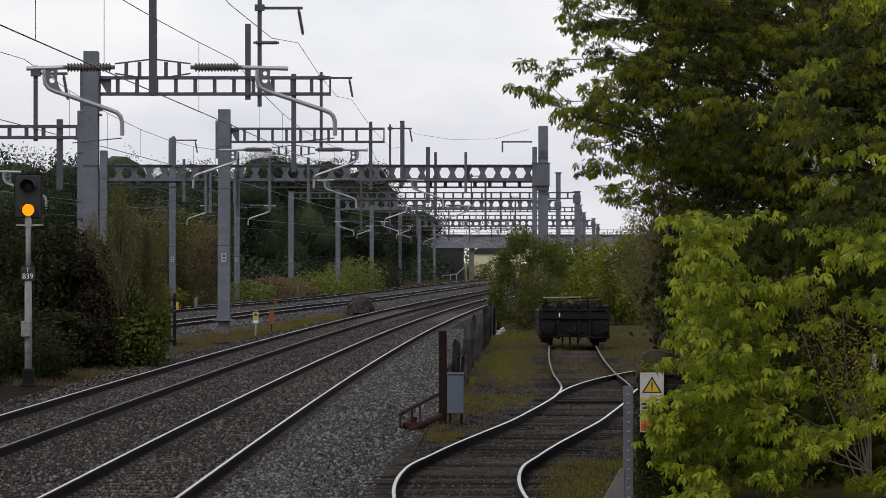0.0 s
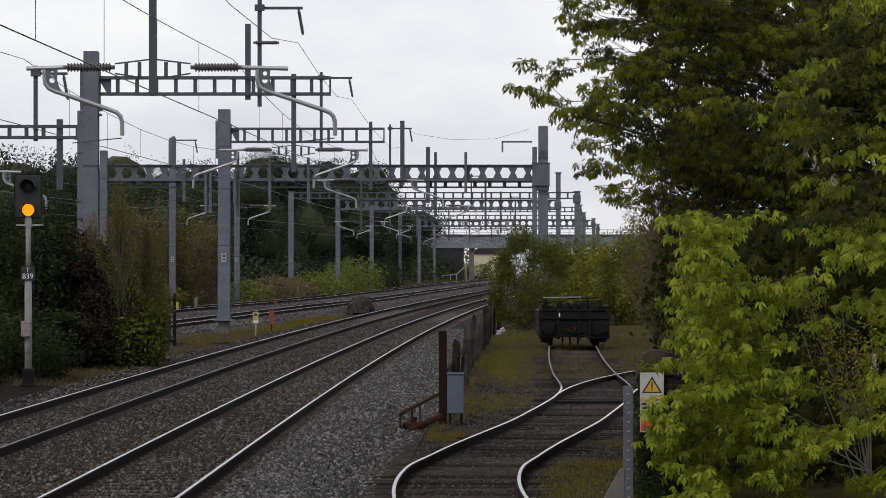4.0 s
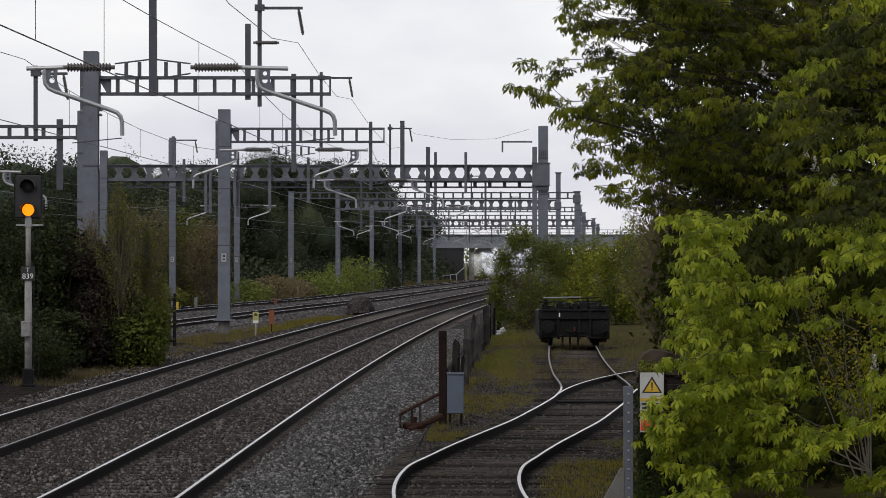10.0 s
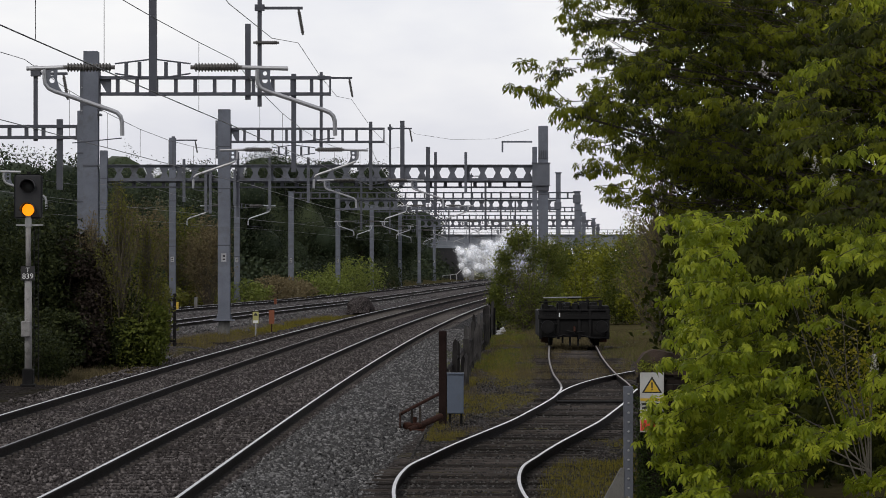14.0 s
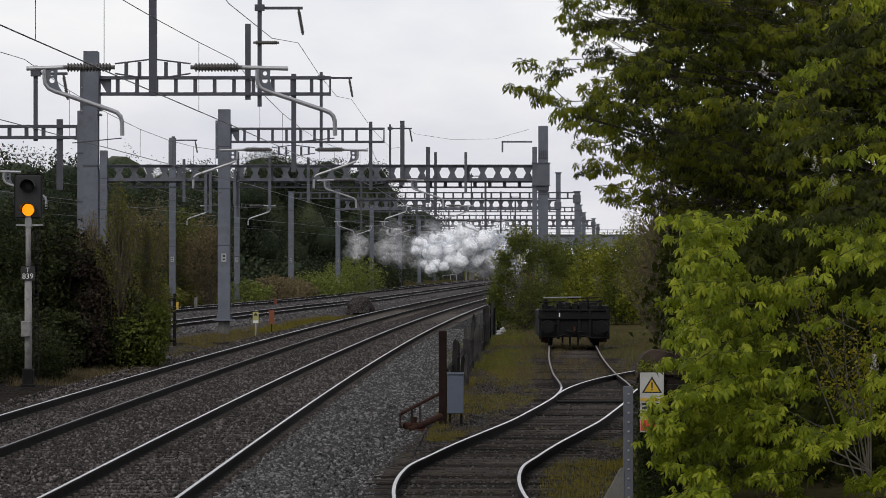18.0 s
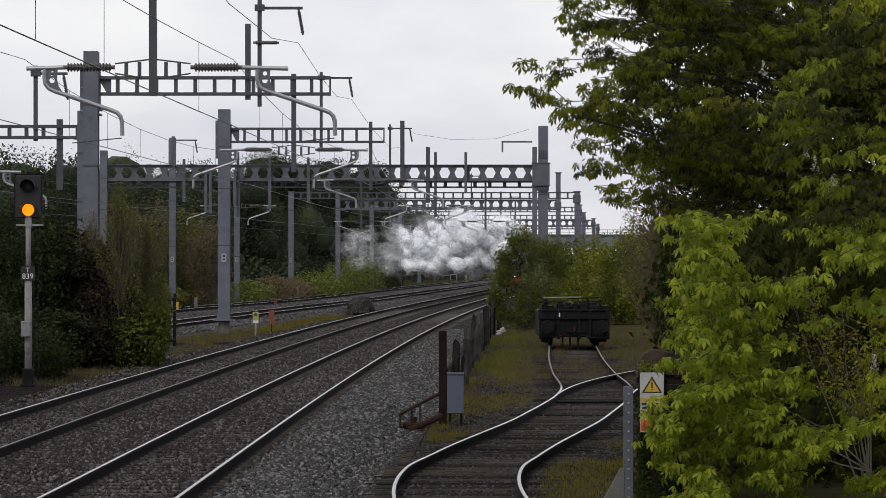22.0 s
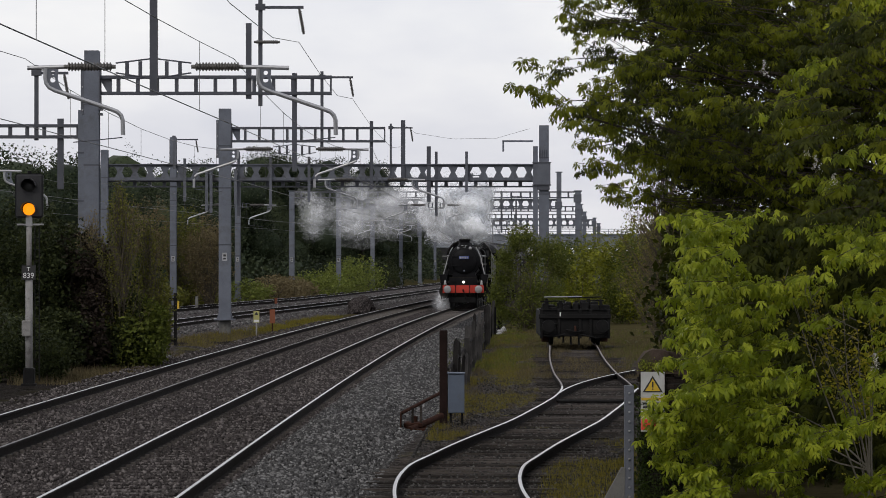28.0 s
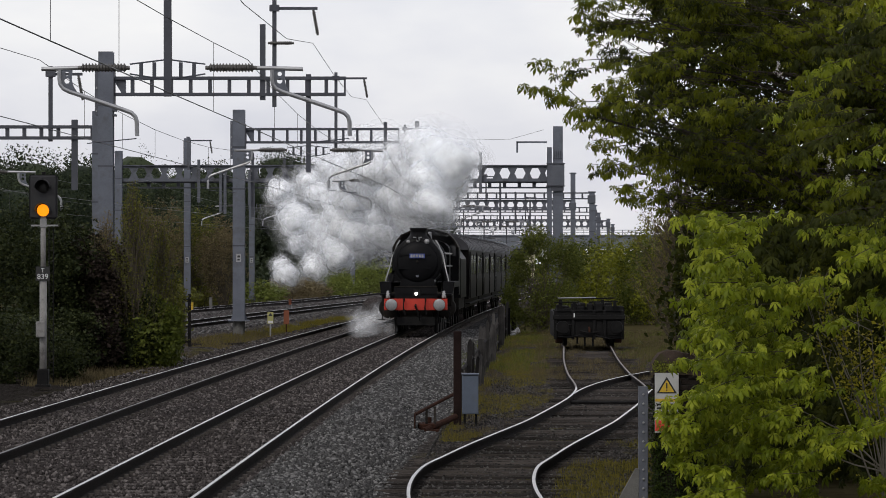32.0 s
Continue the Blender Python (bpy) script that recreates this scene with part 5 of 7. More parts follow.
    # The inside: backing leaves whose colour itself carries the shade.
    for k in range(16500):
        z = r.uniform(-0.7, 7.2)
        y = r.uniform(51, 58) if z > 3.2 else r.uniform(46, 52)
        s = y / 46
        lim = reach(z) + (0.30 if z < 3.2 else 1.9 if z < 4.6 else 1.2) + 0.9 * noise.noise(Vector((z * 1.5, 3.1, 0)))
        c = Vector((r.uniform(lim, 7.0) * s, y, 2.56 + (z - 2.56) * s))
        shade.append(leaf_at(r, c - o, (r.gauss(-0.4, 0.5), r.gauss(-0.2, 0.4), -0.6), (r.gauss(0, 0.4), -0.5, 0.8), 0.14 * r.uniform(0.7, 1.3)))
    part("trunk", limbs, BARK, th, "dark trunk and limbs")
    part("branchwork", wood, BARK, th)
    for items, mat, name in ((bright, LEAF_BRIGHT, "crown"), (mid, LEAF_DIM, "upper_crown"), (shade, LEAF_SHADE, "inner_crown")):
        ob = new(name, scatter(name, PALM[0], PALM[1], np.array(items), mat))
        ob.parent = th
    me = scatter("leaf", PALM[0], PALM[1], np.array([np.hstack([np.eye(3) * 0.15, np.zeros((3, 1))])]), LEAF_BRIGHT)
    for k in range(220):
        m = bright[(k * 37) % len(bright)]
        ob = new("leaf", me)
        ob.parent = th
        ob.matrix_basis = Matrix.LocRotScale(Vector(m[:, 3]) + Vector((r.gauss(0, 0.05), -0.12, r.gauss(0, 0.05))), Euler((r.gauss(0.85, 0.25), r.gauss(0, 0.4), math.pi + r.gauss(0, 0.8))), None)
    rng = np.random.RandomState(5)
    for x, y, z in ((4.42, 44.6, 3.85), (4.50, 44.4, 3.66), (4.73, 44.5, 3.45), (5.05, 43.0, 1.30), (4.02, 46, 4.9), (4.2, 46, 4.3)):
        pts = np.array([(x + rng.normal(0, 0.032 * (1 - k / 30)), y + rng.normal(0, 0.03), z + 0.19 * k / 30) for k in range(30)]) - np.array(o)
        v, f = CLUMPS[0]
        ob = new("flower_candle", scatter("flower_candle", v, f, placed(rng, pts, np.full(30, 0.026), 0.8), BLOSSOM))
        ob.parent = th
        ob["label"] = "white upright chestnut blossom"
    # Pale saplings with young yellow leaves in the gap below.
    sp = thing("sapling", (5.05, 43.3, -0.35), "pale bare sapling with young yellow leaves", "sapling")
    pts = []
    for k in range(11):
        lean = -0.62 + 0.68 * ((k * 0.618) % 1.0)
        h = r.uniform(1.3, 2.75)
        tip = Vector((lean * h * 0.62, r.uniform(-0.3, 0.2), h))
        fork = Vector((lean * 0.25, 0, 0.3 + 0.25 * (k % 4)))
        stem = [(r.uniform(-0.04, 0.04), 0, 0), fork, fork.lerp(tip, 0.55) + Vector((r.gauss(0, 0.06), 0, r.gauss(0, 0.04))), tip]
        part("stem", tubes((stem, 0.009 if k % 3 else 0.016, 5, 0.003)), PALE_TWIG, sp)
        for q in (0.45, 0.6, 0.7, 0.8, 0.9, 1.0):
            c = fork.lerp(tip, q)
            pts += [tuple(c + Vector((r.gauss(0, 0.12), r.gauss(0, 0.05), r.gauss(0, 0.08)))) for _ in range(3)]
            part("twig", tubes(([c, c + Vector((r.gauss(0, 0.16), -0.03, 0.14))], 0.006, 4, 0.002)), PALE_TWIG, sp)
    for tip in ((-1.05, 0.95), (-0.85, 0.72), (-1.15, 1.25)):
        part("stem", tubes(([(0, 0, 0.45), (tip[0] * 0.45, 0, tip[1] * 0.75), (tip[0], -0.05, tip[1])], 0.013, 5, 0.005)), PALE_TWIG, sp)
        pts += [(tip[0] * q + r.gauss(0, 0.06), 0, tip[1] * q + 0.1 + r.gauss(0, 0.06)) for q in (0.5, 0.65, 0.8, 0.9, 1.0)]
    ob = new("foliage", scatter("foliage", CLUMPS[2][0], CLUMPS[2][1], placed(rng, np.array(pts), rng.uniform(0.06, 0.11, len(pts)), 0.5), LEAF_YOUNG))
    ob.parent = sp


def build_grass():
    rng = np.random.RandomState(17)
    v, f = TUFT

    def field(name, label, n, xy, size, mat, cat="grass", gap=-0.12):
        pts = []
        while len(pts) < n:
            y, x, z = xy(rng)
            if noise.noise(Vector((x * 0.8, y * 0.14, 4.0))) + 0.5 * noise.noise(Vector((x * 2.6, y * 0.5, 1.0))) > gap:
                pts.append((x, y, z))
        ob = new(name, scatter(name, v, f, placed(rng, np.array(pts), size * rng.uniform(0.5, 1.3, n), 0.12), mat))
        tagged(ob, label, cat, kind="stuff")

    def beside_siding(q):
        y = 58 * (150 / 58) ** q.uniform(0, 1)
        x0, x1 = line(y) + 3.1, siding_x(min(y, 148)) - 1.25
        return y, q.uniform(x0, max(x1, x0 + 0.2)), -0.30

    def on_siding(q):
        y = q.uniform(88, 150)
        return y, siding_x(y) + q.uniform(-1.6, 4.0), -0.27

    def round_wagon(q):
        y = q.uniform(96, 150)
        return y, siding_x(y) + q.choice((-1, 1)) * q.uniform(0.9, 4.2), -0.27

    def by_pillar(q):
        y = q.uniform(41, 58)
        return y, siding_x(y) + q.uniform(1.0, 2.4), -0.28

    def cess(q):
        y = q.uniform(88, 150)
        return y, line(y) - 3.42 - q.uniform(2.6, 5.5), -0.42

    def mid(q):
        y = q.uniform(120, 200)
        return y, q.uniform(far_line(y) + 2.5, line(y) - 6.3), -0.42

    def verge(q):
        y = q.uniform(90.5, 97.5)
        return y, q.uniform(-10.4, -7.5), -0.44

    field("verge_grass", "pale dry grass before the lineside bushes", 1300, verge, 0.34, DRY_GRASS, gap=-0.25)
    field("moss_grass", "yellow-green mossy grass beside the siding", 6500, beside_siding, 0.11, GRASS, gap=0.0)
    field("dry_tufts", "dry straw-coloured tufts beside the siding", 2200, beside_siding, 0.13, DRY_GRASS, gap=-0.3)
    field("dry_grass", "dry brown grass growing over the siding", 5200, on_siding, 0.17, DRY_GRASS)
    field("green_grass", "low green grass round the wagon", 2600, round_wagon, 0.16, GREEN_GRASS, gap=-0.05)
    field("weeds", "dry weeds at the foot of the pillar", 1500, by_pillar, 0.12, GRASS)
    field("cess_grass", "rough grass along the edge of the ballast", 2600, cess, 0.26, DRY_GRASS)
    field("rough_grass", "rough grass between the main and relief lines", 1500, mid, 0.24, GRASS)


build_wood()
build_bushes()
build_chestnut()
build_grass()


# ---- things along the line ----
def build_signal():
    o = thing("colour_light_signal", (-9.6, 85, -0.3), "two-aspect railway signal on a white post showing amber", "railway signal")
    part("post", tubes(([(0, 0, 0), (0, 0, 2.45)], 0.085, 14), ([(0, 0, 2.45), (0, 0, 3.95)], 0.062, 14)), SIGNAL_GREY, o, "weathered white tubular post", True)
    part("post_foot", boxes((-0.13, 0.13, -0.13, 0.13, 0, 0.42, 0.03), (-0.17, 0.17, -0.17, 0.17, 0, 0.06, 0.01)), BLACK_IRON, o)
    head = part("head", boxes((-0.33, 0.33, -0.02, 0.05, 3.88, 4.92, 0.05), (-0.27, 0.27, 0.05, 0.35, 3.95, 4.85, 0.04)), BLACK_PLASTIC, o, "black signal head with backboard")
    part("finial", tubes(([(0, 0.1, 4.9), (0, 0.1, 4.98)], 0.05), ), BLACK_IRON, head)
    for z, mat, nm, lab in ((4.09, AMBER, "lens", "lit amber lens"), (4.63, SIGN_BLACK, "dark_lens", "unlit lens")):
        part(nm, lathe([(-0.035, 0.02), (-0.03, 0.135), (-0.02, 0.14), (0, 0.14)], 28), mat, head, lab, True).location = (0.0, -0.03, z)
        bm = bmesh.new()
        n = 18
        for k in range(n):
            a0, a1 = math.pi * (-0.12 + 1.24 * k / n), math.pi * (-0.12 + 1.24 * (k + 1) / n)
            for ra, rb in ((0.165, 0.175),):
                vs = []
                for a, rr, y in ((a0, ra, -0.34), (a1, ra, -0.34), (a1, ra, -0.02), (a0, ra, -0.02), (a0, rb, -0.34), (a1, rb, -0.34), (a1, rb, -0.02), (a0, rb, -0.02)):
                    vs.append(bm.verts.new((math.cos(a) * rr, y * (1.0 if math.sin(a) > 0 else 0.4), math.sin(a) * rr)))
                for q in ((0, 1, 2, 3), (4, 7, 6, 5), (0, 4, 5, 1), (1, 5, 6, 2), (2, 6, 7, 3), (3, 7, 4, 0)):
                    bm.faces.new([vs[i] for i in q])
        part("hood", bm, BLACK_PLASTIC, head).location = (0, 0, z)
    part("head_bracket", boxes((-0.28, 0.34, -0.03, 0.03, 3.72, 3.76), (-0.07, 0.07, -0.07, 0.07, 3.70, 3.90)), BRIGHT_STEEL, o)
    pl = part("name_plate", boxes((-0.16, 0.16, -0.11, -0.095, 2.46, 2.79)), SIGN_BLACK, o, "black plate lettered in white")
    for text, size, z in (("T", 0.11, 2.66), ("839", 0.14, 2.50)):
        cu = bpy.data.curves.new("lettering", "FONT")
        cu.body, cu.size, cu.align_x, cu.extrude = text, size * 1.25, "CENTER", 0.001
        cu.materials.append(WHITE_PAINT)
        tmp = bpy.data.objects.new("lettering_source", cu)
        scene.collection.objects.link(tmp)
        me = bpy.data.meshes.new_from_object(tmp.evaluated_get(bpy.context.evaluated_depsgraph_get()))
        bpy.data.objects.remove(tmp)
        ob = new("lettering", me)
        ob.parent = pl
        ob.matrix_basis = pose(0, -0.113, z, 90, 0, 0)
    part("junction_box", boxes((-0.15, 0.07, -0.2, -0.08, 1.15, 1.52, 0.02)), SIGNAL_GREY, o)
    lad = part("ladder", tubes(([(0.12, 0.12, 0.1), (0.12, 0.12, 3.7)], 0.013, 5), ([(0.22, 0.12, 0.1), (0.22, 0.12, 3.7)], 0.013, 5)), BLACK_IRON, o)
    for k in range(13):
        part("rung", tubes(([(0.12, 0.12, 0.3 + 0.26 * k), (0.22, 0.12, 0.3 + 0.26 * k)], 0.01, 5)), BLACK_IRON, lad)


def build_pillar():
    o = thing("gate_pillar", (2.56, 43.3, -0.3), "dark brick pillar with a mossy rounded stone cap and ivy", "pillar")
    part("core", boxes((-0.23, 0.23, -0.23, 0.23, 0, 1.59)), MORTAR, o, "recessed mortar")
    bm = boxes((-0.105, 0.105, -0.05, 0.05, -0.032, 0.032, 0.004))
    me = mesh_of("brick", bm, BRICK)
    for c in range(21):
        z = 0.05 + c * 0.075
        off = 0.0 if c % 2 else 0.11
        for side in range(4):
            for k in (-1, 0, 1):
                u = k * 0.218 + (off - 0.055)
                if abs(u) > 0.2:
                    continue
                b = new("brick", me)
                b.parent = o
                b.matrix_basis = pose(0, 0, 0, 0, 0, 90 * side) @ pose(u, -0.188, z)
    prof = [(-0.28, 1.55), (-0.28, 1.68), (-0.25, 1.73), (-0.19, 1.80), (-0.09, 1.84), (0.03, 1.835), (0.13, 1.81), (0.21, 1.78), (0.27, 1.72), (0.29, 1.67), (0.29, 1.55)]
    cap = extrude_outline(prof, -0.28, 0.28)
    bmesh.ops.triangulate(cap, faces=cap.faces[:])
    bmesh.ops.subdivide_edges(cap, edges=cap.edges[:], cuts=2, use_grid_fill=True)
    for v in cap.verts:
        v.co += Vector((0.012, 0.012, 0.016)) * noise.noise(v.co * 11.0) + Vector((0, 0, 0.02)) * noise.noise(v.co * 4.0)
    part("cap_stone", cap, STONE, o, "rough rounded cap stone")
    rng = np.random.RandomState(4)
    pts = np.array([(rng.uniform(-0.27, 0.3), rng.uniform(-0.34, -0.26), 1.655 + 0.03 * math.sin(k * 0.7) + rng.normal(0, 0.022)) for k in range(260)])
    v, f = CLUMPS[1]
    part_ob = new("moss", scatter("moss", v, f, placed(rng, pts, np.full(260, 0.035), 0.6), MOSS))
    part_ob.parent = o
    pts = np.array([(rng.choice([-0.26, 0.2, 0.0, -0.2]) + rng.normal(0, 0.07), -0.26 - abs(rng.normal(0, 0.03)), 1.3 * rng.uniform(0, 1) ** 1.5) for _ in range(1100)])
    keep = ~((np.abs(pts[:, 0] + 0.02) < 0.14) & (pts[:, 2] > 0.62))
    pts = pts[keep]
    ivy = new("ivy", scatter("ivy", v, f, placed(rng, pts, np.full(len(pts), 0.05), 0.9), IVY))
    ivy.parent = o
    s = thing("warning_sign", (2.47, 42.98, 0.60), "white warning sign with a yellow triangle and a red panel", "sign")
    part("panel", boxes((-0.165, 0.115, -0.012, 0, -0.02, 0.68, 0.003)), SIGN_WHITE, s)

    def tri(r, y0, y1, cx, cz):
        return extrude_outline([(cx - r * 0.95, cz - r * 0.55), (cx + r * 0.95, cz - r * 0.55), (cx, cz + r)], y0, y1)

    part("triangle_border", tri(0.125, -0.016, -0.012, -0.025, 0.51), SIGN_BLACK, s)
    part("triangle", tri(0.094, -0.020, -0.016, -0.025, 0.507), YELLOW_PAINT, s)
    part("exclamation_mark", boxes((-0.033, -0.017, -0.023, -0.020, 0.497, 0.565), (-0.033, -0.017, -0.023, -0.020, 0.472, 0.487)), SIGN_BLACK, s)
    part("yellow_strip", boxes((-0.160, 0.11, -0.016, -0.012, 0.345, 0.378)), YELLOW_PAINT, s)
    for k in range(4):
        part("text_bar", boxes((-0.14, 0.09 - 0.03 * (k % 2), -0.016, -0.012, 0.30 - k * 0.045, 0.322 - k * 0.045)), SIGN_BLACK, s)
    part("red_panel", boxes((-0.160, 0.11, -0.016, -0.012, 0.0, 0.125)), SIGN_RED, s)
    p = thing("steel_post", (2.17, 43.0, -0.3), "grey steel post with bolts and a concrete raking stay", "post")
    part("upright", boxes((-0.055, 0.055, -0.06, 0.06, 0, 1.42, 0.006)), STEEL_MID, p)
    for k in range(12):
        part("bolt", lathe([(-0.02, 0.0), (-0.018, 0.012), (0, 0.014)], 8), BRIGHT_STEEL, p).location = (0.0, -0.06, 0.12 + k * 0.11)
    part("stay", extrude_outline([(-0.36, -0.03), (-0.06, -0.03), (-0.05, 0.46), (-0.09, 0.46)], -0.07, 0.07), CONCRETE, p, "wedge-shaped concrete stay")


def build_wagon():
    o = thing("old_wagon", (4.22, 118, -0.1), "rusting black wagon with scrap piled on its top", "railway wagon")
    part("body", boxes((-1.12, 1.12, 0, 5.2, 0.28, 1.12, 0.02)), BLACK_IRON, o, "flat black end and sides")
    for x in (-1.08, -0.52, 0.16, 0.5, 1.08):
        part("rib", boxes((x - 0.05, x + 0.05, -0.07, -0.001, 0.22, 1.15, 0.01)), BLACK_IRON, o)
    part("headstock", boxes((-1.16, 1.16, -0.1, 0.0, 0.86, 1.0, 0.01)), BLACK_IRON, o)
    part("rim", boxes((-1.16, 1.16, -0.05, 0.02, 1.12, 1.17, 0.01)), BLACK_IRON, o)
    for x in (-0.75, 0.75):
        for y in (0.7, 4.3):
            w = part("wheel", lathe([(-0.07, 0.46), (-0.06, 0.49), (-0.03, 0.46), (0.06, 0.455), (0.07, 0.40)], 24, "x"), BLACK_IRON, o)
            w.location = (x, y, 0.46)
            w.scale = (-1 if x > 0 else 1, 1, 1)
    part("axle", tubes(([(-0.8, 0.7, 0.46), (0.8, 0.7, 0.46)], 0.06)), BLACK_IRON, o)
    for x in (-0.86, 0.86):
        b = part("buffer", lathe([(-0.42, 0.02), (-0.42, 0.2), (-0.38, 0.21), (-0.36, 0.08), (0, 0.09)], 20), BLACK_IRON, o)
        b.location = (x, -0.05, 0.62)
    part("coupling_hook", tubes(([(0, -0.05, 0.6), (0, -0.25, 0.56), (0, -0.3, 0.46)], 0.035)), RUST, o)
    part("brake_hanger", boxes((-0.16, -0.1, 0.2, 0.3, 0.0, 0.3), (0.1, 0.16, 0.2, 0.3, 0.0, 0.3), (-0.4, -0.34, 0.2, 0.3, 0.08, 0.3)), BLACK_IRON, o)
    part("door_panel", boxes((-1.0, -0.6, -0.03, -0.002, 0.35, 0.82, 0.01)), BLACK_IRON, o)
    part("door_panel", boxes((0.58, 1.0, -0.03, -0.002, 0.35, 0.82, 0.01)), BLACK_IRON, o)
    for x0, z0, x1, z1 in ((-1.0, 0.3, -0.3, 0.36), (0.2, 0.34, 1.05, 0.26), (-0.3, 0.5, 0.3, 0.46), (-1.1, 0.74, -0.55, 0.7)):
        part("pipe", tubes(([(x0, -0.09, z0), ((x0 + x1) / 2, -0.12, (z0 + z1) / 2 - 0.05), (x1, -0.09, z1)], 0.028, 6)), BLACK_IRON, o)
    for x in (-0.95, 0.95):
        part("axle_guard", boxes((x - 0.12, x + 0.12, 0.5, 0.62, 0.1, 0.5, 0.02)), RUST, o)
    part("tail_mark", boxes((-0.50, -0.46, -0.12, -0.1, 0.93, 1.06)), WHITE_PAINT, o, "small white mark")
    r = random.Random(6)
    s = thing("scrap_load", (4.22, 118, 1.02), "loose scrap bars and castings on the wagon", "scrap metal")
    for k in range(30):
        x, w, h = r.uniform(-1.08, 0.9), r.uniform(0.08, 0.32), r.uniform(0.06, 0.30)
        b = part("casting", boxes((x, x + w, 0, r.uniform(0.3, 0.8), 0.005, h + 0.02, 0.03)), BLACK_IRON, s)
        b.location = (0, r.uniform(0.1, 1.4), 0)
    for x0, x1, z, y in ((-0.98, 0.25, 0.42, 0.5), (-1.12, -0.3, 0.28, 0.3), (0.1, 0.95, 0.30, 0.4), (-0.2, 0.9, 0.40, 0.9)):
        part("bar", tubes(([(x0, y, z), (x1, y + 0.2, z + 0.02)], 0.02)), BRIGHT_STEEL if z > 0.4 else BLACK_IRON, s)
    for x in (-0.9, -0.45, 0.05, 0.45, 0.85):
        part("stake", boxes((x - 0.05, x + 0.05, 0.4, 0.5, 0.0, r.uniform(0.28, 0.42))), BLACK_IRON, s)


def build_fence():
    p = thing("fence_post", (0.0, 64, -0.4), "dark timber post with a blue-grey metal cabinet", "post")
    part("post", boxes((-0.075, 0.065, -0.07, 0.07, 0, 1.78, 0.012)), DARK_POST, p, "dark red-brown timber post")
    cab = part("cabinet", boxes((0.075, 0.36, -0.16, 0.04, 0.34, 1.02, 0.012)), BLUE_GREY, p, "blue-grey metal cabinet")
    part("cabinet_lid", boxes((0.065, 0.37, -0.18, 0.05, 1.02, 1.05, 0.006)), BLUE_GREY, cab)
    part("cabinet_leg", boxes((0.10, 0.14, -0.1, -0.05, 0, 0.34)), BLACK_IRON, cab)
    part("cabinet_leg", boxes((0.30, 0.34, -0.1, -0.05, 0, 0.34)), BLACK_IRON, cab)
    f = thing("paling_fence", (0, 0, 0), "weathered leaning timber paling fence", "fence")
    r = random.Random(9)
    shapes = []
    for k in range(4):
        w, h = r.uniform(0.030, 0.05), (0.86, 1.08, 1.26, 1.44)[k]
        bm = extrude_outline([(-w, 0), (w, 0), (w, h), (0.0, h + 0.07), (-w, h - 0.02)], -0.02, 0.02)
        shapes.append(mesh_of("paling", bm, FENCE_WOOD))
    n = 40
    for k in range(n):
        q = k / n
        y = 69 + 79 * q
        x = 0.05 + 1.94 * q + r.uniform(-0.05, 0.05)
        s = new("paling", shapes[r.randrange(4)])
        s.parent = f
        s.matrix_basis = pose(x, y, -0.44, r.gauss(0, 1.5), r.gauss(1.0, 2.0), r.uniform(-10, 10))
    for z in (0.0, 0.55):
        part("fence_rail", tubes(([(0.07, 69, z), (1.99, 148, z)], 0.035, 6)), FENCE_WOOD, f)
    for q in (0.05, 0.35, 0.65, 0.95):
        part("post", boxes((-0.07, 0.07, -0.07, 0.07, 0, 1.25, 0.01)), FENCE_WOOD, f).location = (0.46 + 1.62 * q, 82 + 66 * q, -0.44)
    e = thing("end_post", (2.33, 152.5, -0.4), "short dark timber post at the fence's end", "post")
    part("post", boxes((-0.1, 0.1, -0.1, 0.1, 0, 1.1, 0.01)), FENCE_WOOD, e)
    g = thing("rodding_stand", (-0.38, 62.6, -0.33), "rusty point-rodding crank stand lying by the ballast", "rodding stand")
    part("base_frame", boxes((-0.36, 0.1, -0.5, -0.42, 0.0, 0.08, 0.01), (-0.36, 0.1, 0.42, 0.5, 0.0, 0.08, 0.01)), RUST, g)
    part("crank", boxes((-0.30, 0.02, -0.3, 0.3, 0.08, 0.17, 0.02)), RUST, g)
    part("upright", boxes((-0.17, -0.13, -0.25, -0.2, 0.1, 0.42)), TIMBER, g)
    part("upright", boxes((-0.03, 0.01, -0.25, -0.2, 0.1, 0.46)), TIMBER, g)
    part("rod", tubes(([(-0.2, -0.6, 0.06), (0.34, 0.9, 0.24)], 0.055, 10)), RUST, g)
    part("rod", tubes(([(-0.35, 0.4, 0.30), (0.36, 1.9, 0.62)], 0.03, 8)), RUST, g)
    part("plate", boxes((-0.36, -0.34, -0.5, 0.5, 0.0, 0.34, 0.004)), RUST, g)
    part("bolt", lathe([(0, 0.035), (0.1, 0.035)], 8, "z"), RUST, g).location = (-0.1, 0, 0.17)


def small_sign(x, y, w, z0, z1, mat, label):
    o = thing("trackside_sign", (x, y, -0.42), label, "sign", "trackside signs")
    part("stake", boxes((-0.03, 0.03, -0.02, 0.02, 0, z0 + 0.1)), BRIGHT_STEEL if mat is PALE_YELLOW else RUST, o)
    b = part("board", boxes((-w / 2, w / 2, -0.035, -0.02, z0, z1, 0.004)), mat, o)
    if mat is PALE_YELLOW:
        part("board_mark", extrude_outline([(-0.09, z1 - 0.16), (0.09, z1 - 0.16), (0, z1 - 0.03)], -0.039, -0.035), SIGN_BLACK, b)
        part("board_edge", boxes((-w / 2 + 0.02, w / 2 - 0.02, -0.039, -0.035, z0 + 0.02, z0 + 0.12)), WHITE_PAINT, b)


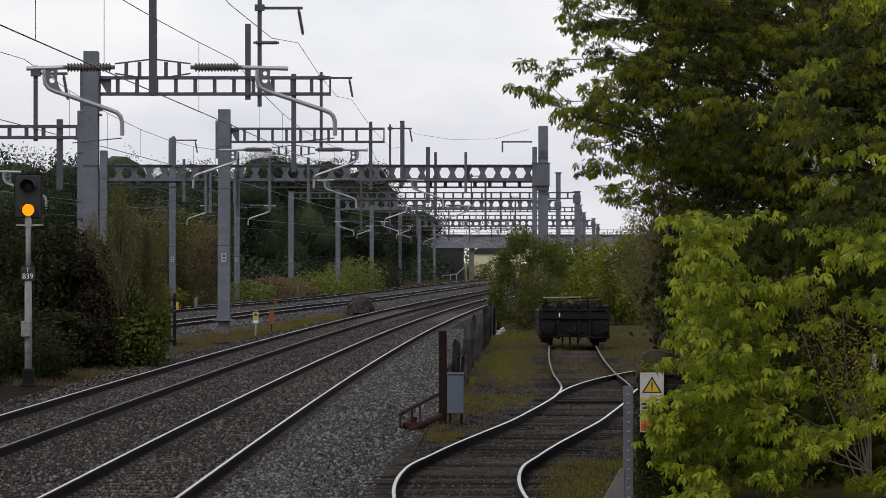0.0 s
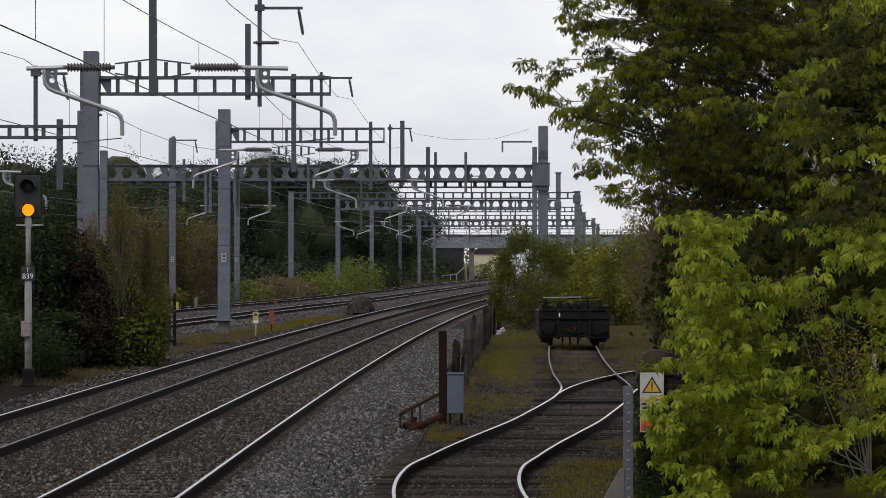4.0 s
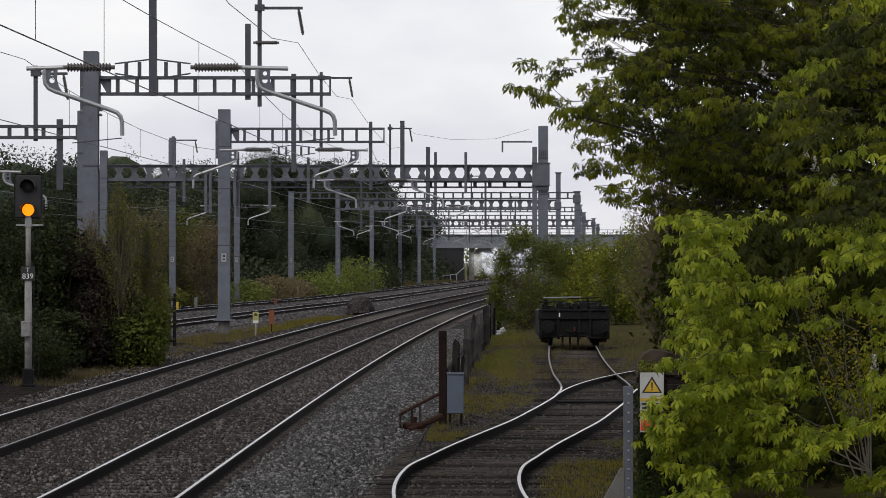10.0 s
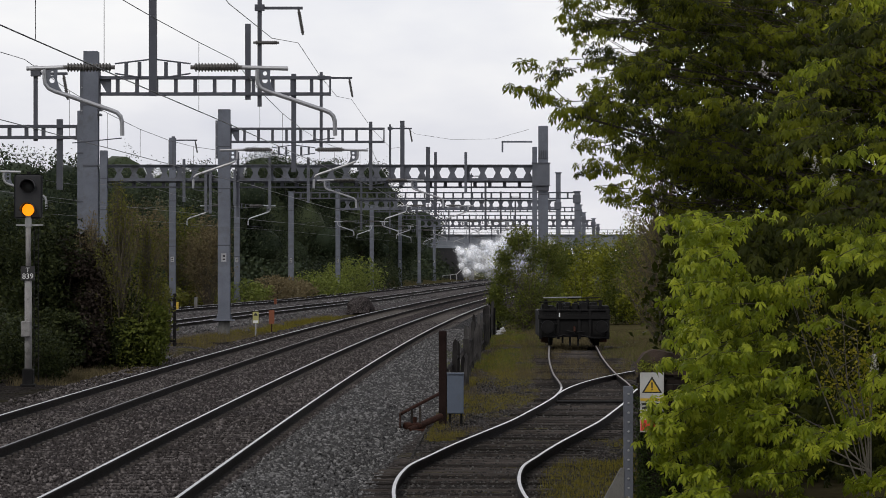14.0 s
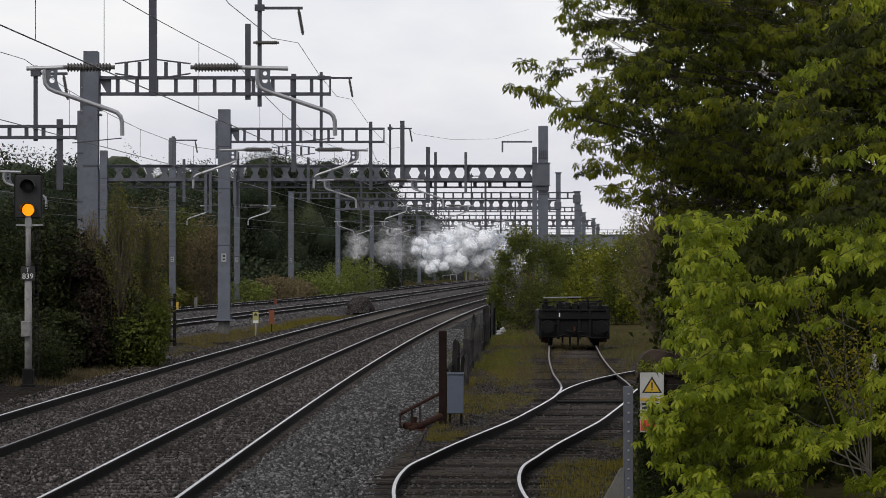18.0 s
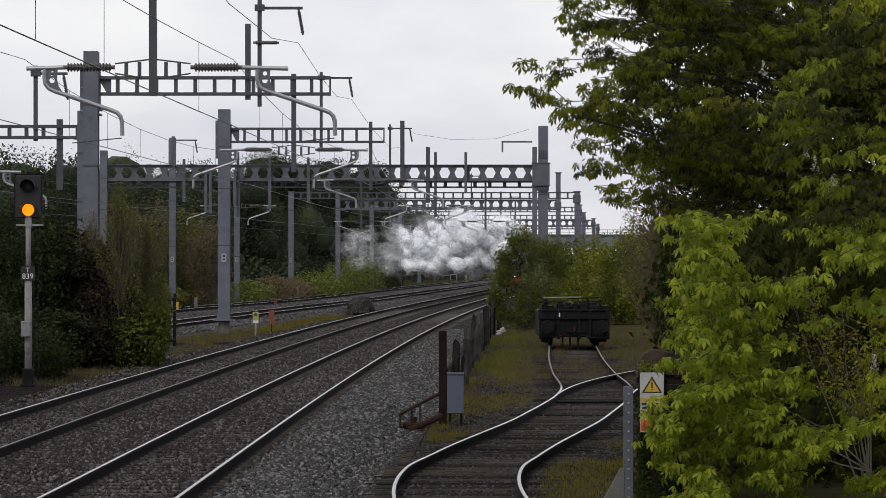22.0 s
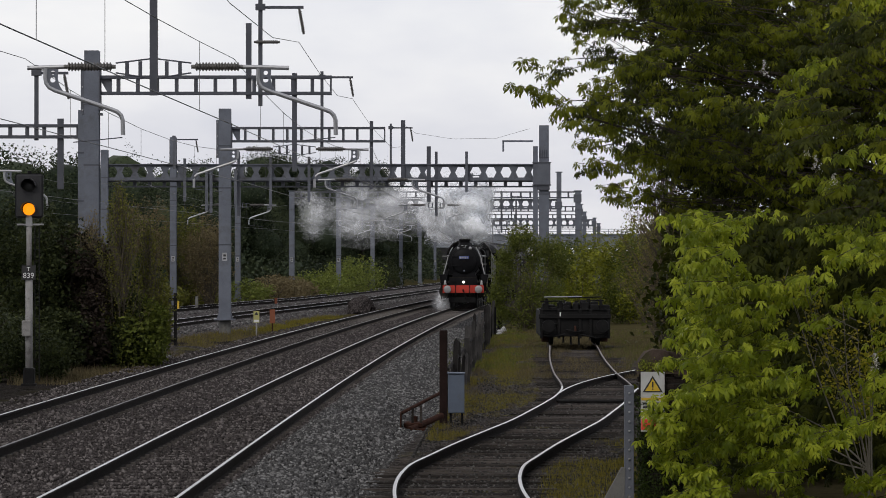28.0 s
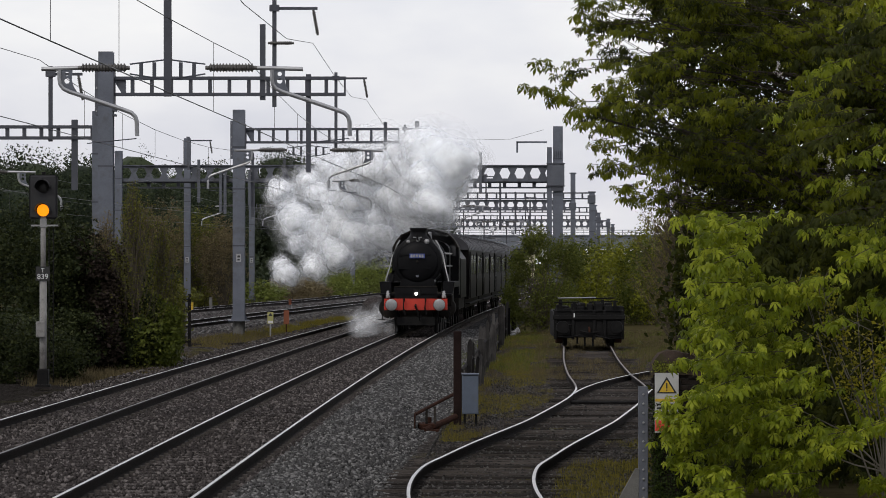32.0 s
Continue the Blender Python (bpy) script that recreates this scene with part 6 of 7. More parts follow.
def build_lineside():
    small_sign(-7.55, 148, 0.24, 0.55, 1.02, PALE_YELLOW, "small pale yellow lineside notice on a stake")
    small_sign(-6.86, 147, 0.22, 0.55, 1.10, ORANGE_PAINT, "faded orange lineside board on a stake")
    for x, y, h, mat in ((-15.0, 207, 0.35, YELLOW_PAINT), (-14.2, 211, 0.6, CONCRETE), (-11.1, 243, 0.2, ORANGE_PAINT)):
        o = thing("marker_post", (x, y, -0.35), "short post beside the outer relief line", "marker post", "marker posts")
        part("post", boxes((-0.09, 0.09, -0.09, 0.09, 0, h + 0.3, 0.02)), mat, o)
        part("cap", boxes((-0.1, 0.1, -0.1, 0.1, h + 0.3, h + 0.36, 0.01)), mat, o)
    r = random.Random(12)
    f = thing("gate_fence", (-9.3, 121, -0.45), "short run of dark upright railings in the scrub", "fence")
    for k in range(5):
        part("railing", boxes((-0.05, 0.05, -0.05, 0.05, 0, 2.1 + r.uniform(-0.1, 0.1), 0.01)), FENCE_WOOD, f).location = (-0.28 + 0.17 * k, 0.2 * k, 0)
    part("rail", boxes((-0.35, 0.5, -0.09, -0.05, 1.75, 1.85), (-0.35, 0.5, -0.09, -0.05, 0.4, 0.5)), FENCE_WOOD, f)
    for x, y, w, h, mat, lab in ((-4.8, 213, 0.85, 0.95, RUST, "heap of dark spent ballast between the tracks"), (-8.5, 118, 1.1, 0.30, BLACK_IRON, "low heap of dark earth beside the ballast")):
        bm = bmesh.new()
        bmesh.ops.create_icosphere(bm, subdivisions=3, radius=1)
        for v in bm.verts:
            n = noise.noise(v.co * 2.0 + Vector((x, y, 0))) * 0.25
            v.co = Vector((v.co.x * w * (1 + n), v.co.y * 2.0 * (1 + n), max(-0.1, v.co.z) * h * (1 + n)))
        ob = part("mound", bm, BALLAST_BROWN if mat is RUST else CINDER)
        ob.location = (x, y, -0.42 if y < 150 else -0.3)
        tagged(ob, lab, "spoil heap")
    for x, y, z in ((2.32, 150, -0.2), (2.45, 150.5, -0.1), (4.62, 152, -0.2), (2.2, 148, -0.28)):
        o = thing("litter", (x, y, z - 0.1), "scrap of white plastic caught in the weeds", "litter", "litter")
        bm = bmesh.new()
        bmesh.ops.create_icosphere(bm, subdivisions=2, radius=0.13)
        for v in bm.verts:
            v.co *= 1 + 0.8 * noise.noise(v.co * 9 + Vector((x, y, z)))
        part("sheet", bm, WORN_WHITE, o)
    # Lineside cable trough lids.
    o = thing("cable_trough", (0, 0, -0.42), "run of grey concrete cable trough lids", "cable trough")
    me = mesh_of("lid", boxes((-0.17, 0.17, -0.48, 0.48, 0, 0.09, 0.01)), CONCRETE)
    for k in range(30):
        y = 96 + k
        s = new("lid", me)
        s.parent = o
        s.matrix_basis = pose(line(y) - 6.6, y, 0, 0, 0, -heading(y))


def build_bridge():
    o = thing("road_bridge", (0, 600, 0), "grey steel girder road bridge on brick abutments", "bridge")
    part("girder", boxes((-3, 60, -0.4, 0.4, 5.05, 7.1), (-3, 60, -0.7, 0.7, 5.0, 5.15), (-3, 60, -0.7, 0.7, 7.1, 7.25)), BRIDGE_STEEL, o)
    part("deck", boxes((-3, 60, 0.8, 9, 5.3, 5.9)), BRIDGE_STEEL, o)
    part("girder", boxes((-3, 60, 9.2, 9.8, 5.05, 7.1)), BRIDGE_STEEL, o)
    for k in range(26):
        x = -2 + k * 2.3
        part("stiffener", boxes((x - 0.08, x + 0.08, -0.62, -0.4, 5.16, 7.09)), BRIDGE_STEEL, o)
    rl = part("parapet_rail", tubes(([(-3, -0.2, 8.0), (60, -0.2, 8.0)], 0.05, 6), ([(-3, -0.2, 7.6), (60, -0.2, 7.6)], 0.04, 6)), BRIDGE_STEEL, o)
    for k in range(30):
        x = -2.5 + k * 2.1
        part("baluster", boxes((x - 0.05, x + 0.05, -0.25, -0.15, 7.24, 8.0)), BRIDGE_STEEL, rl)
    part("abutment", boxes((-3, 3.4, -0.5, 10, -0.5, 5.0)), BRIDGE_BRICK, o, "brick abutment, colour darkened for the bridge's shadow")
    part("abutment", boxes((34, 46, -0.5, 10, -0.5, 5.0)), BRIDGE_BRICK, o, "brick abutment, colour darkened for the bridge's shadow")
    part("pier", boxes((4.3, 5.1, 0, 9, -0.5, 5.0)), CONCRETE, o, "pale pier")
    part("approach", extrude_outline([(46, -0.4), (90, -0.4), (90, 5.8), (46, 5.8)], 0, 10), GROUND, o)
    part("approach", extrude_outline([(-60, -0.4), (-3, -0.4), (-3, 5.6), (-30, 5.6)], 0, 10), GROUND, o)
    w = thing("pale_building", (10.5, 700, -0.3), "pale buff building seen under the bridge", "building")
    part("wall", boxes((-4.6, 4.2, 0, 8, 0, 4.6)), RENDER_WALL, w)
    part("roof", extrude_outline([(-4.9, 4.6), (4.5, 4.6), (2.5, 6.5), (-3, 6.5)], -0.3, 8.3), BRIDGE_BRICK, w)
    c = thing("stair_handrail", (2.2, 590, -0.4), "steel handrail at the foot of the abutment", "handrail")
    part("rail", tubes(([(-2.3, 0, 0.9), (0, 0, 1.2), (1.6, 0, 2.6)], 0.09, 6)), WORN_WHITE, c)
    for x, z in ((-2.3, 0.9), (-1, 1.05), (0, 1.2), (1.5, 2.5)):
        part("post", boxes((x - 0.07, x + 0.07, -0.07, 0.07, 0, z)), WORN_WHITE, c)


def build_stones():
    """Loose crushed stone on the ballast near the camera."""
    rng = np.random.RandomState(2)
    v = np.array([(1, 0, 0), (-1, 0.1, 0.1), (0, 1, 0), (0.1, -1, -0.1), (0.2, 0, 0.8), (0, 0, -0.7)])
    f = [(0, 2, 4), (2, 1, 4), (1, 3, 4), (3, 0, 4), (2, 0, 5), (1, 2, 5), (3, 1, 5), (0, 3, 5)]

    def spread(name, label, n, pick, mat, size):
        pts = np.array([pick(rng) for _ in range(n)])
        ob = new(name, scatter(name, v, f, placed(rng, pts, size * rng.uniform(0.55, 1.4, n), 0.9), mat))
        tagged(ob, label, "ballast stones", kind="stuff")

    def depth(q, a, b):
        return a * (b / a) ** q.uniform(0, 1)

    def shoulder(q):
        y = depth(q, 37, 150)
        lat = q.uniform(1.0, 3.5)
        z = -0.16 if lat < 2 else -0.16 - (lat - 2) * 0.17
        return line(y) + lat, y, z + 0.01

    def between(q):
        y = depth(q, 37, 170)
        lat = q.uniform(-5.5, 1.0)
        on = abs(lat) < 1.25 or abs(lat + 3.42) < 1.25
        if on and ((y - 31) % 0.65 < 0.14 or (y - 31) % 0.65 > 0.51) and q.uniform(0, 1) < 0.85:
            y += 0.325
        d = min(abs(lat + 0.7525), abs(lat - 0.7525), abs(lat + 4.17), abs(lat + 2.67))
        return line(y) + lat, y, -0.158 if d > 0.13 else -0.19

    def cinders(q):
        y = depth(q, 38, 90)
        lat = q.uniform(-2.6, 2.4)
        x = max(siding_x(y) + lat, line(y) + 3.0)
        return x, y, SIDING_Z - (0.155 if abs(lat) > 1.2 else 0.148)

    def relief(q):
        y = depth(q, 125, 300)
        fn = far_line if q.uniform(0, 1) < 0.6 else outer_line
        return fn(y) + q.uniform(-2.6, 2.8), y, -0.16

    spread("relief_stones", "loose pale stones along the relief lines", 9000, relief, STONES_GREY, 0.05)
    spread("shoulder_stones", "loose clean grey stones on the track shoulder", 32000, shoulder, STONES_GREY, 0.033)
    spread("track_stones", "loose brownish stones between the rails", 38000, between, STONES_BROWN, 0.032)
    spread("siding_stones", "loose stones around the old siding", 16000, cinders, STONES_DARK, 0.022)


build_signal()
build_pillar()
build_wagon()
build_fence()
build_lineside()
build_bridge()
build_stones()


# ---- the train ----
def arc_outline(half, z0, z1, rise, n=10):
    """A body section: upright sides and an arched roof."""
    pts = [(-half, z0), (half, z0), (half, z1)]
    for k in range(1, n):
        a = math.pi * k / n
        pts.append((half * math.cos(a), z1 + rise * math.sin(a)))
    return pts + [(-half, z1)]


def wheel_part(owner, x, y, r, spokes=12):
    w = part("wheel", lathe([(-0.065, r - 0.07), (-0.065, r + 0.03), (-0.035, r + 0.03), (-0.03, r), (0.065, r - 0.005), (0.065, r - 0.07)], 28, "x"), BLACK_IRON, owner)
    w.matrix_basis = pose(x, y, r, 0, 0, 0 if x < 0 else 180)
    bm = bmesh.new()
    for k in range(spokes):
        a = k * math.tau / spokes
        tube(bm, [(0, math.cos(a) * 0.1, math.sin(a) * 0.1), (0, math.cos(a) * (r - 0.07), math.sin(a) * (r - 0.07))], 0.03, 5)
    part("spokes", bm, BLACK_IRON, w)
    part("hub", lathe([(-0.1, 0.14), (0.1, 0.14)], 14, "x"), BLACK_IRON, w)


def cab_outline():
    """The cab's front: upright sides, sloping shoulders and a low arched roof."""
    return [(-1.27, 1.35), (1.27, 1.35), (1.27, 3.12), (1.12, 3.42), (0.92, 3.66), (0.6, 3.80), (0.3, 3.87), (0, 3.89), (-0.3, 3.87), (-0.6, 3.80), (-0.92, 3.66), (-1.12, 3.42), (-1.27, 3.12)]


def build_engine():
    o = thing("steam_locomotive", (0, 0, 0), "black steam locomotive with a red buffer beam and lit headlamp", "steam locomotive")
    beam = part("buffer_beam", boxes((-1.15, 1.15, 0.42, 0.50, 0.86, 1.28, 0.008)), BUFFER_RED, o, "bright red buffer beam")
    for x in (-0.47, 0.47):
        part("beam_strap", boxes((x - 0.03, x + 0.03, 0.40, 0.42, 0.86, 1.28)), BUFFER_RED, beam)
    for s in (-1, 1):
        b = part("buffer", lathe([(0, 0.03), (0.0, 0.20), (0.03, 0.225), (0.05, 0.225), (0.06, 0.09), (0.2, 0.10), (0.2, 0.14), (0.42, 0.16)], 26), BLACK_IRON, o, "", True)
        b.location = (s * 0.87, 0, 1.06)
        part("buffer_face", lathe([(-0.012, 0.05), (-0.008, 0.2), (0.0, 0.215)], 26), BRIGHT_STEEL, b, "polished steel face", True)
        lamp = part("lamp", lathe([(0, 0.075), (0.03, 0.085), (0.15, 0.08), (0.19, 0.05), (0.25, 0.045), (0.27, 0.02)], 14, "z"), WORN_WHITE, o, "small white lamp", True)
        lamp.location = (s * 1.02, 0.56, 1.30)
        part("lamp_bracket", boxes((s * 1.02 - 0.02, s * 1.02 + 0.02, 0.60, 0.66, 1.2, 1.5)), BLACK_IRON, lamp).matrix_parent_inverse = Matrix.Translation((-s * 1.02, -0.56, -1.30))
        part("front_step", boxes((s * 1.22 - 0.16, s * 1.22 + 0.10, 0.55, 0.75, 0.50, 0.53), (s * 1.22 - 0.02, s * 1.22 + 0.02, 0.62, 0.68, 0.53, 0.95)), BLACK_IRON, o)
        part("guard_iron", boxes((s * 0.75 - 0.03, s * 0.75 + 0.03, 0.9, 1.0, 0.08, 0.9)), BLACK_IRON, o)
        cyl = part("cylinder", lathe([(0, 0.3), (0.03, 0.38), (1.2, 0.38), (1.25, 0.3)], 24), ENGINE_GRIME, o, "", True)
        cyl.location = (s * 1.02, 1.55, 0.93)
        part("cylinder_cover", boxes((s * 1.0 - 0.30, s * 1.0 + 0.30, 1.5, 2.9, 1.0, 1.52, 0.04)), ENGINE_GRIME, o)
        part("drain_cock", tubes(([(s * 1.0, 1.6, 0.6), (s * 1.05, 1.2, 0.42), (s * 1.22, 0.9, 0.40)], 0.025, 6)), BRIGHT_STEEL, o)
        part("running_board", boxes((s * 0.98 - 0.34, s * 0.98 + 0.34, 2.3, 9.4, 1.84, 1.89)), ENGINE_BLACK, o)
        part("valance", boxes((s * 1.31 - 0.015, s * 1.31 + 0.015, 2.3, 9.4, 1.68, 1.84)), ENGINE_BLACK, o)
        part("handrail", tubes(([(s * 1.16, 1.5, 1.90), (s * 1.04, 1.9, 2.35), (s * 0.93, 2.1, 2.85), (s * 0.78, 2.2, 3.22), (s * 0.66, 2.3, 3.42)], 0.026, 8), ([(s * 0.98, 2.3, 2.95), (s * 0.98, 9.2, 2.95)], 0.02, 6)), BRIGHT_STEEL, o, "bright handrail")
        part("steam_pipe", tubes(([(s * 0.80, 2.5, 2.5), (s * 1.0, 2.5, 2.1), (s * 1.05, 2.4, 1.5)], 0.13, 12)), ENGINE_BLACK, o, "", True)
        for y in (1.35, 3.3):
            wheel_part(o, s * 0.72, y, 0.5, 10)
        for y in (4.9, 7.1, 9.4):
            wheel_part(o, s * 0.72, y, 0.91, 16)
        part("coupling_rod", boxes((s * 0.92 - 0.03, s * 0.92 + 0.03, 4.8, 9.5, 0.58, 0.70)), BRIGHT_STEEL, o)
        part("nameplate_bracket", boxes((s * 1.12 - 0.14, s * 1.12 + 0.14, 2.6, 2.64, 2.9, 2.94), (s * 1.12 - 0.14, s * 1.12 + 0.14, 2.6, 2.64, 2.45, 2.49)), BRIGHT_STEEL, o)
    part("front_plate", boxes((-0.78, 0.78, 0.50, 0.56, 1.28, 1.70, 0.01)), ENGINE_BLACK, o)
    part("plate_edge", boxes((-0.79, 0.79, 0.48, 0.58, 1.70, 1.73, 0.006)), ENGINE_GRIME, o)
    part("lower_stretcher", boxes((-0.7, 0.7, 0.55, 0.62, 0.30, 0.62, 0.02)), BLACK_IRON, o)
    part("front_platform", extrude_outline([(-1.31, 1.40), (1.31, 1.40), (1.31, 1.46), (-1.31, 1.46)], 0.5, 2.3), ENGINE_BLACK, o)
    for s in (-1, 1):
        part("step_plate", extrude_outline([(s * 1.31, 1.46), (s * 0.95, 1.46), (s * 0.95, 1.89), (s * 1.38, 1.89)], 1.4, 2.3), ENGINE_BLACK, o)
    part("frame", boxes((-0.62, 0.62, 0.55, 11.0, 0.75, 1.4)), ENGINE_GRIME, o)
    part("bogie_frame", boxes((-0.6, 0.6, 0.85, 3.9, 0.4, 0.75)), ENGINE_GRIME, o)
    part("saddle", extrude_outline([(-0.75, 1.4), (0.75, 1.4), (0.6, 2.0), (-0.6, 2.0)], 1.9, 3.3), ENGINE_BLACK, o)
    part("coupling_hook", tubes(([(0, 0.42, 1.06), (0, 0.2, 1.05), (0, 0.08, 1.0), (0, 0.1, 0.92)], 0.035)), BLACK_IRON, o)
    part("coupling_chain", tubes(([(0.02, 0.15, 1.0), (0.1, 0.2, 0.7), (0.16, 0.3, 0.5), (0.2, 0.36, 0.7)], 0.03)), BLACK_IRON, o)
    for x in (-0.42, 0.36):
        part("brake_hose", tubes(([(x, 0.42, 1.2), (x, 0.28, 1.3), (x - 0.02, 0.22, 0.95), (x + 0.03, 0.26, 0.7)], 0.03)), BLACK_IRON, o)
    box_ = part("smokebox", lathe([(1.9, 0.3), (1.92, 0.86), (1.97, 0.90), (3.6, 0.90)], 40), ENGINE_BLACK, o, "", True)
    box_.location = (0, 0, 2.63)
    door = part("smokebox_door", lathe([(1.70, 0.04), (1.72, 0.25), (1.78, 0.55), (1.86, 0.72), (1.91, 0.76)], 40), ENGINE_BLACK, o, "round dished smokebox door", True)
    door.location = (0, 0, 2.63)
    part("door_dart", lathe([(1.62, 0.02), (1.64, 0.05), (1.72, 0.05)], 14), ENGINE_GRIME, door)
    part("door_strap", boxes((-0.7, 0.5, 1.74, 1.80, 0.22, 0.28), (-0.7, 0.5, 1.74, 1.80, -0.28, -0.22)), ENGINE_BLACK, door)
    part("shed_plate", lathe([(-0.02, 0.055), (0, 0.06)], 18), STEEL, door).location = (0, 1.79, -0.52)
    plate = part("front_plate_bars", boxes((-0.28, 0.28, 1.62, 1.68, 0.12, 0.29, 0.005)), PLATE_BLUE, door, "blue plate with pale bars")
    for k in range(5):
        part("plate_bar", boxes((-0.24 + k * 0.1, -0.17 + k * 0.1, 1.612, 1.62, 0.15, 0.26)), WORN_WHITE, plate)
    part("top_lamp_iron", boxes((-0.04, 0.04, 1.75, 1.8, 0.78, 1.0)), ENGINE_BLACK, door)
    part("chimney", lathe([(3.34, 0.60), (3.42, 0.50), (3.50, 0.40), (3.60, 0.315), (3.76, 0.285), (3.80, 0.33), (3.88, 0.33), (3.88, 0.24), (3.5, 0.24)], 28, "z"), ENGINE_BLACK, o, "short black chimney", True).location = (0, 2.75, 0)
    for x, z, rr in ((-0.34, 3.36, 0.075), (0.02, 3.44, 0.085), (0.34, 3.36, 0.10)):
        part("smokebox_fitting", lathe([(0, 0.02), (0.01, rr * 0.8), (0.05, rr), (0.16, rr)], 14), BRIGHT_STEEL if x else ENGINE_GRIME, o, "", True).location = (x, 1.86, z)
    part("upper_lamp_bracket", boxes((-0.03, 0.03, 1.86, 1.92, 3.36, 3.62), (-0.16, 0.16, 1.88, 1.92, 3.50, 3.54)), BRIGHT_STEEL, o)
    part("snifting_valve", lathe([(3.42, 0.12), (3.58, 0.11), (3.62, 0.04)], 12, "z"), ENGINE_GRIME, o).location = (0, 3.3, 0)
    boiler = part("boiler", lathe([(3.6, 0.82), (3.62, 0.80), (6.2, 0.86), (7.3, 0.90), (9.4, 0.90)], 40), ENGINE_BLACK, o, "long tapering black boiler", True)
    boiler.location = (0, 0, 2.65)
    for y in (4.4, 5.3, 6.2, 7.1):
        part("boiler_band", lathe([(0, 0.885), (0.06, 0.885)], 40), BRIGHT_STEEL if y == 5.3 else ENGINE_BLACK, boiler, "", True).location = (0, y, 0)
    part("dome", lathe([(3.40, 0.4), (3.55, 0.36), (3.68, 0.28), (3.74, 0.1)], 24, "z"), ENGINE_BLACK, o, "", True).location = (0, 5.6, 0)
    part("firebox", extrude_outline(arc_outline(0.98, 1.4, 3.1, 0.42), 7.3, 9.4), ENGINE_BLACK, o)
    part("safety_valve", lathe([(3.5, 0.08), (3.78, 0.07)], 10, "z"), BRIGHT_STEEL, o).location = (0.2, 8.4, 0)
    cab = part("cab", extrude_outline(cab_outline(), 9.3, 9.36), ENGINE_BLACK, o, "black cab")
    for s in (-1, 1):
        part("cab_side", boxes((s * 1.27 - 0.02, s * 1.27 + 0.02, 9.36, 11.2, 1.35, 3.12)), ENGINE_BLACK, cab)
        part("cab_window", boxes((s * 0.95 - 0.22, s * 0.95 + 0.22, 9.285, 9.30, 2.85, 3.25)), GLASS, cab)
    roof = cab_outline()[2:]
    part("cab_roof", extrude_outline([(x * 1.02, z + 0.02) for x, z in roof] + [(x * 0.97, z - 0.03) for x, z in roof[::-1]], 9.15, 11.6), ENGINE_GRIME, cab)
    part("headlamp", lathe([(-0.06, 0.02), (-0.05, 0.06), (0, 0.065), (0.12, 0.065)], 18), HEADLIGHT, o, "lit white headlamp", True).location = (0.02, 0.42, 1.46)
    part("lamp_case", boxes((-0.13, 0.17, 0.48, 0.66, 1.36, 1.64, 0.02)), BLACK_IRON, o)
    return o


def build_tender():
    o = thing("tender", (0, 0, 0), "black tender heaped with coal behind the locomotive", "tender")
    part("tank", extrude_outline([(-1.28, 1.2), (1.28, 1.2), (1.28, 2.75), (1.0, 3.15), (-1.0, 3.15), (-1.28, 2.75)], 0.2, 7.2), ENGINE_BLACK, o)
    part("frame", boxes((-1.2, 1.2, 0.1, 7.3, 0.75, 1.2)), ENGINE_GRIME, o)
    rng = np.random.RandomState(1)
    pts = np.array([(rng.uniform(-0.85, 0.85), rng.uniform(0.6, 6.4), 3.15 + 0.25 * rng.uniform(0, 1)) for _ in range(500)])
    v = [(1, 0, 0), (-1, 0, 0), (0, 1, 0), (0, -1, 0), (0, 0, 0.8), (0, 0, -0.8)]
    f = [(0, 2, 4), (2, 1, 4), (1, 3, 4), (3, 0, 4), (2, 0, 5), (1, 2, 5), (3, 1, 5), (0, 3, 5)]
    coal = new("coal", scatter("coal", v, f, placed(rng, pts, rng.uniform(0.07, 0.16, 500), 0.8), BLACK_IRON))
    coal.parent = o
    for s in (-1, 1):
        for y in (1.2, 3.6, 6.0):
            wheel_part(o, s * 0.72, y, 0.65, 10)
            part("axle_box", boxes((s * 1.1 - 0.08, s * 1.1 + 0.08, y - 0.15, y + 0.15, 0.5, 0.8, 0.02)), ENGINE_GRIME, o)
    return o


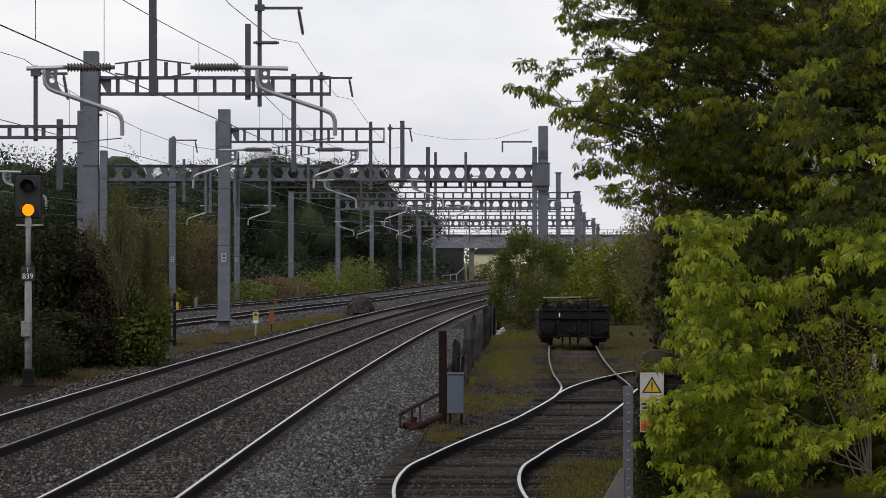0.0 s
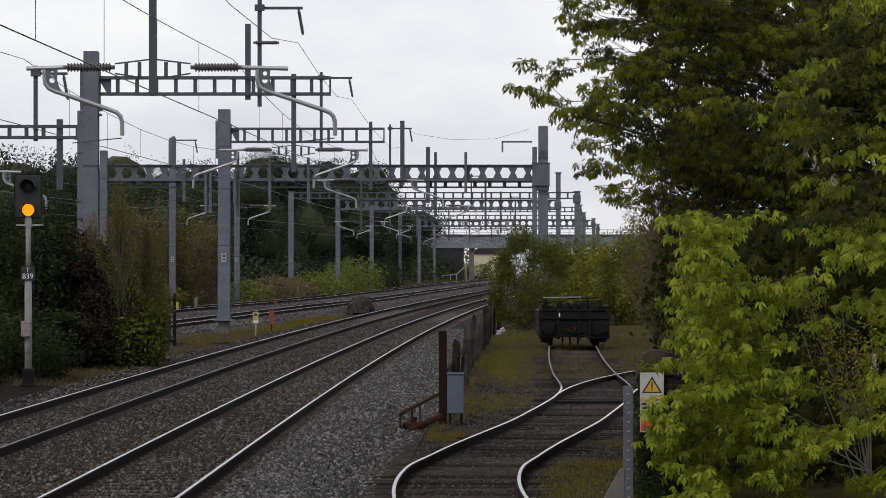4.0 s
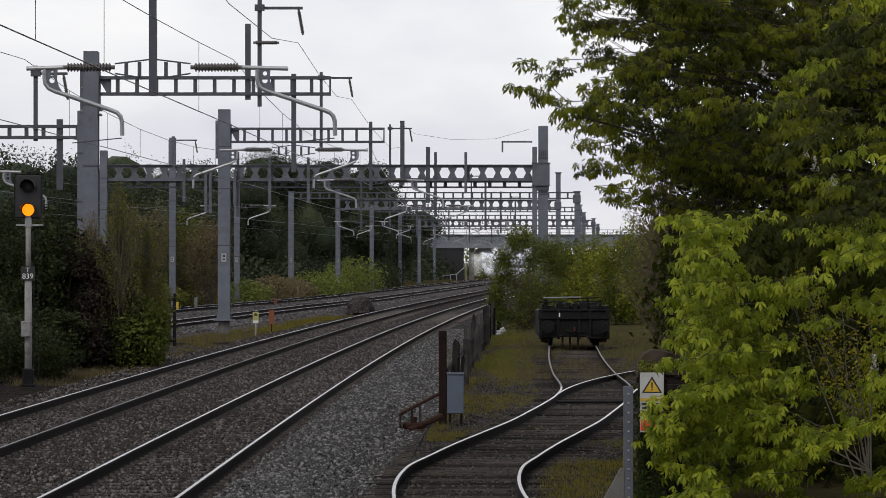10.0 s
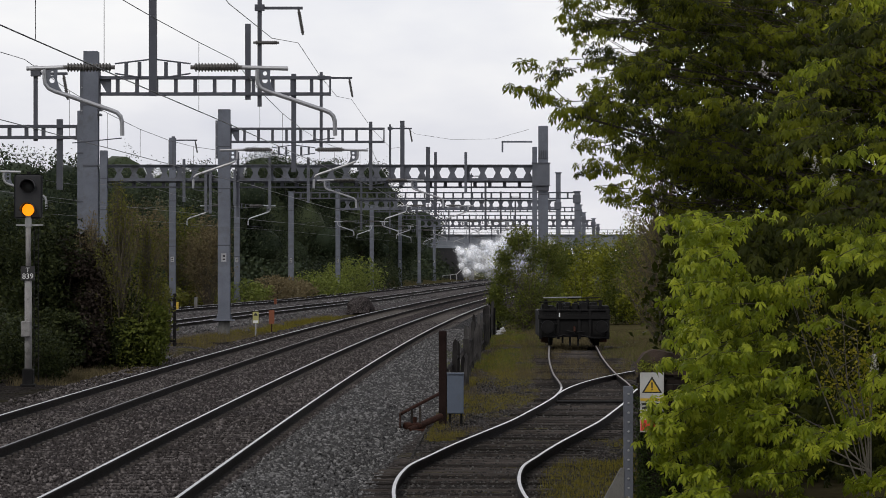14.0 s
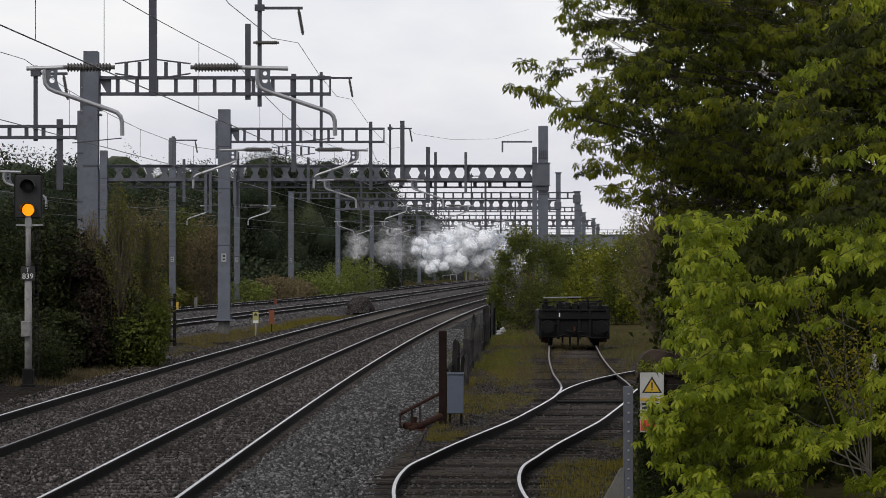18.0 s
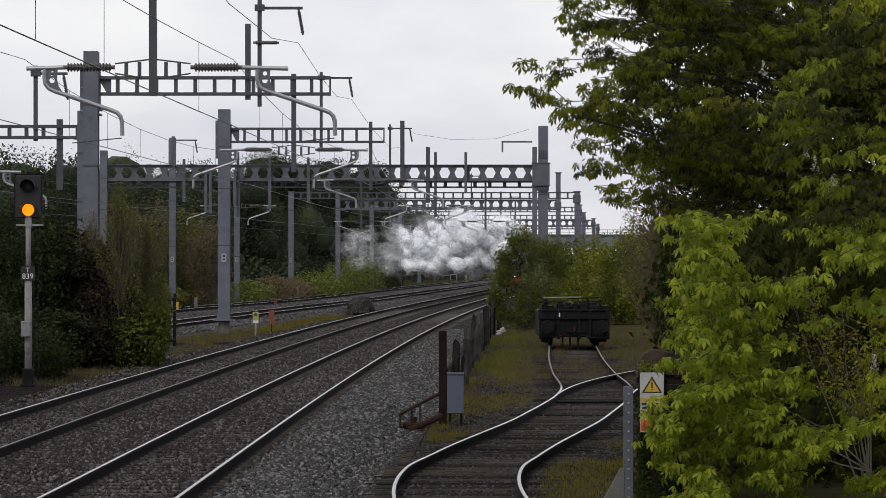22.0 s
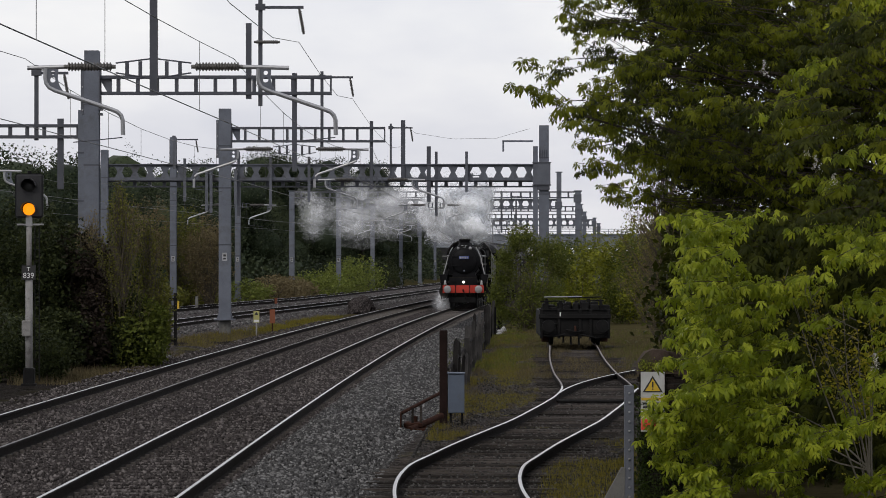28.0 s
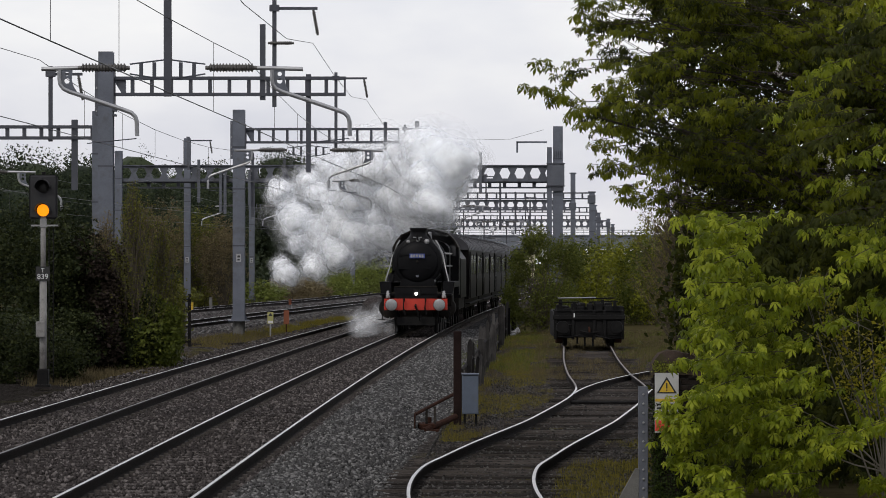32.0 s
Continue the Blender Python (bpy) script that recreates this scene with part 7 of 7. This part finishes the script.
def build_coach():
    o = thing("railway_coach", (0, 0, 0), "dark maroon passenger coach with a grey roof", "railway coach", "train coaches")
    part("body", extrude_outline([(-1.36, 1.08), (1.36, 1.08), (1.40, 1.8), (1.36, 3.12), (-1.36, 3.12), (-1.40, 1.8)], 0.2, 19.9), COACH_PAINT, o)
    rp = [(-1.39, 3.12)] + [(1.39 * math.cos(math.pi * (1 - k / 10)), 3.12 + 0.72 * math.sin(math.pi * k / 10)) for k in range(1, 10)] + [(1.39, 3.12)]
    roof = part("roof", extrude_outline(rp, 0.1, 20.0), COACH_ROOF, o, "rounded grey roof")
    for k in range(9):
        y = 1.2 + k * 2.2
        rib = [(x * 1.012, 3.12 + (z - 3.12) * 1.02) for x, z in rp]
        part("roof_rib", extrude_outline(rib, y, y + 0.07), COACH_ROOF, roof)
        part("ventilator", boxes((-0.12, 0.12, y + 0.8, y + 1.1, 3.8, 3.95, 0.02)), COACH_ROOF, roof)
    for s in (-1, 1):
        for k in range(8):
            y = 1.7 + k * 2.2
            w = part("window", boxes((s * 1.385 - 0.012, s * 1.385 + 0.012, y, y + 1.2, 2.1, 2.9)), GLASS, o)
            part("window_frame", boxes((s * 1.38 - 0.012, s * 1.38 + 0.012, y - 0.05, y + 1.25, 2.05, 2.95)), BLACK_IRON, w)
        for y in (0.55, 10.0, 19.0):
            d = part("door", boxes((s * 1.41 - 0.02, s * 1.41 + 0.02, y, y + 0.7, 1.1, 3.05, 0.01)), COACH_PAINT, o)
            part("door_handle", boxes((s * 1.435 - 0.01, s * 1.435 + 0.01, y + 0.06, y + 0.1, 1.9, 2.1)), BRIGHT_STEEL, d)
        for y in (2.0, 4.6, 15.4, 18.0):
            wheel_part(o, s * 0.72, y, 0.46, 8)
        part("step_board", boxes((s * 1.3 - 0.1, s * 1.3 + 0.1, 1.0, 19.0, 0.86, 0.90)), BLACK_IRON, o)
    part("underframe", boxes((-1.2, 1.2, 0.4, 19.7, 0.7, 1.08)), ENGINE_GRIME, o)
    part("end_gangway", boxes((-0.55, 0.55, -0.1, 0.2, 1.1, 3.1, 0.02)), BLACK_IRON, o)
    return o


ENGINE, TENDER = build_engine(), build_tender()
COACH = build_coach()
COACHES = [COACH] + [copy_thing(COACH, pose(0, 0, 0)) for _ in range(3)]


# ---- steam ----
def layer_mesh(seed, radius, thickness):
    """One lumpy layer of a puff of steam."""
    off = Vector((seed * 7.3 + radius * 2.2, seed * 3.1 + radius * 1.3, seed * 1.7))
    bm = bmesh.new()
    for v in bmesh.ops.create_icosphere(bm, subdivisions=3, radius=1)["verts"]:
        n = 0.42 * noise.noise(v.co * 1.2 + off) + 0.20 * abs(noise.noise(v.co * 2.6 + off)) + 0.10 * abs(noise.noise(v.co * 5.5 + off))
        v.co *= radius * (0.92 + n)
    return mesh_of("steam_layer", bm, STEAM[thickness], True)


# Layers from the heart outwards: radius, and which of the steam's thicknesses it has.
DENSE = ((0.50, 0), (0.64, 1), (0.76, 2), (0.86, 3), (0.95, 4), (1.05, 4), (1.15, 5))
SOFT = ((0.44, 0), (0.60, 1), (0.74, 2), (0.88, 3), (1.0, 4), (1.12, 5))
THIN = ((0.35, 3), (0.55, 4), (0.72, 4), (0.9, 5), (1.05, 5))
PUFFS, SOFT_PUFFS, THIN_PUFFS = [[[layer_mesh(k + 4 * j, *row) for row in kind] for k in range(4)] for j, kind in enumerate((DENSE, SOFT, THIN))]
PLUME = thing("steam_plume", (0, 0, 0), "rolling white exhaust steam drifting across the tracks", "steam")
CYLINDER_STEAM = thing("cylinder_steam", (0, 0, 0), "low white steam blown from the cylinders", "steam")


def make_puffs(owner, n, r0, r1, seed, kind):
    r = random.Random(seed)
    out = []
    for k in range(n):
        u = (k * 0.7549 + 0.5) % 1.0
        shapes = kind or (PUFFS if u > 0.42 else SOFT_PUFFS)
        p = new("puff", shapes[k % 4][0])
        p.parent = owner
        for me in shapes[k % 4][1:]:
            new("veil", me).parent = p
        q = r.uniform(r0, r1)
        if not kind:
            # smaller billows towards the tail
            q *= 0.6 + 0.4 * min(1.0, u * 1.8)
        p.scale = (q * r.uniform(0.9, 1.3) * (1.35 if kind else 1.0), q, q * r.uniform(0.75, 1.05))
        out.append(p)
    return out


CORE = make_puffs(PLUME, 58, 0.8, 1.45, 1, None)
WISPS = make_puffs(PLUME, 22, 0.6, 1.4, 2, THIN_PUFFS)
LOW = make_puffs(CYLINDER_STEAM, 12, 0.35, 0.65, 3, THIN_PUFFS)


# ---- what moves ----
def front_at(t):
    """Where the engine's buffers stand along the line at t seconds."""
    return 133.0 + 18.0 * (32.0 - t) if t > 28 else 205.0 + 17.3 * (28.0 - t)


def on_line(y):
    return pose(line(y), y, 0, 0, 0, -heading(y + 5))


def between(rows, t):
    for a, b in zip(rows, rows[1:]):
        if t <= b[0]:
            k = (t - a[0]) / (b[0] - a[0])
            return [p + (q - p) * k for p, q in zip(a[1:], b[1:])]
    return list(rows[-1][1:])


# Reach of the steam: seconds; left and right edge, foot and head in metres; how far behind the buffers it lies.
CLOUD = [(0, 19.0, 32.0, 1.0, 5.0, 2), (4, 12.0, 24.0, 1.0, 5.0, 2), (6, 11.5, 20.0, 1.0, 3.8, 2), (9, 5.6, 15.0, 1.0, 4.6, 2), (12, 5.0, 15.0, 1.2, 4.8, 2), (13, 5.4, 15.0, 1.6, 5.0, 2), (14, 2.0, 13.0, 1.4, 5.6, 3), (15.5, -4.0, 11.0, 1.4, 6.0, 4),
         (17, -7.4, 7.5, 2.0, 5.9, 5), (18, -2.6, 7.3, 2.0, 6.3, 5), (19, -3.6, 7.0, 2.2, 6.2, 5), (20, -6.4, 6.7, 3.2, 5.7, 5), (21, -2.1, 6.4, 3.4, 6.1, 5), (22, -3.5, 6.1, 2.0, 6.5, 5), (23, -6.2, 5.8, 2.7, 6.2, 5), (24, -8.0, 5.0, 2.2, 6.0, 5),
         (25, -4.6, 3.0, 3.7, 6.2, 5), (26.3, -3.0, 2.3, 3.9, 6.3, 5), (27.5, -1.2, 1.5, 4.2, 6.4, 5),
         (28, -0.9, 1.6, 4.3, 6.6, 5), (29, -2.3, 0.7, 4.5, 6.7, 5), (30, -3.6, 0.4, 4.2, 6.5, 5), (31, -5.4, 0.0, 3.0, 7.0, 5), (32, -6.7, -0.4, 1.9, 7.3, 5)]
TRAIL = [(0, 18.0, 32.0, 0.8, 5.0, 4), (4, 12.0, 24.0, 0.8, 5.0, 4), (6, 5.0, 18.0, 0.8, 3.6, 4), (9, 4.4, 15.0, 0.8, 4.6, 4), (13, 4.6, 15.0, 1.4, 5.0, 4), (14, 3.2, 13.0, 1.0, 5.2, 4), (15.5, -7, 9.0, 1.2, 6.0, 6), (17, -9.5, 5.0, 2.4, 6.4, 8), (18, -9.6, 4.5, 2.6, 6.6, 8), (19, -7.6, 4.0, 2.6, 6.6, 8), (20, -9.0, 4.0, 3.4, 6.4, 8), (21, -6.4, 4.0, 2.6, 6.6, 8),
         (23, -9.6, 4.5, 1.2, 7.0, 8), (25, -12.8, 2.0, 2.2, 7.4, 8), (27.5, -9.5, 1.0, 4.0, 7.2, 8), (29, -4.6, 0.2, 4.4, 6.8, 8), (30.5, -4.8, -0.2, 4.0, 6.6, 8), (32, -6.6, -0.3, 2.4, 7.4, 8)]



def motions():
    times = [0, 4, 8, 11, 14, 17, 20, 23, 25, 26.5, 28, 29, 30, 31, 32]
    walk(ENGINE, [(t, on_line(front_at(t))) for t in times])
    walk(TENDER, [(t, on_line(front_at(t) + 11.9)) for t in times])
    for k, c in enumerate(COACHES):
        walk(c, [(t, on_line(front_at(t) + 19.6 + 20.3 * k)) for t in times])
    when = sorted({row[0] for row in CLOUD} | {3, 10.5, 31.5})
    r = random.Random(4)
    for group, table in ((CORE, CLOUD), (WISPS, TRAIL)):
        for k, p in enumerate(group):
            u, v = (k * 0.7549 + 0.5) % 1.0, (k * 0.5698 + 0.5) % 1.0
            w, ph, spin = r.uniform(-2.2, 2.2), r.uniform(0, math.tau), r.uniform(-14, 14)
            rows = []
            for t in when:
                x0, x1, z0, z1, back = between(table, t)
                # the cloud is taller towards the chimney and thins to its tail
                rise = max(0.0, min(1.0, (t - 22.0) / 4.0))
                low = z0 + (max(z0, 4.7) - z0) * rise * min(1.0, u * 1.2) ** 1.8
                high = z1 - (z1 - z0) * 0.32 * (1 - u) ** 2
                x = x0 + (x1 - x0) * u + 0.3 * math.sin(ph + 0.7 * t)
                z = low + (high - low) * v + 0.2 * math.sin(ph * 2 + 0.5 * t)
                # what has left the chimney earlier hangs further back along the line
                y = front_at(t) + back + w + 34.0 * rise * (1 - u)
                f = y / (front_at(t) + back + w)
                x, z = x * f, EYE[2] + (z - EYE[2]) * f
                rows.append((t, pose(x, y, z, spin * t * 0.6, 0, spin * t)))
            walk(p, rows)
    for k, p in enumerate(LOW):
        a, b = (k * 0.618) % 1.0, (k * 0.37) % 1.0
        walk(p, [(t, pose(line(front_at(t)) - 1.0 - (0.2 + 1.1 * max(0.0, min(1.0, (t - 28) / 3))) * a, front_at(t) + 1.2 + 2.5 * b, 0.10 + 0.9 * b * (1 - a * 0.5), 20 * t, 0, 9 * t)) for t in when])


motions()
